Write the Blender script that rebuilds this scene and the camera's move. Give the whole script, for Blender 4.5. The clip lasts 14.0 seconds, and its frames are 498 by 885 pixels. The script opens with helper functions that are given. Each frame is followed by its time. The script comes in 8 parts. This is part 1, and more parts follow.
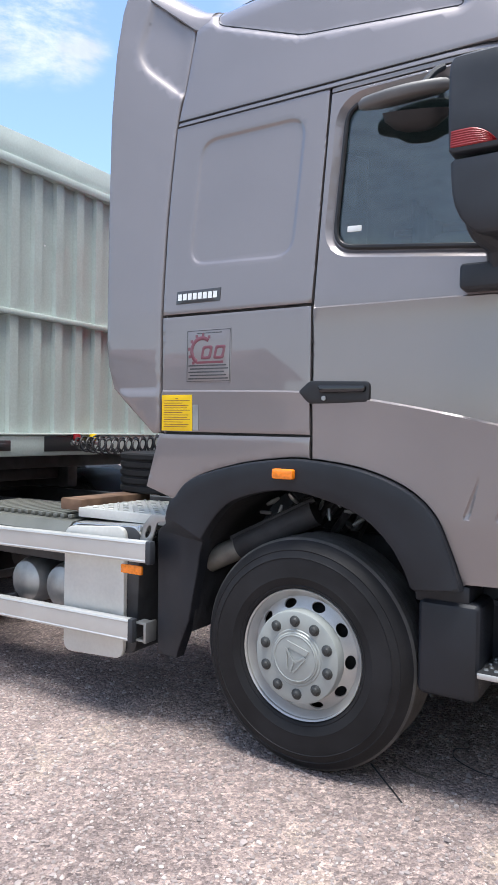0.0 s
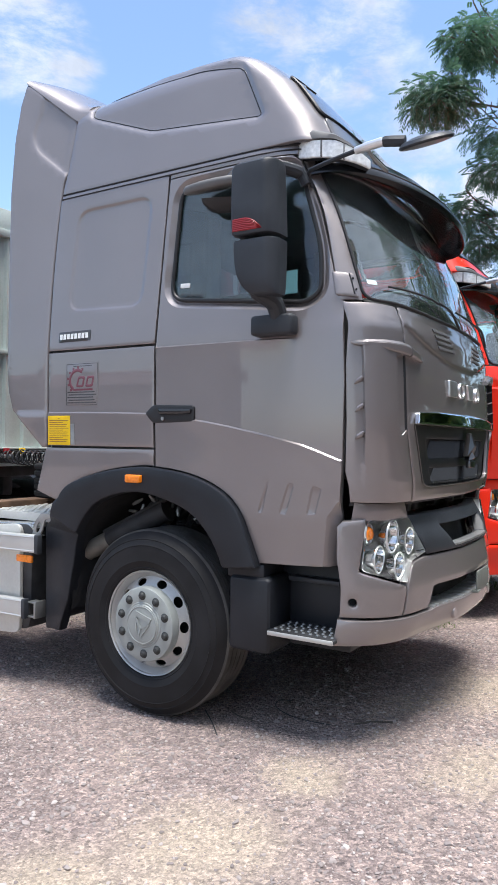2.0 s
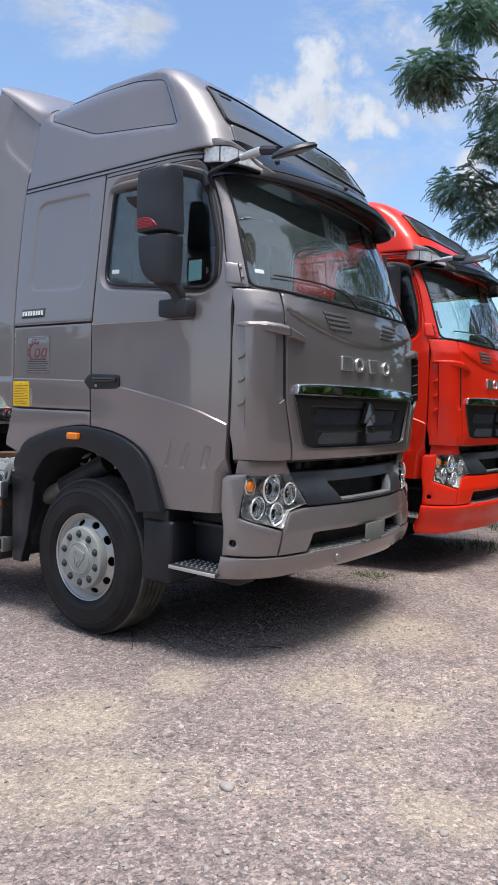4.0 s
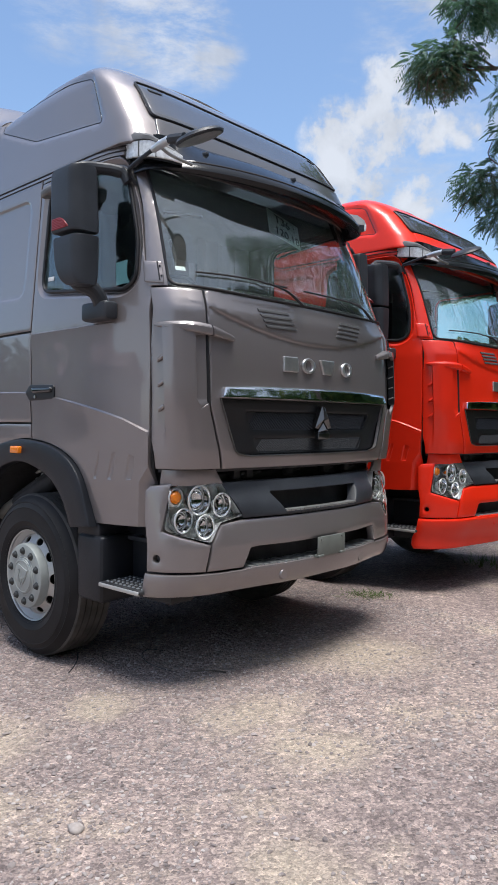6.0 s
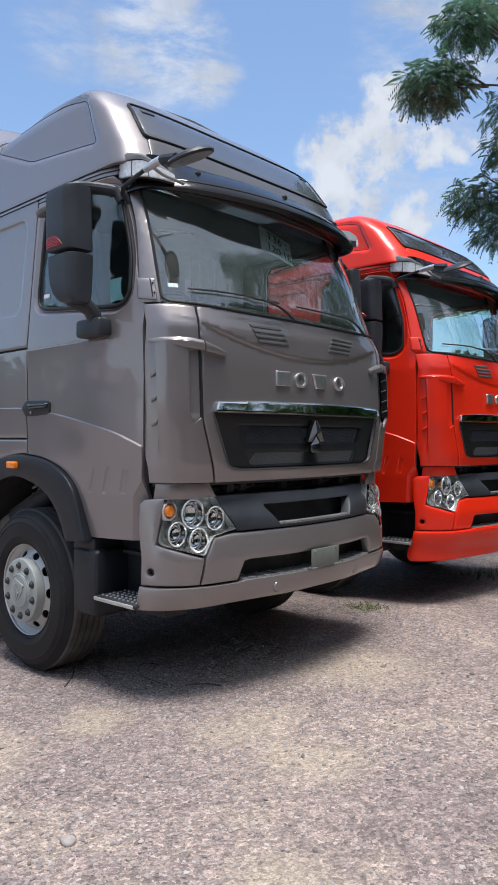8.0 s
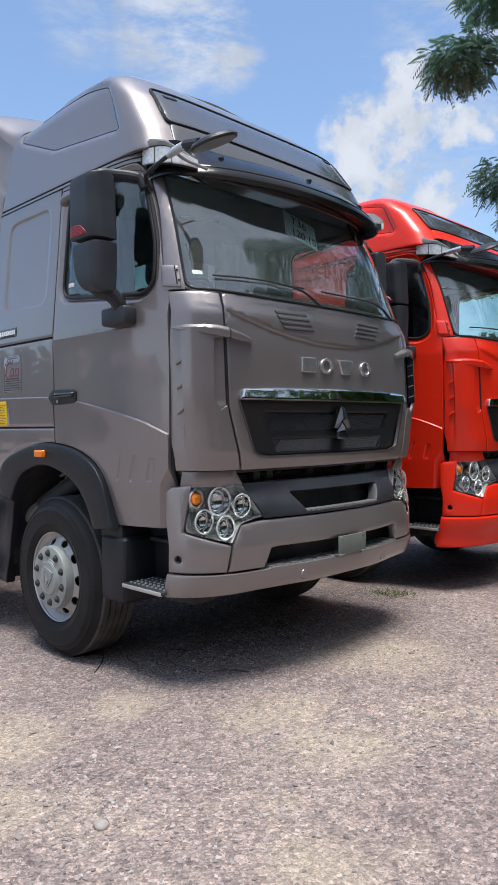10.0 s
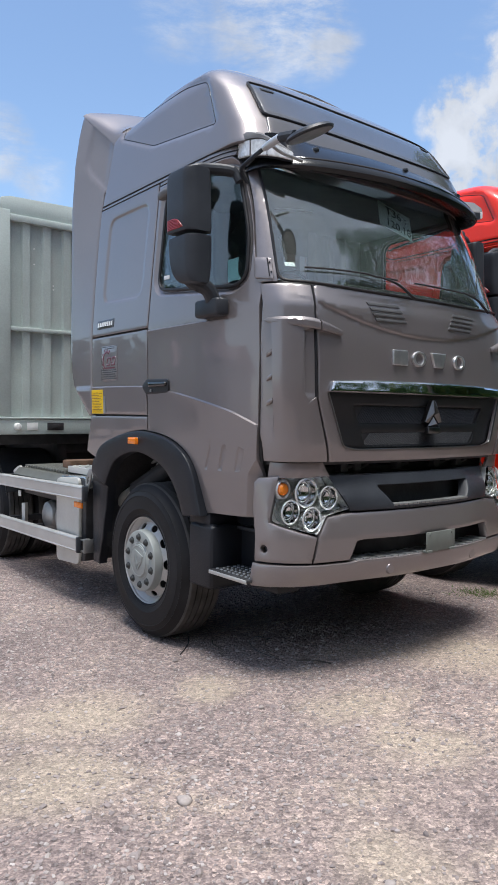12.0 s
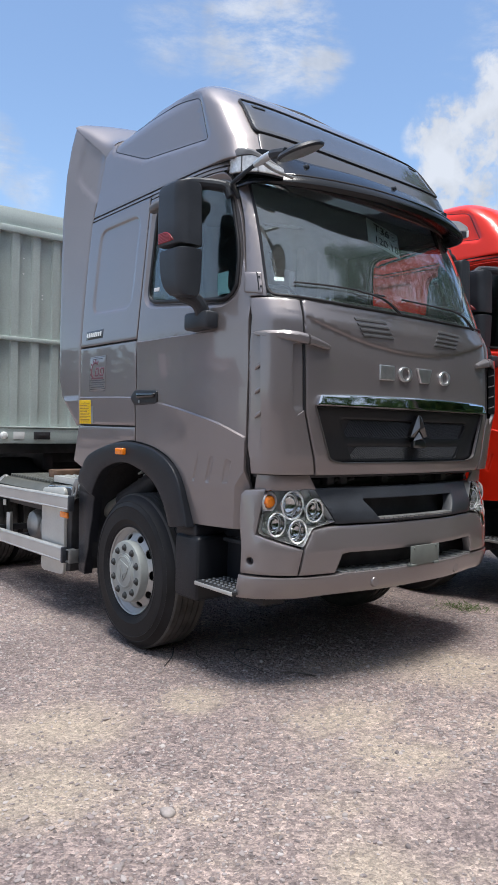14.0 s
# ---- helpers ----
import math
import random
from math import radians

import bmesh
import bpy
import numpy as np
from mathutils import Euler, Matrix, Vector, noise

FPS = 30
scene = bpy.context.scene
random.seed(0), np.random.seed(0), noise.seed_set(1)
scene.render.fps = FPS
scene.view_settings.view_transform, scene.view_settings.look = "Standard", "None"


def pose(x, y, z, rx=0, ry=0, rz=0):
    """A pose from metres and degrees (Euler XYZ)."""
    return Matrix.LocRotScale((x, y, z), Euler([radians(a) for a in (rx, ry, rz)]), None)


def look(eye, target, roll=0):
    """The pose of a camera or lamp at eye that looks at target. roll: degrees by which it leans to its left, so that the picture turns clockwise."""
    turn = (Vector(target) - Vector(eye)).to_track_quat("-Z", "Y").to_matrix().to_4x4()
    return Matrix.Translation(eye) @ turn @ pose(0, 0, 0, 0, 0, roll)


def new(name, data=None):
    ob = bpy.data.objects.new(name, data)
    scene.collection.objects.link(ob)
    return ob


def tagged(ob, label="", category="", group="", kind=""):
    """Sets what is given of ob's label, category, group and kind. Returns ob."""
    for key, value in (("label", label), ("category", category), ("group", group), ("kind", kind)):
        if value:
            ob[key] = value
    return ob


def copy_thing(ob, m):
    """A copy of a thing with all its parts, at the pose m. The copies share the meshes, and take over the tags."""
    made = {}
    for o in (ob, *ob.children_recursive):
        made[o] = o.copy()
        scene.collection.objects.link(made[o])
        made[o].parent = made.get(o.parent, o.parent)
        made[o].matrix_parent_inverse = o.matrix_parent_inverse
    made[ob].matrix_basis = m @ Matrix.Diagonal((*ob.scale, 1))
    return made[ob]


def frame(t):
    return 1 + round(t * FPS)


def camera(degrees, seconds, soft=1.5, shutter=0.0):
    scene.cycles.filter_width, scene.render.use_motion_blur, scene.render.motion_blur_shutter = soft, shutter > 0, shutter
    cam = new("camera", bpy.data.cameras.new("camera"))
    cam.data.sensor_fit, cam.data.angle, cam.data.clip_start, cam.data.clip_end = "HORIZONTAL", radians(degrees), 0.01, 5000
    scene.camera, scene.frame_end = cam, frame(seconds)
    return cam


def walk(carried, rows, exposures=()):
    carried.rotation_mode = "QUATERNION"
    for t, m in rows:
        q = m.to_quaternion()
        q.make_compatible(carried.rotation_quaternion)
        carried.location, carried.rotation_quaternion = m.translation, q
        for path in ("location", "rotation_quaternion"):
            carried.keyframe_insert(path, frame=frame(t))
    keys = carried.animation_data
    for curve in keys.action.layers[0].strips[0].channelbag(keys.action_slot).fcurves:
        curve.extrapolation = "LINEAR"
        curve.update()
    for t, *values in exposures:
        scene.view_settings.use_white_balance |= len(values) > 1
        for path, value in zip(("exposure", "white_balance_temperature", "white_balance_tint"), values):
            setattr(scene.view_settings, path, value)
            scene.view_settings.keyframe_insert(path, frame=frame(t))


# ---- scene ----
cam = camera(39.0, 14.0)
PATH = [
    (0, (1.486, -4.237, 1.576), (0.436, -2.535, 1.539), 1.1),
    (0.5, (1.718, -4.355, 1.596), (0.767, -2.598, 1.67), 0.6),
    (1, (2.035, -4.375, 1.594), (1.02, -2.652, 1.652), 1.1),
    (1.5, (2.343, -4.47, 1.58), (1.311, -2.757, 1.581), 0.4),
    (2, (2.646, -4.559, 1.59), (1.611, -2.847, 1.592), 0.8),
    (2.5, (3.007, -4.575, 1.586), (1.917, -2.899, 1.575), 0.7),
    (3, (3.279, -4.704, 1.598), (2.174, -3.038, 1.554), 0.6),
    (3.5, (3.532, -4.734, 1.629), (2.34, -3.129, 1.541), 2.0),
    (4, (3.847, -4.577, 1.627), (2.659, -2.971, 1.521), 1.9),
    (4.2, (3.92, -4.486, 1.608), (2.791, -2.842, 1.458), -0.3),
    (6.3, (4.381, -3.749, 1.55), (3.01, -2.293, 1.506), 0.4),
    (6.5, (4.395, -3.754, 1.553), (3.03, -2.293, 1.509), 0.5),
    (7, (4.413, -3.768, 1.552), (3.055, -2.299, 1.522), 0.5),
    (7.5, (4.414, -3.773, 1.546), (3.06, -2.302, 1.534), 0.2),
    (9.8, (4.405, -3.768, 1.57), (3.011, -2.334, 1.527), -0.7),
    (10, (4.393, -3.772, 1.556), (2.984, -2.354, 1.505), -0.6),
    (10.5, (4.402, -3.807, 1.568), (2.844, -2.555, 1.49), 0.0),
    (11, (4.408, -3.8, 1.552), (2.815, -2.594, 1.461), 0.5),
    (11.5, (4.411, -3.794, 1.558), (2.821, -2.584, 1.471), 0.5),
    (12, (4.41, -3.797, 1.56), (2.837, -2.563, 1.483), 0.6),
    (12.5, (4.414, -3.802, 1.554), (2.849, -2.558, 1.488), 0.9),
    (13, (4.42, -3.818, 1.563), (2.864, -2.562, 1.513), 1.3),
    (13.5, (4.423, -3.82, 1.561), (2.873, -2.558, 1.517), 1.4),
    (14, (4.425, -3.822, 1.564), (2.877, -2.557, 1.521), 1.4),
]
walk(cam, [(t, look(eye, target, roll)) for t, eye, target, roll in PATH], exposures=[(0, 1.42), (1, 1.40), (2, 1.24), (3, 1.05), (4, 0.88), (7, 0.82), (14, 0.84)])

# ---- world, sun and exposure ----
SUN_DIR = Vector((0.14, -0.09, 1.0)).normalized()
SUN_ELEV = math.asin(SUN_DIR.z)
SUN_AZ = math.atan2(SUN_DIR.x, SUN_DIR.y)


def build_world():
    w = bpy.data.worlds.new("sky")
    scene.world = w
    w.use_nodes = True
    nt = w.node_tree
    nt.nodes.clear()
    N = nt.nodes.new
    L = nt.links.new
    out, bg = N("ShaderNodeOutputWorld"), N("ShaderNodeBackground")
    sky = N("ShaderNodeTexSky")
    sky.sky_type, sky.sun_disc = "NISHITA", False
    sky.sun_elevation, sky.sun_rotation = SUN_ELEV, SUN_AZ
    sky.air_density, sky.dust_density, sky.ozone_density = 1.0, 1.1, 1.6
    geo = N("ShaderNodeTexCoord")
    sep = N("ShaderNodeSeparateXYZ")
    L(geo.outputs["Generated"], sep.inputs[0])
    # clouds lie on a flat layer: direction divided by its height
    up = N("ShaderNodeMath"); up.operation = "MAXIMUM"; up.inputs[1].default_value = 0.02
    L(sep.outputs[2], up.inputs[0])
    upo = N("ShaderNodeMath"); upo.operation = "ADD"; upo.inputs[1].default_value = 0.12
    L(up.outputs[0], upo.inputs[0])
    dv = N("ShaderNodeVectorMath"); dv.operation = "DIVIDE"
    cmb = N("ShaderNodeCombineXYZ")
    for i in range(3):
        L(upo.outputs[0], cmb.inputs[i])
    L(geo.outputs["Generated"], dv.inputs[0]); L(cmb.outputs[0], dv.inputs[1])
    def noise_of(scale, rough, source, stretch=None):
        n = N("ShaderNodeTexNoise")
        n.inputs["Scale"].default_value, n.inputs["Detail"].default_value, n.inputs["Roughness"].default_value = scale, 9, rough
        n.inputs["Distortion"].default_value = 0.2
        if stretch:
            mp = N("ShaderNodeMapping")
            mp.inputs["Rotation"].default_value, mp.inputs["Scale"].default_value = stretch
            L(source, mp.inputs["Vector"])
            source = mp.outputs[0]
        L(source, n.inputs["Vector"])
        return n.outputs["Fac"]

    big = noise_of(1.3, 0.58, dv.outputs[0])
    fine = noise_of(13.0, 0.56, geo.outputs["Generated"])
    finer = noise_of(34.0, 0.6, geo.outputs["Generated"])
    thin = noise_of(10.0, 0.66, geo.outputs["Generated"], ((0.5, 0.3, 0.7), (1.0, 0.7, 2.4)))

    def lobe(d, inner, outer, gain):
        """A heap of cloud round the direction d."""
        dot = N("ShaderNodeVectorMath"); dot.operation = "DOT_PRODUCT"
        L(geo.outputs["Generated"], dot.inputs[0])
        dot.inputs[1].default_value = Vector(d).normalized()
        mr = N("ShaderNodeMapRange"); mr.interpolation_type = "SMOOTHSTEP"
        mr.inputs["From Min"].default_value = math.cos(radians(outer)); mr.inputs["From Max"].default_value = math.cos(radians(inner))
        mr.inputs["To Min"].default_value = 0; mr.inputs["To Max"].default_value = gain
        L(dot.outputs["Value"], mr.inputs["Value"])
        return mr.outputs[0]

    def join(a, b, op="ADD"):
        m = N("ShaderNodeMath"); m.operation = op
        for s, val in ((0, a), (1, b)):
            if isinstance(val, (int, float)):
                m.inputs[s].default_value = val
            else:
                L(val, m.inputs[s])
        return m.outputs[0]

    def cover(lobes, rag, amount, lo, hi, most):
        bank = 0.0
        for lob in lobes:
            bank = join(lobe(*lob), bank, "MAXIMUM")
        ragged = join(join(join(rag, -0.5), amount, "MULTIPLY"), 1.0)
        mr = N("ShaderNodeMapRange"); mr.interpolation_type = "SMOOTHSTEP"
        for k, val in ((1, lo), (2, hi), (3, 0.0), (4, most)):
            mr.inputs[k].default_value = val
        L(join(bank, ragged, "MULTIPLY"), mr.inputs[0])
        return mr.outputs[0]

    heaps = cover(HEAPS, join(join(fine, join(join(finer, -0.5), 0.7, "MULTIPLY")), join(join(big, -0.5), 0.5, "MULTIPLY")), 3.4, 0.36, 1.10, 0.86)
    veils = cover(VEILS, thin, 4.6, 0.18, 1.30, 0.72)
    haze = cover(FILL_HAZE, big, 0.5, 0.05, 1.05, 0.66)
    dens = join(join(heaps, veils, "MAXIMUM"), haze, "MAXIMUM")
    mix = N("ShaderNodeMixRGB")
    L(dens, mix.inputs[0])
    tint = N("ShaderNodeMixRGB"); tint.blend_type = "MULTIPLY"; tint.inputs[0].default_value = 1
    tint.inputs[2].default_value = SKY_TINT
    L(sky.outputs[0], tint.inputs[1])
    L(tint.outputs[0], mix.inputs[1])
    shade = N("ShaderNodeMapRange")
    shade.inputs["From Min"].default_value, shade.inputs["From Max"].default_value = 0.34, 0.64
    shade.inputs["To Min"].default_value, shade.inputs["To Max"].default_value = 0.66, 0.97
    L(fine, shade.inputs["Value"])
    lit = N("ShaderNodeMixRGB"); lit.blend_type = "MULTIPLY"; lit.inputs[0].default_value = 1
    lit.inputs[1].default_value = CLOUD_WHITE
    L(shade.outputs[0], lit.inputs[2])
    L(lit.outputs[0], mix.inputs[2])
    L(mix.outputs[0], bg.inputs[0])
    bg.inputs[1].default_value = 0.15
    L(bg.outputs[0], out.inputs[0])


# heaped clouds and thin veils: direction, inner and outer radius in degrees, strength
HEAPS = [((-0.476, 0.764, 0.434), 0.3, 3.0, 0.80), ((-0.540, 0.755, 0.372), 0.8, 4.2, 0.95), ((-0.498, 0.782, 0.376), 0.8, 4.4, 1.0), ((-0.451, 0.814, 0.366), 0.5, 3.2, 0.85),
         ((-0.414, 0.832, 0.368), 0.3, 2.6, 0.75), ((-0.545, 0.777, 0.313), 1.5, 5.2, 1.0), ((-0.490, 0.820, 0.300), 1.0, 4.5, 0.8), ((-0.434, 0.793, 0.428), 0.1, 1.9, 0.55),
         ((-0.389, 0.805, 0.449), 0.3, 3.0, 0.55), ((-0.292, 0.910, 0.293), 1.0, 5.0, 0.85), ((-0.18, 0.94, 0.29), 2.0, 8.0, 0.85),
         # out of view, added for fill light
         ((0.55, -0.2, 0.80), 12, 40, 0.4)]
# even high haze out of view, added for fill light and paler glass reflections
FILL_HAZE = [((0.50, 0.42, 0.76), 14, 46, 1.0), ((0.55, -0.30, 0.75), 8, 40, 0.8), ((-0.45, -0.80, 0.40), 8, 40, 0.75), ((0.5, -0.85, 0.25), 8, 40, 0.85), ((0.92, -0.30, 0.25), 8, 34, 0.85)]
VEILS = [((-0.675, 0.553, 0.488), 0.3, 6.5, 0.90), ((-0.645, 0.600, 0.470), 0.3, 4.5, 0.90), ((-0.735, 0.470, 0.488), 0.3, 5.0, 0.55), ((-0.892, 0.302, 0.335), 0.3, 3.6, 0.70),
         ((-0.885, 0.350, 0.303), 0.3, 3.0, 0.60), ((-0.415, 0.764, 0.493), 1, 7, 0.75), ((-0.350, 0.801, 0.484), 1, 7, 0.80), ((-0.470, 0.800, 0.370), 3, 10, 0.55), ((-0.3, 0.87, 0.39), 2, 9, 0.6)]
SKY_TINT = (0.76, 0.80, 0.82, 1)
CLOUD_WHITE = (3.15, 3.27, 3.50, 1)
build_world()
sun = new("sun", bpy.data.lights.new("sun", "SUN"))
sun.data.energy, sun.data.angle, sun.data.color = 2.75, radians(28.0), (1.0, 0.975, 0.94)
sun.matrix_basis = look(SUN_DIR * 60, (0, 0, 0))


# ---- materials ----
def mat(name, color, rough=0.5, metal=0.0, coat=0.0, bump=None, vary=None, speck=None, trans=0.0, ior=1.45, rvary=0.0, emit=None, spec=None):
    """A surface: bump (scale, strength, metres), vary (scale, amount) large stains, speck (scale, amount) fine grain."""
    m = bpy.data.materials.new(name)
    m.use_nodes = True
    nt = m.node_tree
    b = nt.nodes["Principled BSDF"]
    b.inputs["Roughness"].default_value, b.inputs["Metallic"].default_value = rough, metal
    b.inputs["Coat Weight"].default_value, b.inputs["Coat Roughness"].default_value = coat, 0.03
    b.inputs["Transmission Weight"].default_value, b.inputs["IOR"].default_value = trans, ior
    if spec is not None:
        b.inputs["Specular IOR Level"].default_value = spec
    if emit:
        b.inputs["Emission Color"].default_value, b.inputs["Emission Strength"].default_value = (*color, 1), emit
    N, L = nt.nodes.new, nt.links.new
    tc = N("ShaderNodeTexCoord")
    src = None
    col = N("ShaderNodeRGB")
    col.outputs[0].default_value = (*color, 1)
    src = col.outputs[0]
    for item, detail in ((vary, 5), (speck, 2)):
        if item:
            n = N("ShaderNodeTexNoise")
            n.inputs["Scale"].default_value, n.inputs["Detail"].default_value = item[0], detail
            L(tc.outputs["Object"], n.inputs["Vector"])
            mr = N("ShaderNodeMapRange")
            mr.inputs["From Min"].default_value, mr.inputs["From Max"].default_value = 0.3, 0.7
            mr.inputs["To Min"].default_value, mr.inputs["To Max"].default_value = 1 - item[1], 1 + item[1]
            L(n.outputs["Fac"], mr.inputs["Value"])
            mx = N("ShaderNodeMixRGB")
            mx.blend_type = "MULTIPLY"
            mx.inputs[0].default_value = 1
            L(src, mx.inputs[1])
            L(mr.outputs[0], mx.inputs[2])
            src = mx.outputs[0]
            if rvary and item is vary:
                rr = N("ShaderNodeMapRange")
                rr.inputs["To Min"].default_value, rr.inputs["To Max"].default_value = max(0.02, rough - rvary), rough + rvary
                L(n.outputs["Fac"], rr.inputs["Value"])
                L(rr.outputs[0], b.inputs["Roughness"])
    L(src, b.inputs["Base Color"])
    if bump:
        n = N("ShaderNodeTexNoise")
        n.inputs["Scale"].default_value, n.inputs["Detail"].default_value = bump[0], 4
        L(tc.outputs["Object"], n.inputs["Vector"])
        bp = N("ShaderNodeBump")
        bp.inputs["Strength"].default_value, bp.inputs["Distance"].default_value = bump[1], bump[2]
        L(n.outputs["Fac"], bp.inputs["Height"])
        L(bp.outputs[0], b.inputs["Normal"])
    return m


M_GREY = mat("bronze_grey_metallic_paint", (0.240, 0.217, 0.217), 0.47, 0.60, 1.0, vary=(1.3, 0.05), speck=(900, 0.10), rvary=0.05)
M_GREY.node_tree.nodes["Principled BSDF"].inputs["Coat IOR"].default_value = 1.62
M_RED = mat("red_paint", (0.86, 0.024, 0.004), 0.40, 0.0, 0.4, vary=(1.3, 0.06), speck=(600, 0.04))
M_BLACK = mat("black_textured_plastic", (0.034, 0.038, 0.045), 0.42, bump=(420, 0.3, 0.002), vary=(3, 0.25), rvary=0.12)
M_GLOSS = mat("black_gloss_plastic", (0.012, 0.013, 0.016), 0.12, coat=0.6, vary=(4, 0.2), bump=(3.0, 0.05, 0.01))
M_ARCH = mat("black_arch_plastic", (0.018, 0.020, 0.025), 0.40, bump=(420, 0.3, 0.002), vary=(3, 0.25), rvary=0.12)
M_DARK = mat("dark_cavity_metal", (0.036, 0.037, 0.040), 0.7, 0.2, vary=(6, 0.4), bump=(30, 0.4, 0.01))
M_SEAL = mat("black_rubber_seal", (0.016, 0.016, 0.018), 0.45, bump=(60, 0.1, 0.003))
M_CHROME = mat("chrome", (0.78, 0.79, 0.80), 0.06, 1.0, vary=(5, 0.06))
M_DARKCHROME = mat("dark_chrome", (0.15, 0.153, 0.156), 0.28, 1.0, vary=(9, 0.1))
M_SILVER = mat("silvered_plastic", (0.76, 0.77, 0.78), 0.3, 0.7, vary=(12, 0.08))
M_ALU = mat("brushed_aluminium_rail", (0.58, 0.58, 0.56), 0.5, 0.6, vary=(2.5, 0.10), bump=(90, 0.08, 0.002), rvary=0.08)
M_RIM = mat("silver_painted_wheel", (0.46, 0.46, 0.45), 0.42, 0.5, vary=(7, 0.10), speck=(300, 0.06), rvary=0.08)
M_NUT = mat("dark_grey_nut_cap", (0.045, 0.048, 0.048), 0.5, 0.2, vary=(40, 0.2))
M_PIPE = mat("dull_exhaust_steel", (0.34, 0.325, 0.29), 0.5, 0.4, vary=(7, 0.35), bump=(30, 0.2, 0.004))
M_MESH = mat("dark_grey_mesh", (0.030, 0.032, 0.035), 0.5, 0.1)
M_GREYPLASTIC = mat("grey_plastic", (0.13, 0.128, 0.128), 0.5, 0.0, vary=(6, 0.15), bump=(200, 0.2, 0.002))
M_CLEARLAMP = mat("clear_ribbed_lamp", (0.80, 0.81, 0.80), 0.22, 0.12, 0.5, vary=(40, 0.2), bump=(60, 0.15, 0.003))
M_VISOR = mat("smoked_visor_plastic", (0.008, 0.009, 0.011), 0.2, vary=(3, 0.2))
M_BADGE = mat("badge_chrome", (0.64, 0.64, 0.64), 0.38, 0.95, vary=(25, 0.1))
M_HUB = mat("pale_hub_cover", (0.34, 0.365, 0.352), 0.5, 0.15, vary=(9, 0.10), rvary=0.08)
M_TYRE = mat("tyre_rubber", (0.018, 0.018, 0.0195), 0.55, bump=(140, 0.35, 0.002), vary=(4, 0.35), rvary=0.12)
M_TREAD = mat("dusty_tread_rubber", (0.08, 0.076, 0.072), 0.8, bump=(140, 0.4, 0.003), vary=(9, 0.35))
for m_, s_ in ((M_TYRE, 0.22), (M_BLACK, 0.36), (M_ARCH, 0.36)):
    m_.node_tree.nodes["Principled BSDF"].inputs["Specular IOR Level"].default_value = s_
M_LAMPDARK = mat("grey_lamp_housing", (0.50, 0.52, 0.51), 0.24, 0.7, vary=(30, 0.35), bump=(45, 0.4, 0.006))
M_GLASS = mat("window_glass", (0.84, 0.96, 0.95), 0.0, trans=0.98, ior=2.05)
M_SIDEGLASS = mat("teal_tinted_glass", (0.58, 0.76, 0.80), 0.0, trans=1.0, ior=1.72)
M_LENS = mat("clear_lamp_lens", (0.97, 0.98, 0.98), 0.02, trans=1.0, ior=1.42)
M_AMBER = mat("amber_lens", (0.95, 0.25, 0.015), 0.22, coat=0.5, vary=(60, 0.15), bump=(160, 0.3, 0.002))
M_REDLENS = mat("red_reflector", (0.26, 0.010, 0.014), 0.35, coat=0.2, bump=(200, 0.4, 0.002))
M_TRAILER = mat("grey_green_trailer_paint", (0.46, 0.525, 0.50), 0.42, 0.0, 0.25, vary=(2.2, 0.10), speck=(60, 0.05), bump=(7, 0.08, 0.01), rvary=0.1)
M_TANK = mat("dull_pale_tank_plate", (0.60, 0.60, 0.565), 0.5, 0.2, vary=(3, 0.06), speck=(50, 0.03), bump=(20, 0.08, 0.004))
M_POLISHED = mat("polished_tank_metal", (0.56, 0.57, 0.56), 0.24, 0.85, vary=(6, 0.2), bump=(9, 0.06, 0.006))
M_STEEL = mat("galvanised_steel", (0.36, 0.37, 0.37), 0.45, 0.8, vary=(10, 0.2), bump=(60, 0.1, 0.003))
M_CHASSIS = mat("dark_chassis_steel", (0.050, 0.052, 0.056), 0.5, 0.3, vary=(7, 0.35), bump=(40, 0.2, 0.003))
M_YELLOW = mat("yellow_sticker", (0.86, 0.56, 0.005), 0.5, vary=(30, 0.05))
M_WHITE = mat("white_paper", (0.80, 0.82, 0.80), 0.6, vary=(20, 0.04))
M_PAPER = mat("pale_green_card", (0.90, 0.95, 0.92), 0.6, vary=(20, 0.03))
M_PALEBLUE = mat("pale_blue_patch", (0.42, 0.66, 0.70), 0.6, vary=(20, 0.05))
M_INK = mat("black_ink", (0.03, 0.03, 0.032), 0.45, coat=1.0)
M_MAROON = mat("maroon_print", (0.15, 0.030, 0.048), 0.45, coat=1.0)
M_DECAL = mat("grey_decal_film", (0.240, 0.217, 0.217), 0.46, 0.60, 1.0)
M_COVER = mat("olive_grey_plastic", (0.15, 0.156, 0.142), 0.32, 0.25, vary=(5, 0.15), bump=(160, 0.15, 0.002))
M_BAND = mat("dark_grey_metallic_paint", (0.125, 0.118, 0.118), 0.32, 0.55, 1.0, vary=(1.5, 0.10))
M_SMOKED = mat("smoked_grey_panel", (0.098, 0.096, 0.098), 0.26, 0.35, 1.0, vary=(2.5, 0.12), bump=(2.0, 0.04, 0.01))
M_GRILLE = mat("black_grille_plastic", (0.014, 0.0155, 0.018), 0.42, vary=(5, 0.2), bump=(300, 0.2, 0.002))
M_INSIDE = mat("dark_grey_cab_trim", (0.09, 0.093, 0.097), 0.75, vary=(5, 0.2), bump=(120, 0.2, 0.003))
M_TRIM = mat("grey_cab_upholstery", (0.16, 0.168, 0.172), 0.8, vary=(5, 0.15), bump=(160, 0.2, 0.003))
M_CURTAIN = mat("grey_curtain_cloth", (0.16, 0.175, 0.175), 0.9, vary=(9, 0.15), bump=(200, 0.3, 0.003))
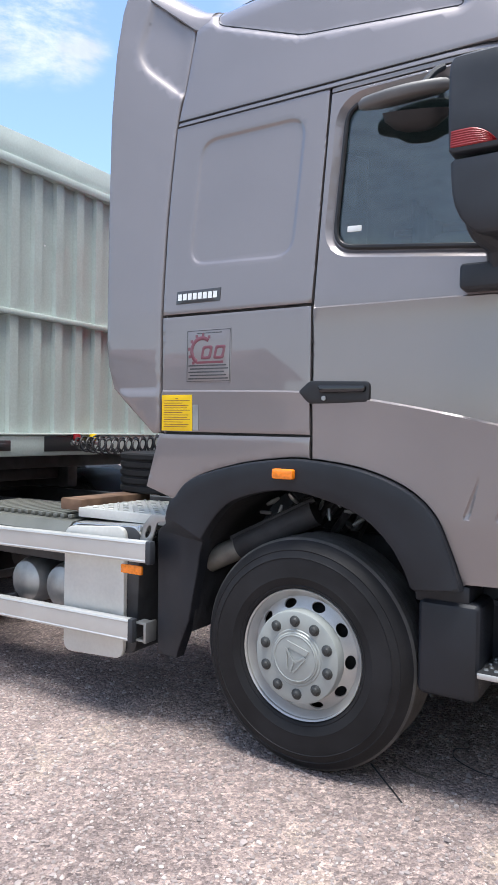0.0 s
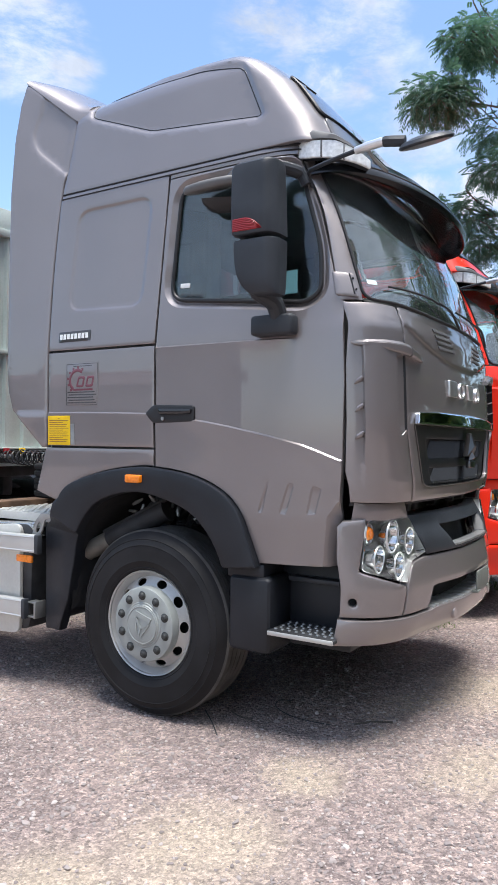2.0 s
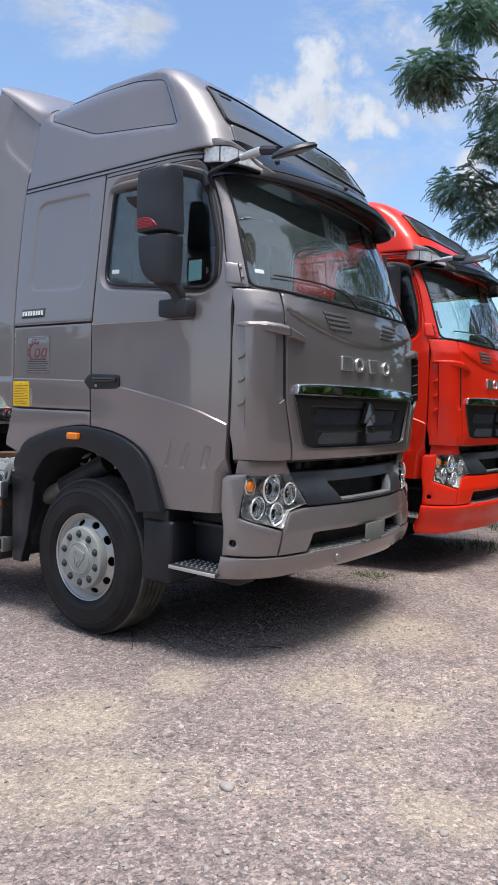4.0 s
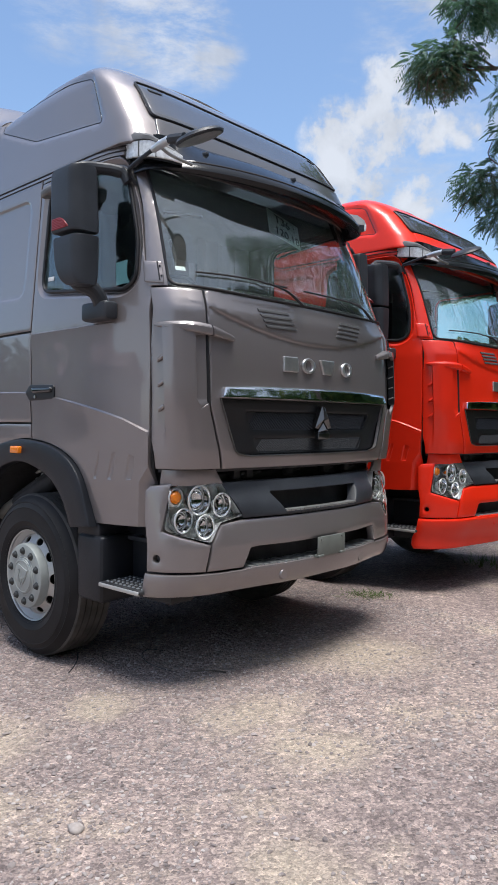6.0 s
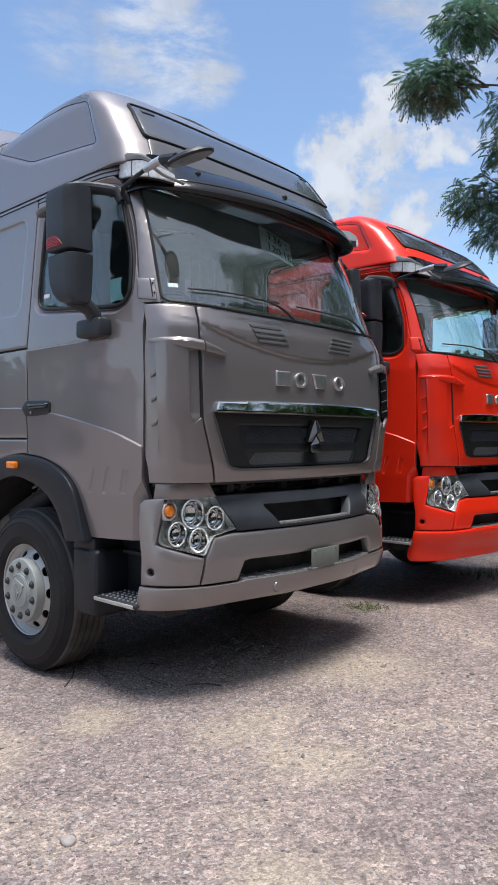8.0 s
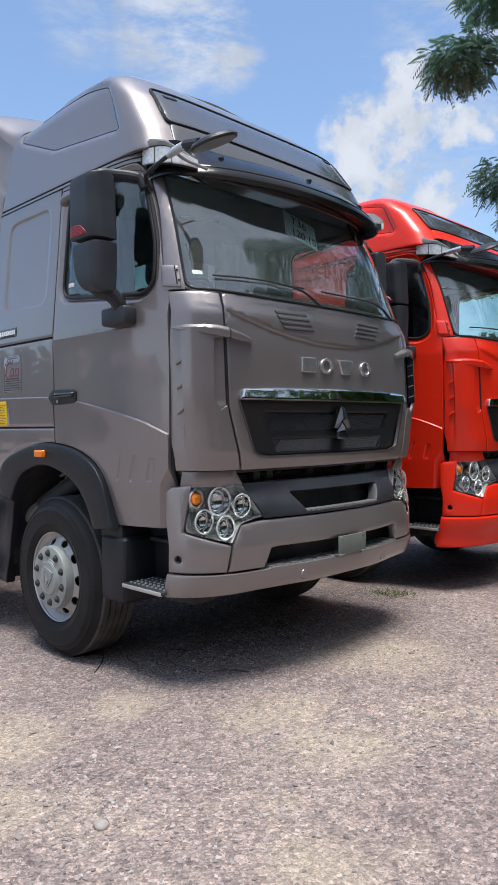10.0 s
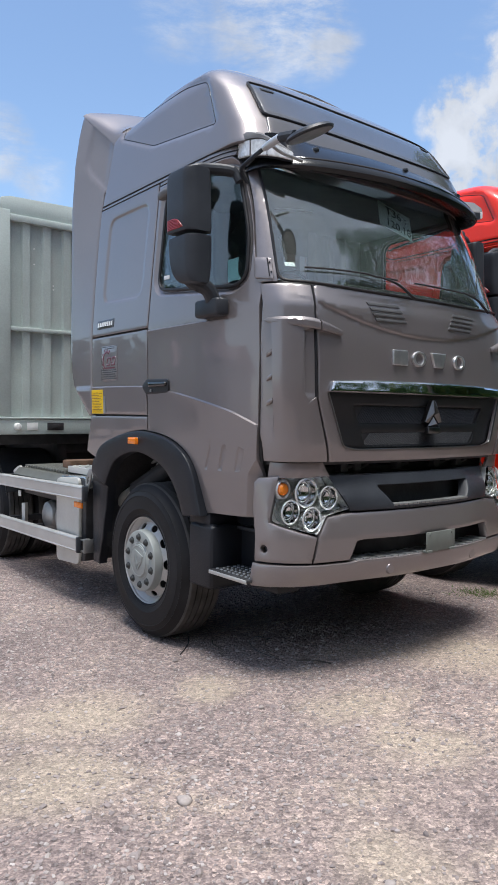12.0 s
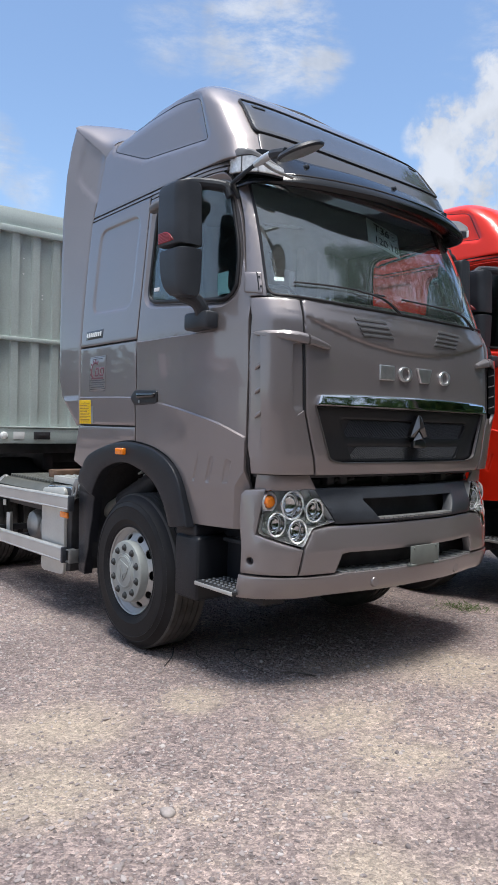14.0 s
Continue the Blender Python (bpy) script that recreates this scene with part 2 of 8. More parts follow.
M_WOOD = mat("weathered_timber", (0.16, 0.095, 0.06), 0.8, vary=(9, 0.35), bump=(45, 0.5, 0.004))
M_PLATE = mat("grey_number_plate", (0.15, 0.165, 0.15), 0.6, 0.0, vary=(8, 0.15))
M_BARK = mat("tree_bark", (0.10, 0.085, 0.07), 0.85, vary=(6, 0.3), bump=(25, 0.6, 0.01))


# ---- geometry helpers ----
def part(name, bm, material, parent=None, label="", sharp=27):
    """Link a bmesh as one mesh object under a thing or a part."""
    me = bpy.data.meshes.new(name)
    bm.normal_update()
    bm.to_mesh(me)
    bm.free()
    me.materials.append(material)
    me.polygons.foreach_set("use_smooth", [True] * len(me.polygons))
    me.set_sharp_from_angle(angle=radians(sharp))
    ob = new(name, me)
    ob.parent = parent
    if label:
        ob["label"] = label
    return ob


def thing(name, place, label, category, group="", kind=""):
    ob = new(name)
    ob.matrix_basis = place
    ob.empty_display_size = 0.1
    return tagged(ob, label, category, group, kind)


def ring_verts(bm, pts):
    return [bm.verts.new(p) for p in pts]


def bridge(bm, a, b, closed=True):
    n = len(a)
    for i in range(n if closed else n - 1):
        j = (i + 1) % n
        bm.faces.new((a[i], a[j], b[j], b[i]))


def loft(bm, rings, closed=True, caps=True):
    rows = [ring_verts(bm, r) for r in rings]
    for a, b in zip(rows, rows[1:]):
        bridge(bm, a, b, closed)
    if caps:
        bm.faces.new(rows[0][::-1])
        bm.faces.new(rows[-1])
    return rows


def box(bm, x0, x1, y0, y1, z0, z1, bev=0.0, m=None, seg=2):
    v = [bm.verts.new((x, y, z)) for z in (z0, z1) for x, y in ((x0, y0), (x1, y0), (x1, y1), (x0, y1))]
    f = [(3, 2, 1, 0), (4, 5, 6, 7), (0, 1, 5, 4), (1, 2, 6, 5), (2, 3, 7, 6), (3, 0, 4, 7)]
    faces = [bm.faces.new([v[i] for i in q]) for q in f]
    if bev:
        edges = list({e for fc in faces for e in fc.edges})
        r = bmesh.ops.bevel(bm, geom=edges, offset=bev, segments=seg, profile=0.5, affect="EDGES")
        v = list({w for fc in r["faces"] for w in fc.verts} | {w for w in v if w.is_valid})
    if m is not None:
        bmesh.ops.transform(bm, matrix=m, verts=v)
    return bm


def frame_of(d):
    d = Vector(d).normalized()
    a = d.cross(Vector((0, 0, 1)))
    if a.length < 1e-3:
        a = d.cross(Vector((1, 0, 0)))
    a.normalize()
    return a, d.cross(a)


def tube(bm, path, r, segs=10, caps=True, closed=False):
    """A round bar along a path; r may be a list."""
    path = [Vector(p) for p in path]
    n = len(path)
    rs = r if isinstance(r, (list, tuple)) else [r] * n
    rings = []
    u = None
    for i, p in enumerate(path):
        if closed:
            d = path[(i + 1) % n] - path[i - 1]
        else:
            d = path[min(i + 1, n - 1)] - path[max(i - 1, 0)]
        d.normalize()
        if u is None:
            u, _ = frame_of(d)
        u = (u - d * u.dot(d)).normalized()
        v = d.cross(u)
        rings.append([p + (u * math.cos(k * math.tau / segs) + v * math.sin(k * math.tau / segs)) * rs[i] for k in range(segs)])
    rows = [ring_verts(bm, q) for q in rings]
    for a, b in zip(rows, rows[1:]):
        bridge(bm, a, b)
    if closed:
        bridge(bm, rows[-1], rows[0])
    elif caps:
        bm.faces.new(rows[0][::-1])
        bm.faces.new(rows[-1])
    return bm


def lathe(bm, prof, segs=48, axis="y", at=(0, 0, 0), caps=False):
    """Turn a profile of (radius, height) round an axis; height runs along it."""
    rows = []
    at = Vector(at)
    for r, h in prof:
        row = []
        for k in range(segs):
            c, s = r * math.cos(k * math.tau / segs), r * math.sin(k * math.tau / segs)
            p = {"y": (c, h, s), "z": (c, s, h), "x": (h, c, s)}[axis]
            row.append(bm.verts.new(at + Vector(p)))
        rows.append(row)
    for a, b in zip(rows, rows[1:]):
        bridge(bm, a, b)
    if caps:
        for row in (rows[0], rows[-1]):
            bm.faces.new(row)
    bmesh.ops.recalc_face_normals(bm, faces=bm.faces)
    return bm


def prism(bm, poly, a, b, axis="y", bev=0.0):
    """Extrude a polygon between two levels of an axis; poly in the other two axes in order."""
    def P(u, v, w):
        return {"y": (u, w, v), "x": (w, u, v), "z": (u, v, w)}[axis]
    r0 = ring_verts(bm, [P(u, v, a) for u, v in poly])
    r1 = ring_verts(bm, [P(u, v, b) for u, v in poly])
    n = len(poly)
    faces = [bm.faces.new(r0[::-1]), bm.faces.new(r1)]
    faces += [bm.faces.new((r0[i], r0[(i + 1) % n], r1[(i + 1) % n], r1[i])) for i in range(n)]
    bmesh.ops.recalc_face_normals(bm, faces=faces)
    if bev:
        edges = list({e for f in faces for e in f.edges})
        bmesh.ops.bevel(bm, geom=edges, offset=bev, segments=2, profile=0.5, affect="EDGES")
    return bm


def rounded(pts, r=0.05, n=5):
    """A polygon with its corners rounded."""
    out = []
    k = len(pts)
    rs = r if isinstance(r, (list, tuple)) else [r] * k
    for i in range(k):
        p0, p, p1 = np.array(pts[i - 1], float), np.array(pts[i], float), np.array(pts[(i + 1) % k], float)
        a, b = p0 - p, p1 - p
        la, lb = np.linalg.norm(a), np.linalg.norm(b)
        q = min(rs[i], la * 0.48, lb * 0.48)
        s, e = p + a / la * q, p + b / lb * q
        if q < 1e-4:
            out.append(tuple(p))
            continue
        for j in range(n + 1):
            t = j / n
            out.append(tuple((1 - t) ** 2 * s + 2 * t * (1 - t) * p + t * t * e))
    return out


def curve(pts, n=8):
    """A smooth open line through points."""
    p = [np.array(q, float) for q in pts]
    p = [2 * p[0] - p[1]] + p + [2 * p[-1] - p[-2]]
    out = []
    for i in range(1, len(p) - 2):
        a, b, c, d = p[i - 1 : i + 3]
        for k in range(n):
            t = k / n
            out.append(tuple(0.5 * (2 * b + (c - a) * t + (2 * a - 5 * b + 4 * c - d) * t * t + (3 * b - a - 3 * c + d) * t**3)))
    out.append(tuple(p[-2]))
    return out


def resample(poly, step, closed=True):
    out = []
    n = len(poly)
    for i in range(n if closed else n - 1):
        a, b = np.array(poly[i], float), np.array(poly[(i + 1) % n], float)
        k = max(1, int(math.ceil(np.linalg.norm(b - a) / step)))
        out += [a + (b - a) * j / k for j in range(k)]
    if not closed:
        out.append(np.array(poly[-1], float))
    return np.array(out)


def within(p, poly):
    x, y = p[:, 0][:, None], p[:, 1][:, None]
    a, b = poly, np.roll(poly, -1, 0)
    c = (a[:, 1] > y) != (b[:, 1] > y)
    with np.errstate(divide="ignore", invalid="ignore"):
        xi = a[:, 0] + (y - a[:, 1]) * (b[:, 0] - a[:, 0]) / (b[:, 1] - a[:, 1])
    return (np.sum(c & (x < xi), 1) % 2) == 1


def reach(p, poly, closed=True):
    """Distance of points from a polygon's edge."""
    a, b = (poly, np.roll(poly, -1, 0)) if closed else (poly[:-1], poly[1:])
    ab = b - a
    t = np.clip(((p[:, None] - a) * ab).sum(2) / np.maximum((ab * ab).sum(1), 1e-12), 0, 1)
    return np.linalg.norm(p[:, None] - (a + t[..., None] * ab), axis=2).min(1)


def area2(p):
    q = np.roll(p, -1, 0)
    return float(np.sum(p[:, 0] * q[:, 1] - q[:, 0] * p[:, 1]))


def sheet(outline, place, holes=(), step=0.04, lip=0.005, thick=0.022, lines=(), flip=False, back=True, bm=None):
    """A pressed panel: an outline (with holes) in two coordinates, laid by place(u, v, depth) on a curved surface,
    with rolled edges, real thickness and a mesh that follows the given lines."""
    from mathutils.geometry import delaunay_2d_cdt
    rings = []
    for i, r in enumerate([outline, *holes]):
        q = resample(r, step)
        if (area2(q) > 0) != (i == 0):
            q = q[::-1]
        rings.append(q)

    def solid(p):
        ok = within(p, rings[0])
        for h in rings[1:]:
            ok &= ~within(p, h)
        return ok

    def far(p):
        return np.min([reach(p, r) for r in rings], 0)

    pts, edges = [], []
    for r in rings:
        n0 = len(pts)
        pts += list(r)
        edges += [(n0 + i, n0 + (i + 1) % len(r)) for i in range(len(r))]
    for off in (lip * 0.3, lip):
        for r in rings:
            d = np.roll(r, -1, 0) - np.roll(r, 1, 0)
            nrm = np.c_[-d[:, 1], d[:, 0]] / np.maximum(np.linalg.norm(d, axis=1), 1e-9)[:, None]
            c = r + nrm * off
            ok = solid(c) & (far(c) > off * 0.9)
            pts += list(c[ok])
    for ln in lines:
        q = resample(ln, step * 0.7, False)
        ok = solid(q) & (far(q) > lip * 1.3)
        last = None
        for p, o in zip(q, ok):
            if o:
                pts.append(p)
                if last is not None:
                    edges.append((last, len(pts) - 1))
                last = len(pts) - 1
            else:
                last = None
    lo, hi = rings[0].min(0), rings[0].max(0)
    g = np.array([(x + (0.5 * step if j % 2 else 0), y) for j, y in enumerate(np.arange(lo[1], hi[1], step * 0.9)) for x in np.arange(lo[0], hi[0], step)])
    if len(g):
        ok = solid(g)
        g = g[ok]
        if len(g):
            ok = far(g) > max(lip * 1.7, step * 0.4)
            for ln in lines:
                if len(ln) > 1:
                    ok &= reach(g, np.array(ln, float), False) > step * 0.25
            pts += list(g[ok])
    v2, _, faces, *_ = delaunay_2d_cdt([Vector(p) for p in pts], edges, [], 0, 1e-6)
    v2 = np.array([tuple(v) for v in v2])
    cen = np.array([v2[list(f)].mean(0) for f in faces])
    faces = [f for f, o in zip(faces, solid(cen)) if o]
    d = far(v2)
    drop = np.where(d < lip, lip - np.sqrt(np.maximum(lip * lip - (lip - d) ** 2, 0)), 0.0)
    top = place(v2[:, 0], v2[:, 1], drop)
    bot = place(v2[:, 0], v2[:, 1], np.full(len(v2), thick))
    bm = bm or bmesh.new()
    used = sorted({i for f in faces for i in f})
    T = {i: bm.verts.new(top[i]) for i in used}
    B = {i: bm.verts.new(bot[i]) for i in used}
    count = {}
    for f in faces:
        q = [T[i] for i in f]
        w = [B[i] for i in f]
        bm.faces.new(q[::-1] if flip else q)
        if back:
            bm.faces.new(w if flip else w[::-1])
        for i in range(3):
            e = (f[i], f[(i + 1) % 3])
            count[e] = 1
    for a, b in count:
        if (b, a) not in count:
            q = (T[b], T[a], B[a], B[b])
            bm.faces.new(q[::-1] if flip else q)
    if not back:
        loose = [v for v in bm.verts if not v.link_faces]
        bmesh.ops.delete(bm, geom=loose, context="VERTS")
    return bm


def smoothstep(a, b, x):
    t = np.clip((x - a) / (b - a), 0, 1)
    return t * t * (3 - 2 * t)


# ---- the ground ----
def ground_height(x, y):
    """Level under the lorries, rising a little ahead of them, with shallow unevenness."""
    base = -0.06 + 0.043 * np.clip(x - 0.1, 0, 2.6)
    far_off = np.clip((np.hypot(x - 1, y + 1) - 10) / 30, 0, 1)
    bumps = 0.012 * np.sin(1.3 * x + 0.7 * y) * np.sin(0.9 * y - 0.4 * x + 1.0) + 0.006 * np.sin(3.1 * x + 1.9 * y)
    return (base + bumps * np.clip((np.hypot(x, y + 1.2) - 0.3), 0, 1)) * (1 - far_off)


# sandy patches: place and radius
SAND = ((1.14, -1.48, 0.26), (1.04, -2.25, 0.48), (1.60, -2.65, 0.40), (0.78, -2.75, 0.45), (1.26, -2.98, 0.35), (1.85, -1.02, 0.34), (2.35, -1.15, 0.34), (1.76, 0.20, 0.55), (2.87, -1.90, 0.30))


def gravel_material():
    m = bpy.data.materials.new("pinkish_grey_gravel")
    m.use_nodes = True
    nt = m.node_tree
    N, L = nt.nodes.new, nt.links.new
    b = nt.nodes["Principled BSDF"]
    tc = N("ShaderNodeTexCoord")
    b.inputs["Roughness"].default_value = 0.9
    b.inputs["Specular IOR Level"].default_value = 0.25

    def noise_tex(scale, detail, rough=0.6):
        n = N("ShaderNodeTexNoise")
        n.inputs["Scale"].default_value, n.inputs["Detail"].default_value, n.inputs["Roughness"].default_value = scale, detail, rough
        L(tc.outputs["Object"], n.inputs["Vector"])
        return n.outputs["Fac"]

    def ramp(fac, stops):
        r = N("ShaderNodeValToRGB")
        e = r.color_ramp.elements
        e[0].position, e[0].color = stops[0][0], (*stops[0][1], 1)
        e[1].position, e[1].color = stops[-1][0], (*stops[-1][1], 1)
        for p, c in stops[1:-1]:
            k = e.new(p)
            k.color = (*c, 1)
        L(fac, r.inputs[0])
        return r.outputs[0]

    def voro(scale, out="Color", feature="F1"):
        v = N("ShaderNodeTexVoronoi")
        v.feature = feature
        v.inputs["Scale"].default_value = scale
        w = N("ShaderNodeTexNoise")
        w.inputs["Scale"].default_value, w.inputs["Detail"].default_value = scale * 1.5, 2
        L(tc.outputs["Object"], w.inputs["Vector"])
        mx = N("ShaderNodeMixRGB")
        mx.blend_type = "ADD"
        mx.inputs[0].default_value = 0.35 / scale
        L(tc.outputs["Object"], mx.inputs[1])
        L(w.outputs["Color"], mx.inputs[2])
        L(mx.outputs[0], v.inputs["Vector"])
        return v.outputs[out]

    def mix(a, c, fac, mode="MIX"):
        x = N("ShaderNodeMixRGB")
        x.blend_type = mode
        for s, val in ((0, fac), (1, a), (2, c)):
            if isinstance(val, (int, float)):
                x.inputs[s].default_value = val
            elif isinstance(val, tuple):
                x.inputs[s].default_value = (*val, 1)
            else:
                L(val, x.inputs[s])
        return x.outputs[0]

    patches = ramp(noise_tex(0.55, 6), [(0.32, (0.202, 0.174, 0.170)), (0.46, (0.284, 0.243, 0.235)), (0.58, (0.331, 0.284, 0.268)), (0.70, (0.370, 0.318, 0.292))])
    stones = ramp(voro(60), [(0.0, (0.25, 0.24, 0.26)), (0.28, (0.62, 0.58, 0.59)), (0.55, (0.95, 0.90, 0.88)), (0.8, (1.4, 1.31, 1.24)), (1.0, (2.1, 1.99, 1.91))])
    grit = ramp(voro(150), [(0.0, (0.40, 0.39, 0.41)), (0.5, (1.0, 0.97, 0.95)), (1.0, (1.7, 1.64, 1.58))])
    c = mix(patches, stones, 0.68, "MULTIPLY")
    c = mix(c, grit, 0.62, "MULTIPLY")
    clumps = ramp(noise_tex(11, 5, 0.7), [(0.30, (0.62, 0.61, 0.62)), (0.5, (1.0, 0.99, 0.98)), (0.68, (1.32, 1.28, 1.24))])
    c = mix(c, clumps, 0.8, "MULTIPLY")
    fine_sand = ramp(noise_tex(1.1, 8, 0.68), [(0.56, (0, 0, 0)), (0.74, (1, 1, 1))])
    warp = N("ShaderNodeTexNoise")
    warp.inputs["Scale"].default_value, warp.inputs["Detail"].default_value = 2.6, 7
    L(tc.outputs["Object"], warp.inputs["Vector"])
    moved = mix(tc.outputs["Object"], warp.outputs["Color"], 0.55, "ADD")
    for x, y, r in SAND:
        d = N("ShaderNodeVectorMath"); d.operation = "DISTANCE"
        d.inputs[1].default_value = (x + 0.275, y + 0.275, 0.275)
        L(moved, d.inputs[0])
        mr = N("ShaderNodeMapRange"); mr.interpolation_type = "SMOOTHSTEP"
        for k, val in ((1, r * 1.25), (2, r * 0.15), (3, 0.0), (4, 0.76)):
            mr.inputs[k].default_value = val
        L(d.outputs["Value"], mr.inputs[0])
        fine_sand = mix(fine_sand, mr.outputs[0], 1.0, "LIGHTEN")
    sand = mix((0.47, 0.41, 0.32), grit, 0.5, "MULTIPLY")
    sand = mix(sand, stones, 0.3, "MULTIPLY")
    ms = N("ShaderNodeMath"); ms.operation = "MULTIPLY"; ms.inputs[1].default_value = 0.8
    L(fine_sand, ms.inputs[0])
    c = mix(c, sand, ms.outputs[0])
    L(c, b.inputs["Base Color"])
    h1, h2 = voro(60, "Distance"), voro(150, "Distance")
    ad = N("ShaderNodeMath"); ad.operation = "MULTIPLY_ADD"; ad.inputs[1].default_value = 0.4
    L(h2, ad.inputs[0]); L(h1, ad.inputs[2])
    bp = N("ShaderNodeBump")
    bp.inputs["Strength"].default_value, bp.inputs["Distance"].default_value = 0.72, 0.018
    bp.invert = True
    L(ad.outputs[0], bp.inputs["Height"])
    L(bp.outputs[0], b.inputs["Normal"])
    return m


def axis_steps(lo, hi, far, step):
    s = list(np.arange(lo, hi + 1e-6, step))
    out, d, p = list(s), step, hi
    while p < far:
        d *= 1.35
        p += d
        out.append(p)
    d, p = step, lo
    while p > -far:
        d *= 1.35
        p -= d
        out.insert(0, p)
    return np.array(out)


def build_ground():
    xs, ys = axis_steps(-3.0, 5.0, 2600, 0.08), axis_steps(-5.0, 4.0, 2600, 0.08)
    X, Y = np.meshgrid(xs, ys)
    Z = ground_height(X, Y)
    v = np.c_[X.ravel(), Y.ravel(), Z.ravel()]
    nx, ny = len(xs), len(ys)
    i = np.arange((nx - 1) * (ny - 1))
    r, c = i // (nx - 1), i % (nx - 1)
    a = r * nx + c
    me = bpy.data.meshes.new("ground")
    me.from_pydata(v.tolist(), [], np.c_[a, a + 1, a + 1 + nx, a + nx].tolist())
    me.polygons.foreach_set("use_smooth", [True] * len(me.polygons))
    me.materials.append(gravel_material())
    tagged(new("ground", me), "pinkish grey crushed gravel yard with sandy patches", "ground", kind="structure")


build_ground()


# ---- lorry body surfaces ----
PLAN_LOW = [(1.52, 0), (1.505, 0.35), (1.475, 0.73), (1.455, 0.9), (1.42, 1.02), (1.35, 1.10), (1.26, 1.145), (1.185, 1.165), (1.0, 1.197), (0.8, 1.215), (0.4, 1.225), (-1.1, 1.225)]
PLAN_UP = [(1.45, 0), (1.44, 0.35), (1.405, 0.7), (1.35, 0.9), (1.285, 1.02), (1.21, 1.105), (1.14, 1.155), (1.08, 1.175), (0.95, 1.20), (0.8, 1.215), (0.4, 1.225), (-1.1, 1.225)]
PLAN_BUMPER = [(1.60, 0), (1.59, 0.3), (1.545, 0.55), (1.50, 0.75), (1.465, 0.92), (1.40, 1.05), (1.30, 1.145), (1.19, 1.19), (1.1, 1.2), (1.0, 1.2)]


def plan_table(pts):
    c = np.array(curve([(pts[1][0], -pts[1][1])] + pts, 16))[16:]
    d = np.r_[0, np.cumsum(np.hypot(*np.diff(c, axis=0).T))]
    s = np.linspace(0, d[-1], 500)
    return s, np.interp(s, d, c[:, 0]), np.interp(s, d, c[:, 1])


T_LOW, T_UP, T_BUMP = plan_table(PLAN_LOW), plan_table(PLAN_UP), plan_table(PLAN_BUMPER)
WIDTH_Z = ([0.5, 2.2, 3.2, 3.45], [1.225, 1.225, 1.155, 1.08])
LEAN_Z = ([0.9, 1.28, 1.38, 1.7, 2.0, 2.26, 2.40, 2.44, 2.85, 3.09, 3.2, 3.5], [-0.04, -0.02, 0, 0, -0.012, -0.03, 0.02, 0, -0.155, -0.285, -0.34, -0.5])
# the lean without kinks: a running mean, wider over the windscreen
LEAN_DENSE = np.linspace(0.9, 3.5, 521)
lean_near, lean_wide = (np.convolve(np.pad(np.interp(LEAN_DENSE, *LEAN_Z), n // 2, "reflect", reflect_type="odd"), np.full(n, 1 / n), "valid") for n in (15, 61))
LEAN_Z = (LEAN_DENSE, lean_near + (lean_wide - lean_near) * smoothstep(2.50, 2.68, LEAN_DENSE))


def plan_at(tab, s):
    a = np.abs(s)
    return np.interp(a, tab[0], tab[1]), np.interp(a, tab[0], tab[2]) * np.sign(s)


def shell(s, z):
    """The cab's skin: s runs round the plan from the front's middle, right side negative."""
    a = smoothstep(2.2, 2.42, z)
    xl, yl = plan_at(T_LOW, s)
    xu, yu = plan_at(T_UP, s)
    x, y = xl * (1 - a) + xu * a, yl * (1 - a) + yu * a
    f = np.clip((x - 0.6) / 0.45, 0, 1)
    return x + np.interp(z, *LEAN_Z) * f, y * np.interp(z, *WIDTH_Z) / 1.225


def bumper_skin(s, z):
    x, y = plan_at(T_BUMP, s)
    return x + np.interp(z, [0.5, 0.6, 0.7, 0.85, 1.2], [-0.07, -0.02, 0, 0, -0.07]), y


def laid(skin, proud=0.0, extra=None):
    """place() for sheets on a skin; depth goes inward along the plan's normal."""
    def place(s, z, depth):
        e = 0.004
        x, y = skin(s, z)
        x1, y1 = skin(s + e, z)
        x0, y0 = skin(s - e, z)
        tx, ty = x1 - x0, y1 - y0
        n = np.maximum(np.hypot(tx, ty), 1e-9)
        nx, ny = ty / n, -tx / n
        d = depth - proud + (extra(s, z) if extra else 0)
        return np.c_[x - nx * d, y - ny * d, z]
    return place


def at_skin(skin, s, z, depth=0.0):
    return Vector(laid(skin)(np.array([s], float), np.array([z], float), np.array([depth], float))[0])


def side_y(x, z):
    a = smoothstep(2.2, 2.42, z)
    f = np.clip((x - 0.6) / 0.45, 0, 1)
    xx = x - np.interp(z, *LEAN_Z) * f
    yl = np.interp(xx, T_LOW[1][::-1], T_LOW[2][::-1])
    yu = np.interp(xx, T_UP[1][::-1], T_UP[2][::-1])
    return (yl * (1 - a) + yu * a) * np.interp(z, *WIDTH_Z) / 1.225


SWAGE = np.array(curve([(-1.05, 1.785), (-0.93, 1.78), (-0.08, 1.765), (0.28, 1.725), (0.6, 1.67), (0.92, 1.60), (1.07, 1.55), (1.22, 1.49)], 6))
RECESS = np.array(rounded([(-0.765, 2.43), (-0.135, 2.41), (-0.095, 3.105), (-0.725, 3.105)], 0.11, 6))
SLOTS = [[(0.765, 1.395), (0.775, 1.395), (0.735, 1.212), (0.70, 1.212)], [(0.885, 1.385), (0.925, 1.375), (0.875, 1.212), (0.83, 1.212)], [(1.02, 1.375), (1.075, 1.355), (1.04, 1.222), (0.985, 1.215)]]


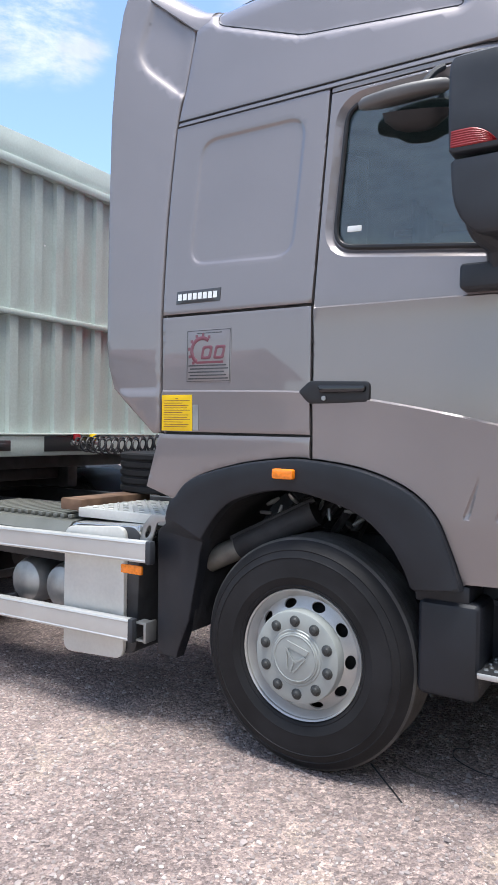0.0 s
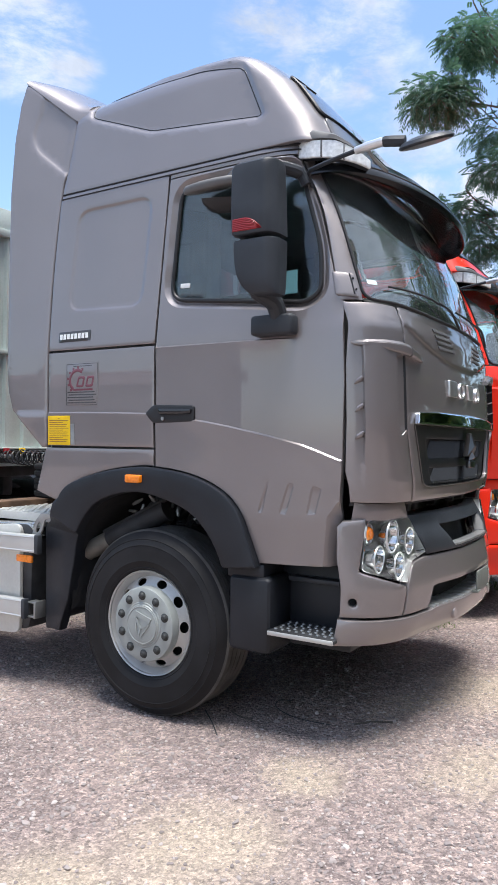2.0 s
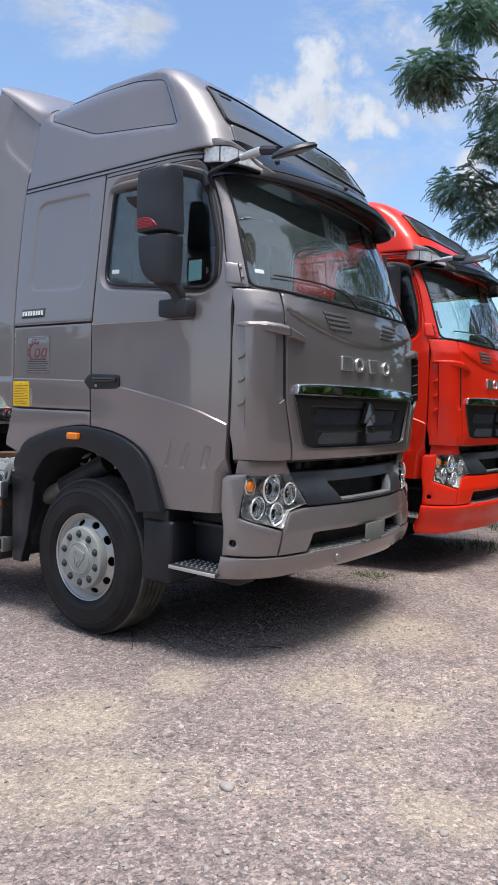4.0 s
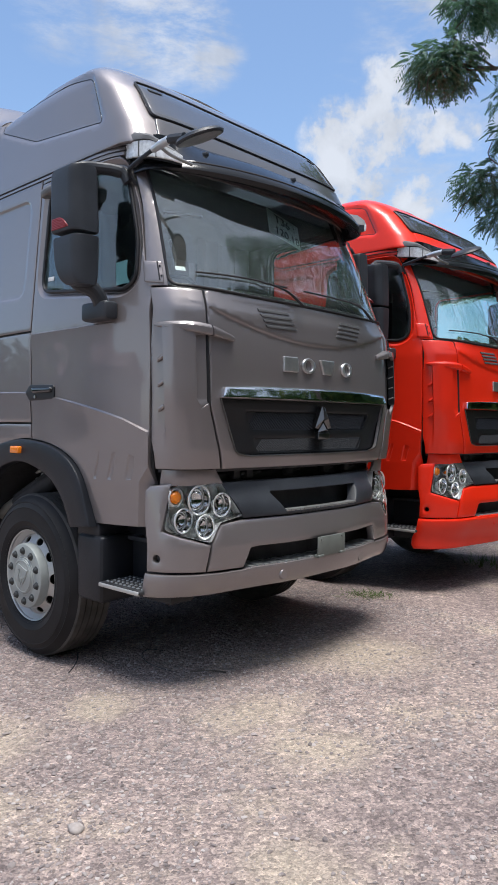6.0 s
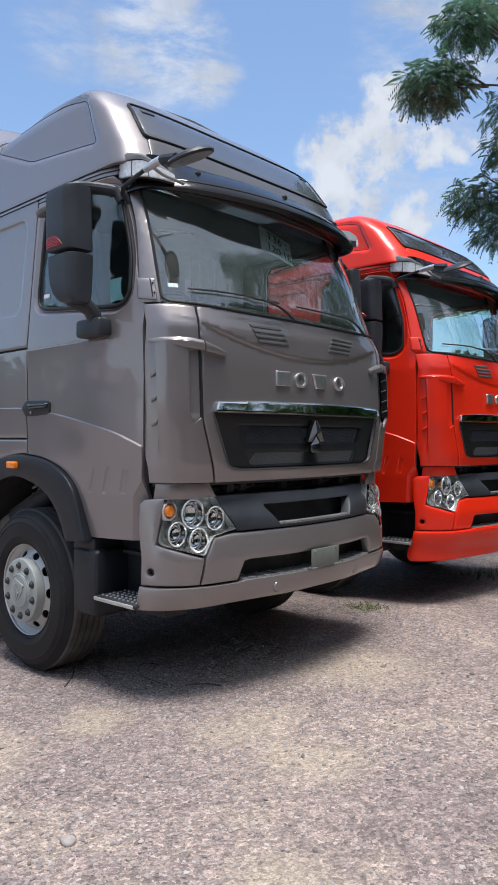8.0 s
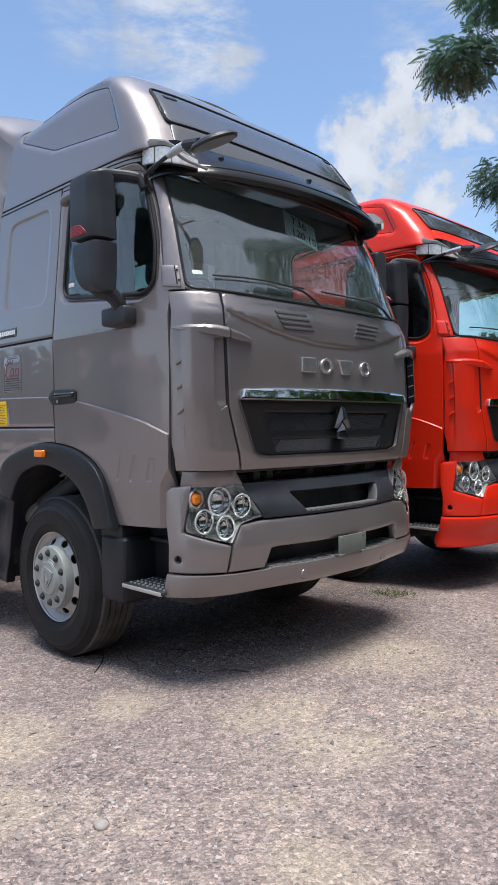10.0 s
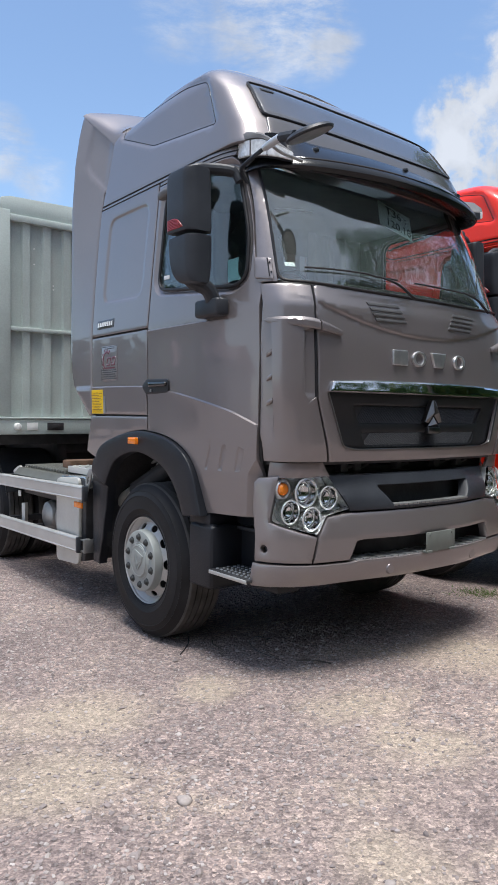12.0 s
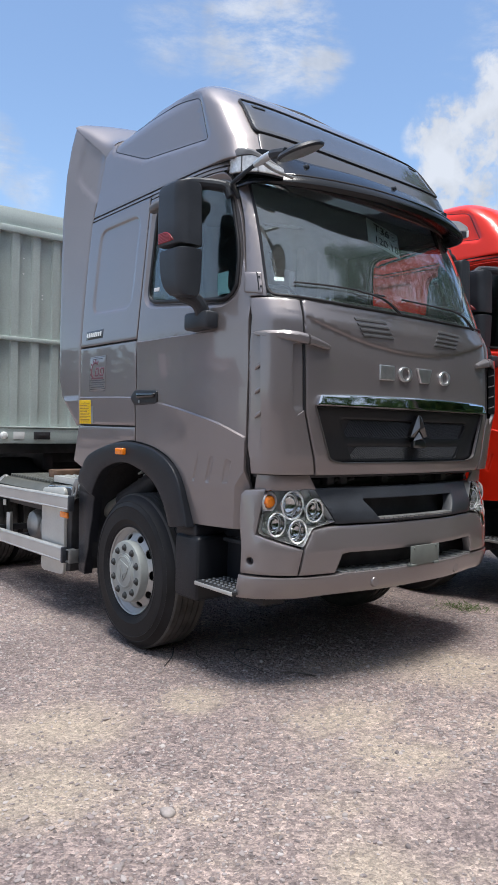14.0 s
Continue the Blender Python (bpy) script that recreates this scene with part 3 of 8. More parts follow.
def side_relief(x, z):
    """Pressed lines and recesses of the cab's flank; positive goes inward."""
    zc = np.interp(x, SWAGE[:, 0], SWAGE[:, 1])
    below = zc - z
    d = -0.012 * np.clip(below / 0.009, 0, 1) * np.exp(-np.maximum(below, 0) / 0.16)
    low = 2.158 - z
    d += -0.012 * np.clip(low / 0.008, 0, 1) * np.exp(-np.maximum(low, 0) / 0.10) * smoothstep(0.95, 0.8, x) * (x > -0.02)
    p = np.c_[np.ravel(x), np.ravel(z)]
    r = reach(p, RECESS) * np.where(within(p, RECESS), -1, 1)
    d += 0.010 * smoothstep(0.0, -0.021, r).reshape(np.shape(x))
    for q in SLOTS:
        q = np.array(q)
        r = reach(p, q) * np.where(within(p, q), -1, 1)
        d += 0.006 * smoothstep(0.002, -0.010, r).reshape(np.shape(x))
    q = np.array(WINDOW)
    r = reach(p, q).reshape(np.shape(x))
    d += 0.026 * np.clip((0.050 - r) / 0.034, 0, 1)
    # the lower front of the door turns in
    edge = np.interp(z, [0.9, 1.21, 1.33, 1.45], [1.075, 1.10, 1.185, 1.3])
    d += np.clip(x - edge, 0, 1) * 0.9
    d += np.clip(1.2 - z, 0, 1) * 0.06
    return d


def laid_side(sg, proud=0.0, relief=True):
    def place(x, z, depth):
        d = depth - proud + (side_relief(x, z) if relief else 0)
        return np.c_[x, sg * (side_y(x, z) - d), z]
    return place


SEAM = curve([(-0.83, 3.77), (-0.868, 3.42), (-0.892, 3.24), (-0.918, 2.71), (-0.918, 2.24), (-0.912, 1.54)], 6)


def lowered(line, d):
    return [(x, z - d) for x, z in line]

ARCH = curve([(-0.81, 1.19), (-0.69, 1.31), (-0.42, 1.395), (-0.16, 1.435), (0.0, 1.437), (0.25, 1.405), (0.46, 1.33), (0.59, 1.22), (0.66, 1.07), (0.712, 0.925)], 5)
ARCH_IN = curve([(-0.66, 0.80), (-0.62, 0.99), (-0.49, 1.17), (-0.35, 1.245), (-0.16, 1.285), (0.02, 1.27), (0.25, 1.20), (0.39, 1.09), (0.47, 0.97), (0.50, 0.89)], 5)
WINDOW = rounded([(0.075, 2.435), (0.955, 2.345), (1.04, 2.40), (1.025, 2.64), (0.885, 3.085), (0.82, 3.115), (0.11, 3.105)], [0.10, 0.06, 0.06, 0.15, 0.05, 0.05, 0.10], 6)


def grown(poly, d):
    q = np.array(poly, float)
    if area2(q) < 0:
        q = q[::-1]
    t = np.roll(q, -1, 0) - np.roll(q, 1, 0)
    n = np.c_[t[:, 1], -t[:, 0]] / np.maximum(np.linalg.norm(t, axis=1), 1e-9)[:, None]
    return [tuple(v) for v in q + n * d]


def loop(poly):
    q = [tuple(p) for p in poly]
    return q + [q[0]]


def sides_of(z0, z1):
    """The seam behind the cab's flank between two heights, from top to bottom."""
    return [(x + 0.006, z) for x, z in SEAM if z0 < z < z1]


def seam_x(z):
    s = np.array(SEAM)[::-1]
    return float(np.interp(z, s[:, 1], s[:, 0]))


def build_roof(truck):
    e = 0.4
    arc_u = 1.35

    def level(k):
        return (np.interp(k, [0, 0.25, 0.6, 0.8, 0.92, 1], [1.07, 0.985, 0.80, 0.635, 0.485, 0.33]), np.interp(k, [0, 0.3, 0.70, 0.80, 0.88, 0.94, 1], [1.148, 1.116, 1.082, 1.048, 0.985, 0.90, 0.76]))

    def top(x):
        return np.interp(x, [-0.95, -0.6, -0.2, 0.1, 0.4, 0.7, 1.1], [3.938, 3.977, 4.005, 4.014, 4.004, 3.965, 3.93])

    def roof_xy(u, k):
        fx, w = level(k)
        a = np.clip(np.abs(u) / arc_u, 0, 1) * math.pi / 2
        x = fx - 0.36 + 0.36 * np.maximum(np.cos(a), 0) ** e - np.maximum(np.abs(u) - arc_u, 0)
        return x, np.sign(u) * w * np.sin(a) ** e

    def roof_uk(x, z):
        """Where a point of the roof's side lies on the unrolled skin (half of it)."""
        k = (z - 3.235) / (top(x) - 3.235)
        fx, w = level(k)
        c = fx - 0.36
        if x > c:
            return math.acos(min(1.0, ((x - c) / 0.36)) ** (1 / e)) / (math.pi / 2) * arc_u, k
        return arc_u + float(c - x), k

    rim = rounded([(-0.69, 3.745), (-0.17, 3.538), (0.63, 3.447), (0.475, 3.785), (0.2, 3.85), (-0.2, 3.885), (-0.74, 3.90)], [0.04, 0.05, 0.03, 0.05, 0.1, 0.2, 0.04], 5)
    rim = [tuple(p) for p in resample(rim, 0.04)]
    chamfer, middle = grown(rim, 0.036), grown(rim, 0.018)
    flat_in = [(u, 3.235 + 0.78 * k) for u, k in (roof_uk(*p) for p in rim)]
    flat_out = [(u, 3.235 + 0.78 * k) for u, k in (roof_uk(*p) for p in chamfer)]
    flat_mid = [(u, 3.235 + 0.78 * k) for u, k in (roof_uk(*p) for p in middle)]
    pin = np.array(rim)

    def skin(u, v):
        k = np.clip((v - 3.235) / 0.78, 0, 1)
        x, y = roof_xy(u, k)
        return np.c_[x, y, 3.235 + k * (top(x) - 3.235)]

    def place(u, v, depth):
        h = 0.004
        du = skin(u + h, v) - skin(u - h, v)
        dv = skin(u, v + h) - skin(u, v - h)
        n = np.cross(du, dv)
        n /= np.maximum(np.linalg.norm(n, axis=1), 1e-9)[:, None]
        base = skin(u, v)
        q = base[:, [0, 2]]
        r = np.where(within(q, pin), 0, reach(q, pin))
        dip = 0.019 * smoothstep(0.036, 0.002, r) * (np.abs(u) > 0.6)
        return base - n * (depth + dip)[:, None]

    rear = [roof_uk(seam_x(z) + 0.006, z) for z in np.linspace(3.24, 3.90, 12)]
    edge = [(u, 3.235 + 0.78 * min(k, 1)) for u, k in rear]
    edge = [(edge[0][0], 3.237)] + edge + [(edge[-1][0] - 0.12, 4.012)]
    out = edge + [(-u, v) for u, v in edge[::-1]]
    lines = []
    for sgn in (-1, 1):
        lines += [loop([(sgn * u, v) for u, v in q]) for q in (flat_in, flat_mid, flat_out)]
    roof = part("roof", sheet(out, place, step=0.034, lines=lines), M_GREY, truck, "high sleeper roof with recessed side panels", sharp=50)
    for sgn in (-1, 1):
        bm = bmesh.new()
        q = np.array(flat_in) * (sgn, 1)
        tube(bm, [tuple(p) for p in place(q[:, 0], q[:, 1], np.full(len(q), 0.001))], 0.0045, 6, closed=True)
        part("panel_seam", bm, M_SEAL, roof)
    bm = bmesh.new()
    us = np.linspace(-edge[-1][0] + 0.02, edge[-1][0] - 0.02, 90)
    rim_top = skin(us, np.full(90, 4.006))
    rows = []
    for t in (1.0, 0.75, 0.5, 0.25, 0.02):
        rows.append(ring_verts(bm, [(x, y * t, z + 0.002 + 0.03 * (1 - t * t)) for x, y, z in rim_top]))
    for a, b in zip(rows, rows[1:]):
        bridge(bm, a, b)
    bmesh.ops.recalc_face_normals(bm, faces=bm.faces)
    part("roof_crown", bm, M_GREY, roof)

    def front(y, z, depth):
        k = np.clip((z - 3.235) / (3.965 - 3.235), 0, 1)
        fx, w = level(k)
        sn = np.clip(np.abs(y) / w, 0, 0.999) ** (1 / e)
        x = fx - 0.36 + 0.36 * np.sqrt(1 - sn * sn) ** e
        return np.c_[x + 0.010 - depth, y, z + 0.004]
    box_ = [(-0.945, 3.445), (0.945, 3.445), (0.915, 3.725), (-0.915, 3.725)]
    rim = rounded(box_, 0.03, 4)
    part("roof_front_panel", sheet(rim, front, step=0.05, lip=0.008, thick=0.012), M_SMOKED, truck, "glossy smoked grey panel across the roof front")
    bm = bmesh.new()
    q = resample(grown(rim, 0.006), 0.06)
    tube(bm, [tuple(v) for v in front(q[:, 0], q[:, 1], np.full(len(q), 0.002))], 0.009, 6, closed=True)
    part("panel_seal", bm, M_SEAL, truck)
    band = rounded([(-0.965, 3.262), (0.965, 3.262), (0.940, 3.430), (-0.940, 3.430)], 0.03, 4)
    part("roof_front_band", sheet(band, lambda y, z, d: front(y, z, d + 0.003), step=0.05, lip=0.006, thick=0.010), M_BAND, truck, "glossy dark grey band above the sun visor")
    for sg in (-1, 1):
        bm = sheet(rounded([(sg * 0.86, 3.665), (sg * 0.76, 3.665), (sg * 0.76, 3.69), (sg * 0.86, 3.69)], 0.01, 3), lambda y, z, d: front(y, z, d - 0.006), step=0.04, lip=0.003, thick=0.006)
        part("roof_catch", bm, M_BLACK, truck)
    # gutter between roof and cab sides
    for sg in (-1, 1):
        bm = bmesh.new()
        line = [(x, 3.236) for x in np.linspace(-0.885, 0.88, 40)]
        for dz, r in ((0.0, 0.005), (-0.033, 0.004)):
            tube(bm, [(x, sg * (side_y(np.array([x]), np.array([z + dz]))[0] + 0.001), z + dz) for x, z in line], r, 6)
        part("roof_gutter", bm, M_SEAL, truck)
        ps = laid_side(sg, 0.0, False)
        part("roof_rail", sheet([(-0.885, 3.208), (0.868, 3.208), (0.862, 3.231), (-0.885, 3.231)], ps, step=0.06, lip=0.002, thick=0.03, flip=sg > 0), M_GREY, truck)
        part("door_header", sheet([(0.03, 3.178), (0.862, 3.178), (0.868, 3.203), (0.032, 3.203)], ps, step=0.06, lip=0.002, thick=0.03, flip=sg > 0), M_GREY, truck)
    return roof


def build_flank(truck, sg):
    """One side of the cab: sleeper panels, door, wheel arch, step, fairing."""
    R = sg < 0
    fl = sg > 0
    pl = laid_side(sg)
    g = 0.006
    # dark lining behind the seams
    line_out = sides_of(1.55, 3.23) + [(-0.91, 1.54), (-0.99, 1.26), (-0.82, 1.22)] + [(x, z + 0.004) for x, z in ARCH[1:-1]] + [(0.72, 0.95), (1.13, 0.97), (1.16, 1.27), (1.18, 1.5), (1.18, 1.92), (1.15, 2.36), (1.10, 2.51), (1.0, 2.86), (0.88, 3.13), (0.86, 3.22)]
    part("flank_lining", sheet(line_out, laid_side(sg, -0.034), [grown(WINDOW, 0.015)], step=0.08, lip=0.002, thick=0.012, flip=fl), M_INSIDE, truck)
    up = [(seam_x(3.2) + g, 3.205)] + sides_of(2.18, 3.2) + [(seam_x(2.18) + g, 2.180), (-0.022, 2.180), (0.008, 2.9), (0.018, 3.205)]
    part("sleeper_panel", sheet(up, pl, step=0.024, lip=0.003, lines=[loop(RECESS), loop(grown(RECESS, -0.007)), loop(grown(RECESS, -0.014)), loop(grown(RECESS, -0.021))], flip=fl), M_GREY, truck, "sleeper side panel with a recessed blank window", sharp=50)
    sw = [SWAGE.tolist(), lowered(SWAGE, 0.009)]
    mid = [(seam_x(2.16) + g, 2.166)] + sides_of(1.56, 2.16) + [(seam_x(1.56) + g, 1.558), (-0.016, 1.556), (-0.024, 2.166)]
    part("locker_flap", sheet(mid, pl, step=0.03, lip=0.003, lines=sw, flip=fl), M_GREY, truck, "locker flap under the sleeper panel")
    low = [(-0.925, 1.544), (-1.01, 1.255), (-0.815, 1.196)] + [(x, z + 0.006) for x, z in ARCH[1:] if x < -0.02] + [(-0.016, 1.443), (-0.016, 1.544)]
    part("quarter_panel", sheet(low, pl, step=0.035, flip=fl), M_GREY, truck)
    # door
    arch = [(x, z + 0.006) for x, z in ARCH if x > 0.0]
    dr = [(0.0, 1.444)] + arch[1:] + [(0.722, 0.936), (1.10, 0.945), (1.155, 0.955), (1.165, 1.27), (1.178, 1.45), (1.183, 1.92), (1.166, 2.33), (1.105, 2.50), (1.00, 2.86), (0.885, 3.135), (0.84, 3.172), (0.03, 3.172), (0.018, 2.9), (-0.008, 2.18)]
    ledge = [(x, 2.158) for x in np.linspace(0.0, 0.95, 24)]
    chamfer = [(1.075, 0.95), (1.10, 1.21), (1.178, 1.32)]
    door = part("door", sheet(dr, pl, [WINDOW], step=0.03, lip=0.003, lines=sw + [ledge, lowered(ledge, 0.008), chamfer] + [loop(q) for q in SLOTS] + [loop(grown(q, -0.010)) for q in SLOTS] + [loop(grown(WINDOW, 0.018)), loop(grown(WINDOW, 0.05))], flip=fl), M_GREY, truck, "cab door with a raised curved swage line", sharp=15)
    glass = part("door_window", sheet(grown(WINDOW, 0.004), laid_side(sg, -0.024, False), step=0.12, lip=0.001, thick=0.005, flip=fl), M_SIDEGLASS, door, "tinted side window")
    glass.visible_shadow = False
    q = resample(WINDOW, 0.03)
    bm = bmesh.new()
    tube(bm, [tuple(v) for v in laid_side(sg, -0.018, False)(q[:, 0], q[:, 1], np.zeros(len(q)))], 0.012, 8, closed=True)
    part("window_seal", bm, M_SEAL, door)
    # handle
    hp = rounded([(-0.085, 1.757), (-0.02, 1.812), (0.285, 1.803), (0.285, 1.703), (-0.02, 1.700)], [0.02, 0.02, 0.025, 0.025, 0.02], 4)
    handle = part("door_handle", sheet(hp, laid_side(sg, 0.012, False), step=0.03, lip=0.01, thick=0.02, flip=fl), M_SEAL, door, "black plastic door handle")
    bm = sheet(rounded([(0.03, 1.79), (0.27, 1.785), (0.265, 1.755), (0.04, 1.752)], 0.012, 3), laid_side(sg, 0.030, False), step=0.03, lip=0.008, thick=0.03, flip=fl)
    part("grip", bm, M_GLOSS, handle)
    bm = bmesh.new()
    lathe(bm, [(0.0, 0), (0.011, 0), (0.011, 0.006), (0, 0.006)], 16, "y", (0.06, sg * (1.225 + 0.014) - (0.006 if sg < 0 else 0), 1.728))
    part("lock", bm, M_STEEL, handle)
    if R:
        bm = sheet(rounded([(0.135, 2.50), (0.205, 2.497), (0.205, 2.525), (0.135, 2.528)], 0.003, 2), laid_side(sg, -0.020, False), step=0.05, lip=0.001, thick=0.002, flip=fl)
        part("window_label", bm, M_WHITE, glass, "small white paper label")
    # wheel arch flare and rear valance
    flare = [(-0.822, 1.19)] + ARCH[1:-1] + [(0.714, 0.915), (0.515, 0.895)] + ARCH_IN[::-1][1:] + [(-0.70, 0.56), (-0.79, 0.345), (-0.93, 0.34), (-0.94, 1.015), (-0.86, 1.065)]

    def bulge(x, z):
        p = np.c_[x, z]
        r = reach(p, np.array(ARCH_IN), False)
        o = reach(p, np.array(ARCH), False)
        t = o / np.maximum(o + r, 1e-6)
        zl, zb = np.interp(x, [-0.94, -0.765, -0.61], [1.12, 1.079, 1.006]), np.interp(x, [-0.94, -0.80, -0.61], [1.02, 1.01, 0.985])
        fold = 0.034 * np.clip((zl - z) / (zl - zb), 0, 1) * (x < -0.55)
        return -0.036 - 0.008 * np.clip(np.minimum(t, 1 - t) * 6, 0, 1) + fold + 0.03 * smoothstep(-0.72, -0.9, x) * smoothstep(1.2, 0.9, z)

    def flare_place(x, z, depth):
        return np.c_[x, sg * (1.225 - depth - bulge(x, z)), z]
    arch_ob = part("wheel_arch", sheet(flare, flare_place, step=0.035, lip=0.008, thick=0.075, flip=fl, lines=[[(-0.94, 1.12), (-0.765, 1.079), (-0.61, 1.006)], [(-0.94, 1.02), (-0.80, 1.01), (-0.61, 0.985)]]), M_ARCH, truck, "black plastic wheel arch flare", sharp=18)
    bm = sheet(rounded([(-0.182, 1.343), (-0.068, 1.343), (-0.068, 1.392), (-0.182, 1.392)], 0.012, 3), lambda x, z, d: np.c_[x, sg * (1.225 + 0.072 - d), z], step=0.03, lip=0.008, thick=0.03, flip=fl)
    part("side_marker", bm, M_AMBER, arch_ob, "amber side marker lamp")
    # inner arch: a dark tunnel over the wheel
    bm = bmesh.new()
    inn = [(-0.70, 0.5), (-0.66, 0.9), (-0.55, 1.14), (-0.3, 1.30), (0.0, 1.34), (0.3, 1.25), (0.47, 1.08), (0.56, 0.9), (0.60, 0.5)]
    inn = curve(inn, 4)
    loft(bm, [[(x, sg * y, z) for x, z in inn] for y in (1.20, 0.9, 0.62)], closed=False, caps=False)
    part("arch_liner", bm, M_DARK, truck)
    # step well
    bm = bmesh.new()
    box(bm, 0.60, 1.16, min(sg * 0.80, sg * 0.98), max(sg * 0.80, sg * 0.98), 0.46, 0.95, 0.01)
    well = part("step_well", bm, M_ARCH, truck, "black moulded step well")
    bm = bmesh.new()
    box(bm, 0.52, 0.79, min(sg * 0.9, sg * 1.222), max(sg * 0.9, sg * 1.222), 0.44, 0.86, 0.035, seg=3)
    box(bm, 0.50, 0.74, min(sg * 0.9, sg * 1.20), max(sg * 0.9, sg * 1.20), 0.84, 0.93, 0.015)
    part("step_side", bm, M_ARCH, well)
    for z, x0, x1 in ((0.565, 0.78, 1.175), (0.83, 0.80, 1.12)):
        bm = bmesh.new()
        o = 1.235 if z < 0.7 else 1.03
        box(bm, x0, x1, min(sg * 0.95, sg * o), max(sg * 0.95, sg * o), z, z + 0.022, 0.006)
        tread = part("step_plate", bm, M_CHASSIS, well, "dark step plate with raised studs")
        bm = bmesh.new()
        box(bm, x0 + 0.005, x1 - 0.005, min(sg * (o - 0.012), sg * (o + 0.004)), max(sg * (o - 0.012), sg * (o + 0.004)), z - 0.004, z + 0.02, 0.004)
        part("step_edge", bm, M_ALU if z < 0.7 else M_BLACK, tread, "bright step edge" if z < 0.7 else "")
        bm = bmesh.new()
        for i in range(9):
            for j in range(5):
                cx, cy = x0 + 0.03 + i * (x1 - x0 - 0.06) / 8 + (0.012 if j % 2 else 0), sg * (o - 0.05 - j * 0.042)
                lathe(bm, [(0.011, 0.0), (0.008, 0.007), (0.003, 0.008)], 8, "z", (cx, cy, z + 0.021), caps=True)
        part("step_studs", bm, M_STEEL if z < 0.7 else M_BLACK, tread)["kind"] = "stuff"
    # fairing behind the sleeper
    fo = [(-0.84, 3.768), (-1.25, 4.082), (-1.285, 3.92), (-1.302, 3.65), (-1.310, 3.3), (-1.312, 2.9), (-1.312, 2.3), (-1.308, 2.05), (-1.295, 1.92), (-1.255, 1.79), (-0.975, 1.546), (-0.925, 1.546)] + [(x - 0.006, z) for x, z in SEAM[::-1] if 1.56 < z < 3.76]
    rec = np.array(rounded([(-1.085, 3.95), (-1.15, 3.68), (-1.105, 3.585), (-0.84, 3.37), (-0.5, 3.6), (-0.7, 4.2)], [0.01, 0.06, 0.05, 0.01, 0.01, 0.01], 5))

    def fair(x, z, depth):
        p = np.c_[x, z]
        r = np.where(within(p, rec), 0, reach(p, rec))
        dip = 0.018 * smoothstep(0.036, 0.0, r)
        zc = 1.775 - z
        sw = -0.010 * smoothstep(0, 0.01, zc) * np.exp(-np.maximum(zc, 0) / 0.12) * smoothstep(-1.24, -1.16, x)
        near = np.interp(z, [0.5, 2.2, 3.2, 3.5, 3.8], [1.225, 1.225, 1.152, 1.118, 1.080])
        back = np.interp(z, [0.5, 1.6, 2.0, 3.3, 3.7, 4.1], [1.226, 1.228, 1.238, 1.228, 1.206, 1.158])
        w = near + (back - near) * np.clip((-0.92 - x) / 0.39, 0, 1)
        return np.c_[x, sg * (w - depth - dip - sw), z]
    part("side_fairing", sheet(fo, fair, step=0.035, lip=0.014, thick=0.045, lines=[loop(rec), loop(grown(rec, 0.018)), loop(grown(rec, 0.036)), [(-1.24, 1.775), (-0.93, 1.775)], [(-1.24, 1.765), (-0.93, 1.765)]], flip=fl), M_GREY, truck, "tall side air deflector behind the sleeper", sharp=50)
    return door


EDGE_S = (1.306, 1.299, 1.262)


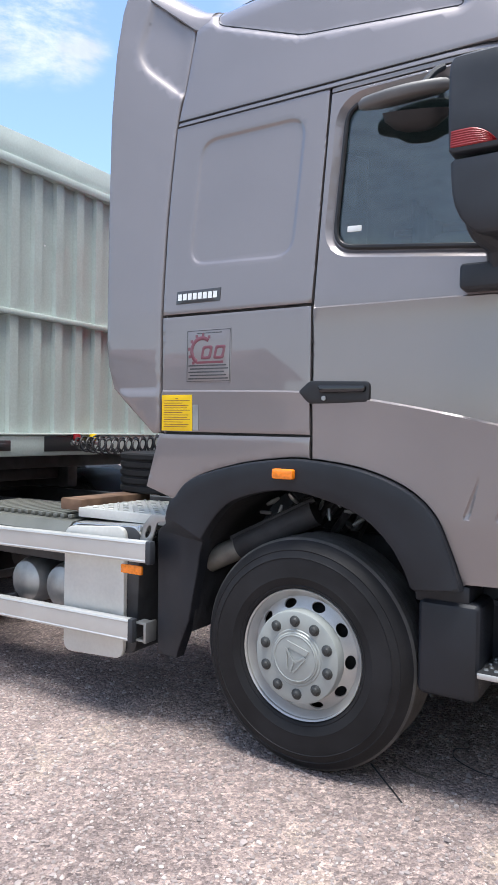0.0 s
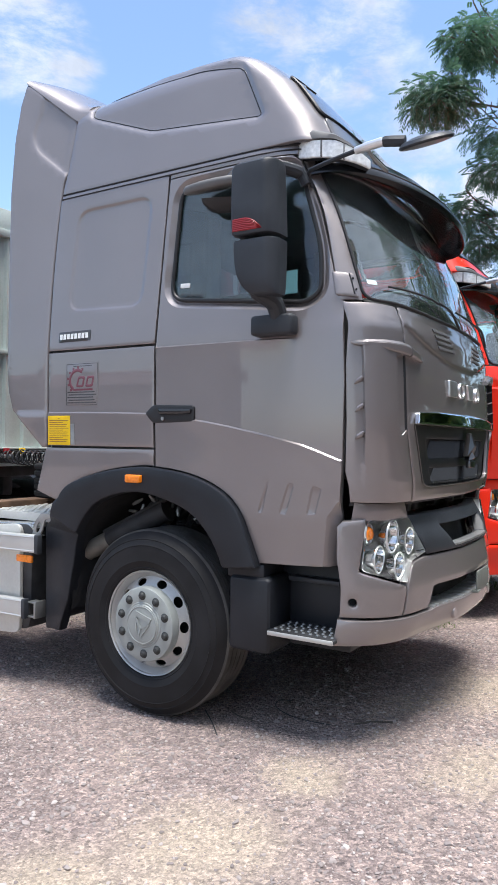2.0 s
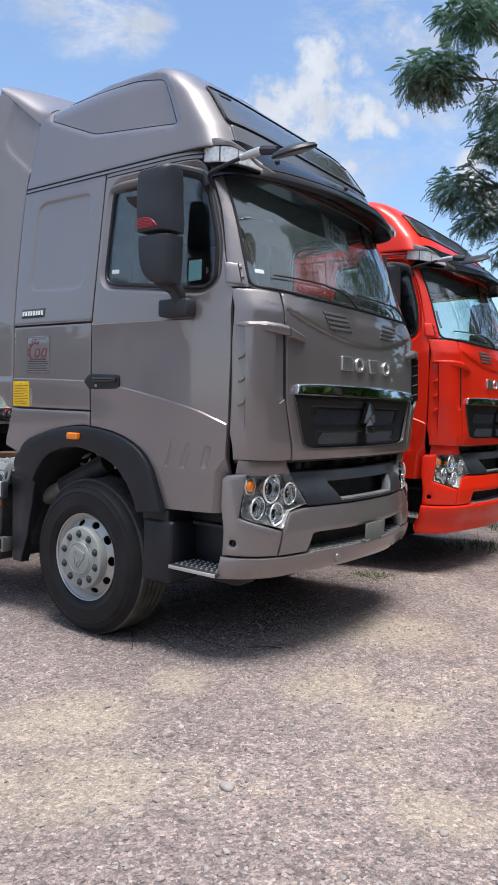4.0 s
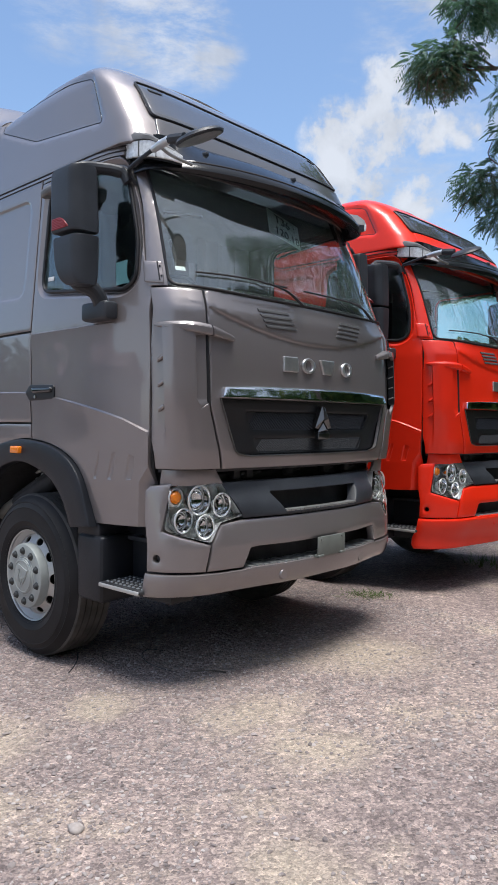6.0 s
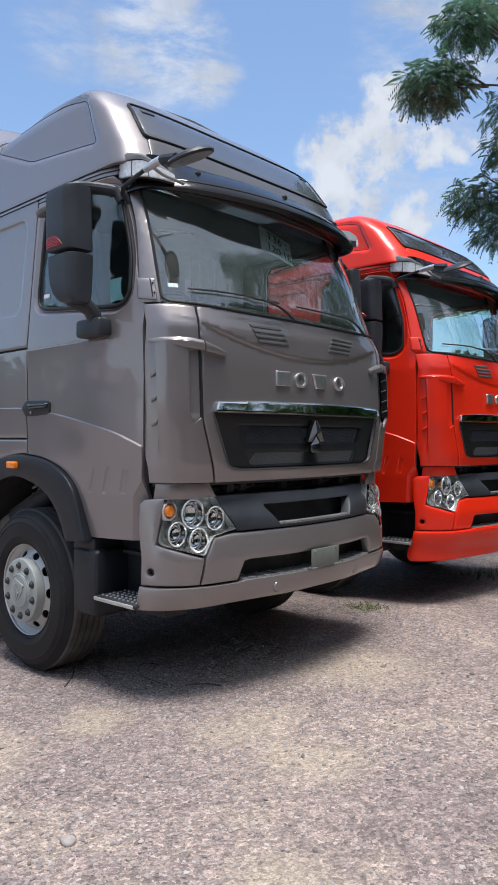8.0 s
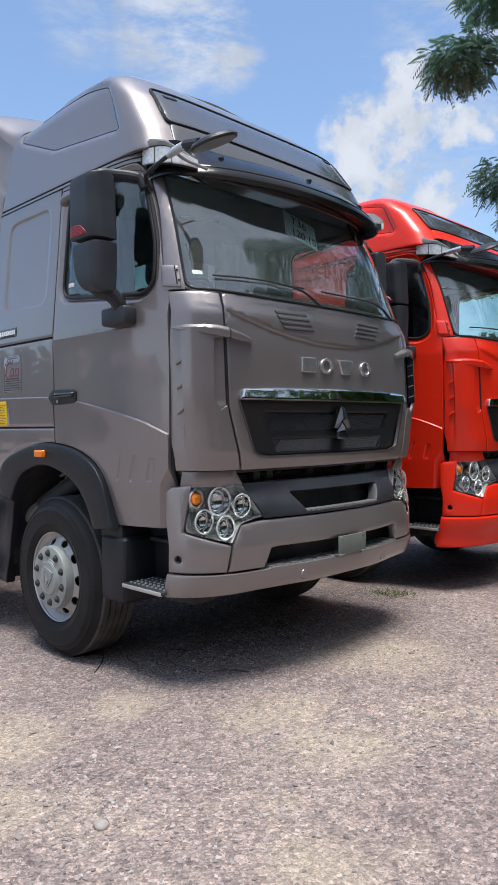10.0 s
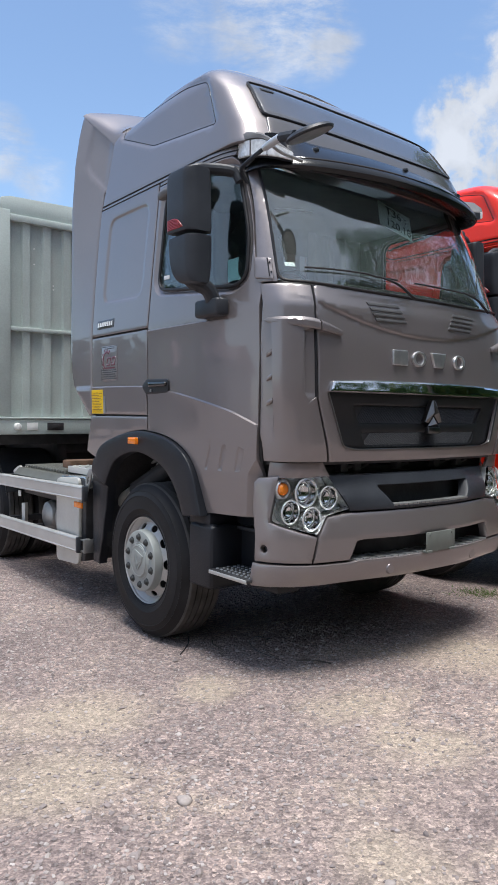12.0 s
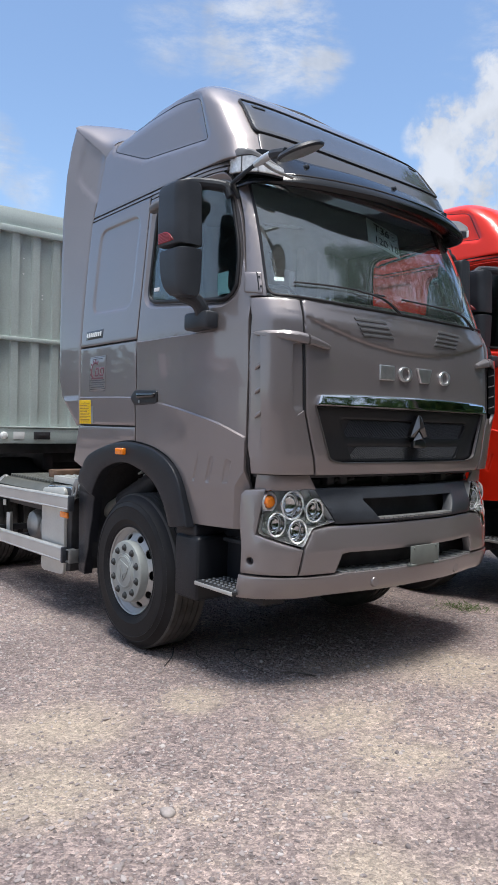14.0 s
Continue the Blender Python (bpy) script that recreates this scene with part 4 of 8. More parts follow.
def build_front(truck):
    lc = laid(shell)
    inner = [(-1.27, 1.27), (1.27, 1.27), (1.25, 2.36), (-1.25, 2.36)]
    part("front_lining", sheet(inner, laid(shell, -0.04), step=0.1, lip=0.002, thick=0.012), M_DARK, truck)
    for sg in (-1, 1):
        o = [(sg * s, z) for s, z in [(EDGE_S[2], 2.335), (1.10, 2.335), (0.951, 2.325), (0.953, 2.075), (1.026, 2.050), (1.028, 1.70), (0.998, 1.640), (0.952, 1.672), (0.853, 1.290), (1.262, 1.292), (EDGE_S[0], 1.45), (EDGE_S[1], 2.0)]]
        gill = [(1.235, 2.07), (1.235, 1.58)]

        def cheek(s, z, sg=sg):
            a = np.abs(s)
            # the cheek stands proud in front of the gill channel and dies out downwards
            t = smoothstep(1.214, 1.204, a) * smoothstep(1.33, 1.80, z) * smoothstep(2.125, 2.112, z)
            out_at = smoothstep(0.90, 1.12, a)
            t = t * (out_at + (1 - out_at) * smoothstep(1.60, 1.75, z))
            over = 2.243 + 0.13 * (a - 0.94) - z
            crease = smoothstep(0, 0.014, over) * np.exp(-np.maximum(over, 0) / 0.07) * smoothstep(1.16, 1.02, a)
            return -((0.016 if sg < 0 else 0.046) + 0.016 * smoothstep(1.02, 1.16, a) * (sg < 0)) * t + 0.005 * crease
        pc = laid(shell, 0.0, cheek)
        cp = part("corner_panel", sheet(o, pc, step=0.018, lines=[[(sg * 1.214, 1.34), (sg * 1.214, 2.12)], [(sg * 1.204, 1.34), (sg * 1.204, 2.12)], [(sg * 1.27, 2.125), (sg * 0.96, 2.125)], [(sg * 1.27, 2.112), (sg * 0.96, 2.112)], [(sg * 1.15, 2.270), (sg * 0.955, 2.245)], [(sg * 1.15, 2.256), (sg * 0.955, 2.231)]]), M_GREY, truck, "wrap-around corner panel with gill slots", sharp=40)
        for k in range(3):
            z = 1.93 - k * 0.142
            bm = bmesh.new()
            p0, p1 = at_skin(shell, sg * 1.256, z - 0.026, 0.0), at_skin(shell, sg * 1.210, z + 0.010, -0.012)
            tube(bm, [p0, p0.lerp(p1, 0.35) + Vector((0.002, sg * 0.004, 0.002)), p0.lerp(p1, 0.75), p1], [0.004, 0.012, 0.013, 0.008], 10)
            part("gill_fin", bm, M_GREY, cp)
        # horn-shaped ledge over the slot, its tip on the front panel
        for name, owner, spans in (("corner_ledge", truck, ((1.264, 0.005, 0.022), (1.235, 0.012, 0.034), (1.18, 0.019, 0.036), (1.08, 0.026, 0.033), (1.00, 0.031, 0.036), (0.933, 0.030, 0.036))),
                                   ("ledge_tip", truck, ((0.926, 0.030, 0.036), (0.86, 0.025, 0.031), (0.80, 0.019, 0.024), (0.765, 0.014, 0.018)))):
            bm = bmesh.new()
            ring = []
            for s, h, pr in spans:
                zc = np.interp(s, [0.765, 0.94, 1.1, 1.266], [2.052, 2.090, 2.108, 2.116])
                a, b = at_skin(shell, sg * s, zc, 0.02), at_skin(shell, sg * s, zc, -pr)
                top = at_skin(shell, sg * s, zc + h, -pr * 0.62)
                ring.append([at_skin(shell, sg * s, zc + h * 1.15, 0.02), top, b + Vector((0, 0, h * 0.35)), b - Vector((0, 0, h * 0.75)), at_skin(shell, sg * s, zc - h, -pr * 0.8), a - Vector((0, 0, h))])
            loft(bm, ring)
            bmesh.ops.recalc_face_normals(bm, faces=bm.faces)
            bmesh.ops.bevel(bm, geom=list(bm.edges), offset=0.003, segments=2, affect="EDGES")
            part(name, bm, M_GREY, owner)
        # tall slot beside the front panel
        slot = [(sg * 1.036, 2.075), (sg * 0.958, 2.08), (sg * 0.958, 1.664), (sg * 0.998, 1.632), (sg * 1.036, 1.695)]
        part("air_slot", sheet(slot, laid(shell, -0.006, lambda s, z: 0.10 * np.maximum(np.abs(s) - 0.955, 0) - 0.006 * smoothstep(1.70, 1.655, z)), step=0.012, lip=0.002, thick=0.012), M_GREY, truck)
        bm = bmesh.new()
        tube(bm, [at_skin(shell, sg * s, z, 0.008) for s, z in ((0.945, 2.32), (0.948, 2.08), (0.949, 1.86), (0.948, 1.665))], 0.0085, 6)
        part("slot_seal", bm, M_SEAL, truck)
        if sg > 0:
            # the wall of the cheek with its black slats
            bm = bmesh.new()
            loft(bm, [[at_skin(shell, 1.020, z, d) for z in np.linspace(1.71, 2.06, 8)] for d in (-0.044, 0.004)], closed=False, caps=False)
            bmesh.ops.solidify(bm, geom=list(bm.faces), thickness=0.003)
            vent = part("slot_wall", bm, M_GRILLE, truck, "black slatted wall inside the air slot")
            for k in range(4):
                z = 1.765 + 0.08 * k
                bm = bmesh.new()
                tube(bm, [at_skin(shell, 1.012, z, -0.040), at_skin(shell, 1.008, z - 0.014, 0.0)], 0.005, 6)
                part("vent_slat", bm, M_GREYPLASTIC, vent)
        fill = [(sg * 1.25, 1.19), (sg * 1.24, 1.286), (sg * 0.86, 1.286), (sg * 0.80, 1.20)]
        part("corner_filler", sheet(fill, laid(shell, -0.035), step=0.05, lip=0.004, thick=0.02), M_GREY, truck)
    # front panel
    grille = rounded([(-0.872, 1.702), (-0.755, 1.385), (-0.66, 1.362), (0.66, 1.362), (0.755, 1.385), (0.872, 1.702)], [0.005, 0.03, 0.05, 0.05, 0.03, 0.005], 4)
    strip = rounded([(-0.876, 1.706), (0.876, 1.706), (0.848, 1.768), (0.58, 1.780), (0, 1.785), (-0.58, 1.780), (-0.848, 1.768)], [0.004, 0.004, 0.012, 0.1, 0.2, 0.1, 0.012], 3)
    hole = grille[:]
    o = [(-0.937, 2.330), (-0.940, 2.05), (-0.937, 1.66), (-0.838, 1.288), (-0.3, 1.286), (0.3, 1.286), (0.838, 1.288), (0.937, 1.66), (0.940, 2.05), (0.937, 2.330), (0.6, 2.318), (0, 2.313), (-0.6, 2.318)]
    brow = [(s, 2.075 + 0.165 * (abs(s) / 0.94) ** 2) for s in np.linspace(-0.94, 0.94, 50)]
    bz = np.array(brow)

    def face(s, z):
        zc = np.interp(s, bz[:, 0], bz[:, 1])
        t = zc - z
        return 0.009 * smoothstep(0, 0.014, t) * np.exp(-np.maximum(t, 0) / 0.13)
    fp = part("front_panel", sheet(o, laid(shell, 0.0, face), [hole], step=0.03, lines=[brow, lowered(brow, 0.007), lowered(brow, 0.014)]), M_GREY, truck, "smooth front flap above the grille", sharp=50)
    part("chrome_strip", sheet(strip, laid(shell, 0.018, lambda s, z: -0.20 * (1.785 - z) + 16.0 * np.maximum(z - 1.772, 0) ** 2), step=0.014, lip=0.005, thick=0.025), M_CHROME, truck, "polished chrome strip")
    # grille: frame, mesh bars and slats
    part("grille_back", sheet(grille, laid(shell, -0.075), step=0.08, lip=0.002, thick=0.01), M_DARK, truck)
    inner1 = rounded([(-0.665, 1.628), (-0.60, 1.518), (0.60, 1.518), (0.665, 1.628)], 0.02, 3)
    inner2 = rounded([(-0.585, 1.462), (-0.55, 1.385), (0.55, 1.385), (0.585, 1.462)], 0.015, 3)
    gr = part("grille_frame", sheet(grille, laid(shell, -0.010, lambda s, z: 0.02 * smoothstep(1.70, 1.5, z)), [inner1, inner2], step=0.035, lip=0.008, thick=0.05), M_GRILLE, truck, "black grille surround")
    for tag, (z0, z1, a0, a1) in enumerate(((1.518, 1.628, 0.60, 0.665), (1.385, 1.462, 0.55, 0.585))):
        bm = bmesh.new()
        for k in range(-46, 47):
            s0 = k * 0.0145
            if abs(s0) < a0:
                tube(bm, [at_skin(shell, s0 - 0.035, z0, 0.035), at_skin(shell, s0 + 0.035, z1, 0.035)], 0.0032, 4, caps=False)
        part("grille_mesh", bm, M_MESH, gr, "slanted black mesh")
    bm = bmesh.new()
    edge_line = resample(grille, 0.05)
    edge_line = [p for p in np.roll(edge_line, -int(np.argmin(edge_line[:, 0] - edge_line[:, 1])), 0) if p[1] < 1.70]
    edge_line = sorted((p for p in edge_line), key=lambda p: p[0])
    tube(bm, [at_skin(shell, s, z, -0.003) for s, z in edge_line], 0.0045, 6)
    part("grille_trim", bm, M_DARKCHROME, gr, "thin dark chrome trim round the grille")
    # emblem: a plain three-sided shape on a foot
    c = at_skin(shell, 0.0, 1.56, -0.03)
    bm = bmesh.new()
    for facet in ([(-0.004, 0.112), (-0.020, 0.100), (-0.086, -0.030), (-0.050, -0.036), (-0.006, 0.012)], [(0.004, 0.112), (0.006, 0.012), (0.050, -0.036), (0.086, -0.030), (0.020, 0.100)], [(0, 0.002), (-0.046, -0.044), (-0.060, -0.060), (0.060, -0.060), (0.046, -0.044)]):
        mid = bm.verts.new((c.x + 0.026, c.y + sum(a for a, _ in facet) / 5 * 0.7, c.z + sum(b for _, b in facet) / 5))
        r0 = ring_verts(bm, [(c.x, c.y + a, c.z + b) for a, b in facet])
        r1 = ring_verts(bm, [(c.x - 0.03, c.y + a, c.z + b) for a, b in facet])
        bridge(bm, r0, r1)
        bm.faces.new(r1)
        for i in range(5):
            bm.faces.new((r0[i], r0[(i + 1) % 5], mid))
    bmesh.ops.recalc_face_normals(bm, faces=bm.faces)
    em = part("emblem", bm, M_DARKCHROME, truck, "faceted chrome emblem", sharp=10)
    bm = bmesh.new()
    box(bm, c.x - 0.02, c.x + 0.012, -0.062, 0.062, c.z - 0.105, c.z - 0.062, 0.006)
    part("emblem_foot", bm, M_DARKCHROME, em)
    # chrome lettering drawn as plain blocks
    for a, b, kind_ in ((-0.353, -0.221, "bar"), (-0.178, -0.050, "ring"), (0.005, 0.165, "wedge"), (0.262, 0.392, "ring")):
        m0, h0 = (a + b) / 2, (b - a) / 2
        if kind_ == "ring":
            out = [(m0 + h0 * math.cos(t), 1.932 + 0.050 * math.sin(t)) for t in np.linspace(0, math.tau, 32, endpoint=False)]
            holes = [[(m0 + h0 * 0.56 * math.cos(t), 1.932 + 0.036 * math.sin(t)) for t in np.linspace(0, math.tau, 24, endpoint=False)]]
        elif kind_ == "bar":
            out, holes = rounded([(a, 1.884), (b, 1.884), (b, 1.980), (a, 1.980)], 0.008, 3), []
        else:
            out, holes = rounded([(a, 1.980), (a + 0.035, 1.884), (b - 0.035, 1.884), (b, 1.980)], 0.008, 3), []
        part("badge_block", sheet(out, laid(shell, 0.014), holes, step=0.012, lip=0.005, thick=0.016), M_BADGE, truck, "plain chrome badge block")
    # air louvres under the windscreen
    for sg in (-1, 1):
        for k in range(4):
            z = 2.258 - k * 0.031
            sh = 0.02 * k
            lo = [(sg * (0.555 - sh), z), (sg * (0.285 - sh), z + 0.002), (sg * (0.272 - sh), z - 0.016), (sg * (0.542 - sh), z - 0.018)]
            part("louvre", sheet(rounded(lo, 0.004, 2), laid(shell, 0.0065, face), step=0.014, lip=0.002, thick=0.012), M_INSIDE, fp)
    # windscreen
    ws = rounded([(-1.145, 2.352), (-0.6, 2.325), (0.6, 2.325), (1.145, 2.352), (1.105, 3.14), (-1.105, 3.14)], [0.07, 0.3, 0.3, 0.07, 0.06, 0.06], 6)
    part("scuttle", sheet([(-1.13, 2.30), (1.13, 2.30), (1.145, 2.36), (0.6, 2.335), (-0.6, 2.335), (-1.145, 2.36)], laid(shell, -0.02), step=0.05, lip=0.003, thick=0.03), M_SEAL, truck)
    bm = bmesh.new()
    across = np.linspace(-1, 1, 81)
    base = 2.325 + 0.027 * np.maximum(0, (np.abs(across) - 0.5) / 0.5) ** 2
    panes = []
    for depth in (0.0, 0.006):
        rows = [ring_verts(bm, [tuple(p) for p in laid(shell, -0.006)(across * (1.145 - 0.04 * v), base + (3.14 - base) * v, np.full(81, depth))]) for v in np.linspace(0, 1, 27)]
        for a, b in zip(rows, rows[1:]):
            bridge(bm, a, b, False)
        panes.append([v for v in rows[0]] + [r[-1] for r in rows[1:]] + rows[-1][-2::-1] + [r[0] for r in rows[-2:0:-1]])
    bridge(bm, panes[0], panes[1])
    bmesh.ops.recalc_face_normals(bm, faces=bm.faces)
    glass = part("windscreen", bm, M_GLASS, truck, "large curved windscreen")
    glass.visible_shadow = False
    q = resample(ws, 0.04)
    bm = bmesh.new()
    tube(bm, [tuple(v) for v in laid(shell, 0.0)(q[:, 0], q[:, 1], np.zeros(len(q)))], 0.009, 8, closed=True)
    part("windscreen_seal", bm, M_SEAL, truck)
    for sg in (-1, 1):
        ap = [(sg * s, z) for s, z in [(1.278, 2.345), (1.15, 2.345), (1.125, 2.6), (1.112, 3.10), (1.105, 3.232), (1.180, 3.232), (1.180, 3.13), (1.200, 2.86), (1.255, 2.50)]]
        part("windscreen_pillar", sheet(ap, laid(shell), step=0.04, lip=0.006, thick=0.03), M_GREY, truck)
        hg = [(sg * s, z) for s, z in [(1.29, 2.37), (1.17, 2.355), (1.16, 2.49), (1.27, 2.50)]]
        hinge = part("hinge_cover", sheet(rounded(hg, 0.012, 3), laid(shell, 0.010), step=0.03, lip=0.008, thick=0.02), M_GREY, truck)
        bm = bmesh.new()
        tube(bm, [at_skin(shell, sg * s, z, -0.009) for s, z in ((1.190, 2.375), (1.189, 2.43), (1.186, 2.488))], 0.0045, 6)
        part("hinge_gap", bm, M_SEAL, hinge)
        for z in (2.40, 2.46):
            bm = bmesh.new()
            tube(bm, [at_skin(shell, sg * 1.176, z, -0.004), at_skin(shell, sg * 1.176, z, -0.015)], 0.006, 8)
            part("hinge_bolt", bm, M_SEAL, hinge)
    hd = [(-1.10, 3.10), (1.10, 3.10), (1.10, 3.24), (-1.10, 3.24)]
    part("windscreen_header", sheet(hd, laid(shell, 0.0), step=0.06, lip=0.004, thick=0.03), M_GREY, truck)
    # wipers
    for a, b in ((-0.98, -0.16), (-0.12, 0.72)):
        bm = bmesh.new()
        base, tip = at_skin(shell, b, 2.315, -0.035), at_skin(shell, a, 2.43 if a < -0.5 else 2.40, -0.012)
        mid = at_skin(shell, (a + b) / 2 + 0.1, 2.42, -0.030)
        tube(bm, curve([base, (base + mid) / 2 + Vector((0.01, 0, 0.02)), mid], 5), [0.010 - 0.0004 * i for i in range(11)], 6)
        tube(bm, [at_skin(shell, s, 2.43 if s < -0.5 else 2.42, -0.016) for s in np.linspace(a, (a + b) / 2 + 0.28, 12)], 0.006, 6)
        part("wiper", bm, M_SEAL, truck, "black wiper arm and blade")


def build_visor(truck):
    plan = curve([(0.88, -1.085), (1.04, -1.07), (1.15, -1.0), (1.255, -0.85), (1.345, -0.6), (1.405, -0.3), (1.42, 0.0), (1.405, 0.3), (1.345, 0.6), (1.255, 0.85), (1.15, 1.0), (1.04, 1.07), (0.88, 1.085)], 5)
    pts = [Vector((x, y, 0)) for x, y in plan]
    rings = []
    for i, p in enumerate(pts):
        t = (pts[min(i + 1, len(pts) - 1)] - pts[max(i - 1, 0)]).normalized()
        n = Vector((t.y, -t.x, 0))
        a = min(1.0, abs(p.y) / 1.085)
        depth = 0.30 - 0.22 * a**5
        dz = 0.03 * a**6
        sec = [(depth, 3.30), (0.14, 3.215), (0.045, 3.125), (0.006, 3.082), (0.0, 3.062), (0.012, 3.034 + dz), (0.026, 3.034 + dz), (0.05, 3.075), (min(depth, 0.22), 3.12)]
        rings.append([p - n * d + Vector((0, 0, z)) for d, z in sec])
    bm = bmesh.new()
    loft(bm, rings)
    bmesh.ops.recalc_face_normals(bm, faces=bm.faces)
    visor = part("sun_visor", bm, M_VISOR, truck, "smoked black sun visor over the windscreen")
    bm = bmesh.new()
    tube(bm, [r[2] + Vector((0.004, 0, -0.004)) for r in rings[8:-8]], 0.006, 6)
    part("visor_rib", bm, M_GLOSS, visor)
    for y in (-0.72, 0.0, 0.72):
        bm = bmesh.new()
        k = min(rings, key=lambda r: abs(r[1].y - y))
        lathe(bm, [(0.001, 0.016), (0.014, 0.012), (0.018, 0.0), (0.018, -0.02)], 14, "x", k[1] + Vector((0.0, 0, 0.0)))
        part("visor_bolt", bm, M_BLACK, visor)
    for sg in (-1, 1):
        path = curve([(0.865, 1.075), (0.98, 1.088), (1.08, 1.075), (1.16, 1.02), (1.215, 0.95)], 4)
        top_z = np.interp(np.linspace(0, 1, len(path)), [0, 0.5, 1], [3.252, 3.215, 3.125])
        bot_z = np.interp(np.linspace(0, 1, len(path)), [0, 0.5, 1], [3.155, 3.115, 3.075])
        for name, out0, out1, mtl in (("roof_marker", 0.022, 0.006, M_CLEARLAMP), ("marker_back", 0.004, -0.03, M_BLACK)):
            bm = bmesh.new()
            rr = []
            for i, (x, y) in enumerate(path):
                t = Vector((path[min(i + 1, len(path) - 1)][0] - path[max(i - 1, 0)][0], path[min(i + 1, len(path) - 1)][1] - path[max(i - 1, 0)][1])).normalized()
                n = Vector((-t.y, t.x)) * 1.0
                rr.append([(x + n.x * o, sg * (y + n.y * o), z) for o, z in ((out0, bot_z[i] + 0.004), (out0, top_z[i] - 0.004), (out1, top_z[i]), (out1, bot_z[i]))])
            loft(bm, rr)
            bmesh.ops.recalc_face_normals(bm, faces=bm.faces)
            if name == "roof_marker":
                bmesh.ops.bevel(bm, geom=list(bm.edges), offset=0.003, segments=2, affect="EDGES")
                lens = part(name, bm, mtl, truck, "clear corner marker lamp under the roof")
                lens.visible_shadow = False
                for k in (5, 10):
                    bm = bmesh.new()
                    x, y = path[k]
                    box(bm, x - 0.004, x + 0.004, min(sg * (y + 0.004), sg * (y + 0.027)), max(sg * (y + 0.004), sg * (y + 0.027)), bot_z[k] + 0.004, top_z[k] - 0.004, 0.001, None, 1)
                    part("lens_divider", bm, M_GREYPLASTIC, lens)
            else:
                part(name, bm, mtl, lens)
        bm = bmesh.new()
        rr = []
        for i, (x, y) in enumerate(path):
            k = i / (len(path) - 1)
            h = 0.058 * (1 - k) + 0.012
            rr.append([(x + 0.006, sg * (y + 0.026), top_z[i] + 0.002), (x + 0.004, sg * (y + 0.024), top_z[i] + h * 0.6), (x - 0.01, sg * (y + 0.004), top_z[i] + h), (x - 0.07, sg * (y - 0.07), top_z[i] + h * 0.8), (x - 0.05, sg * (y - 0.06), top_z[i] + 0.002)])
        loft(bm, rr)
        bmesh.ops.recalc_face_normals(bm, faces=bm.faces)
        cov = part("lamp_cover", bm, M_GREYPLASTIC, truck, "grey cover above the corner lamp", sharp=50)
        bm = bmesh.new()
        c = Vector((0.90, sg * 1.105, 3.285))
        lathe(bm, [(0.001, 0.006), (0.010, 0.006), (0.014, 0.0), (0.014, -0.015)] if sg > 0 else [(0.001, -0.006), (0.010, -0.006), (0.014, 0.0), (0.014, 0.015)], 14, "y", c)
        part("cover_bolt", bm, M_SEAL, cov)


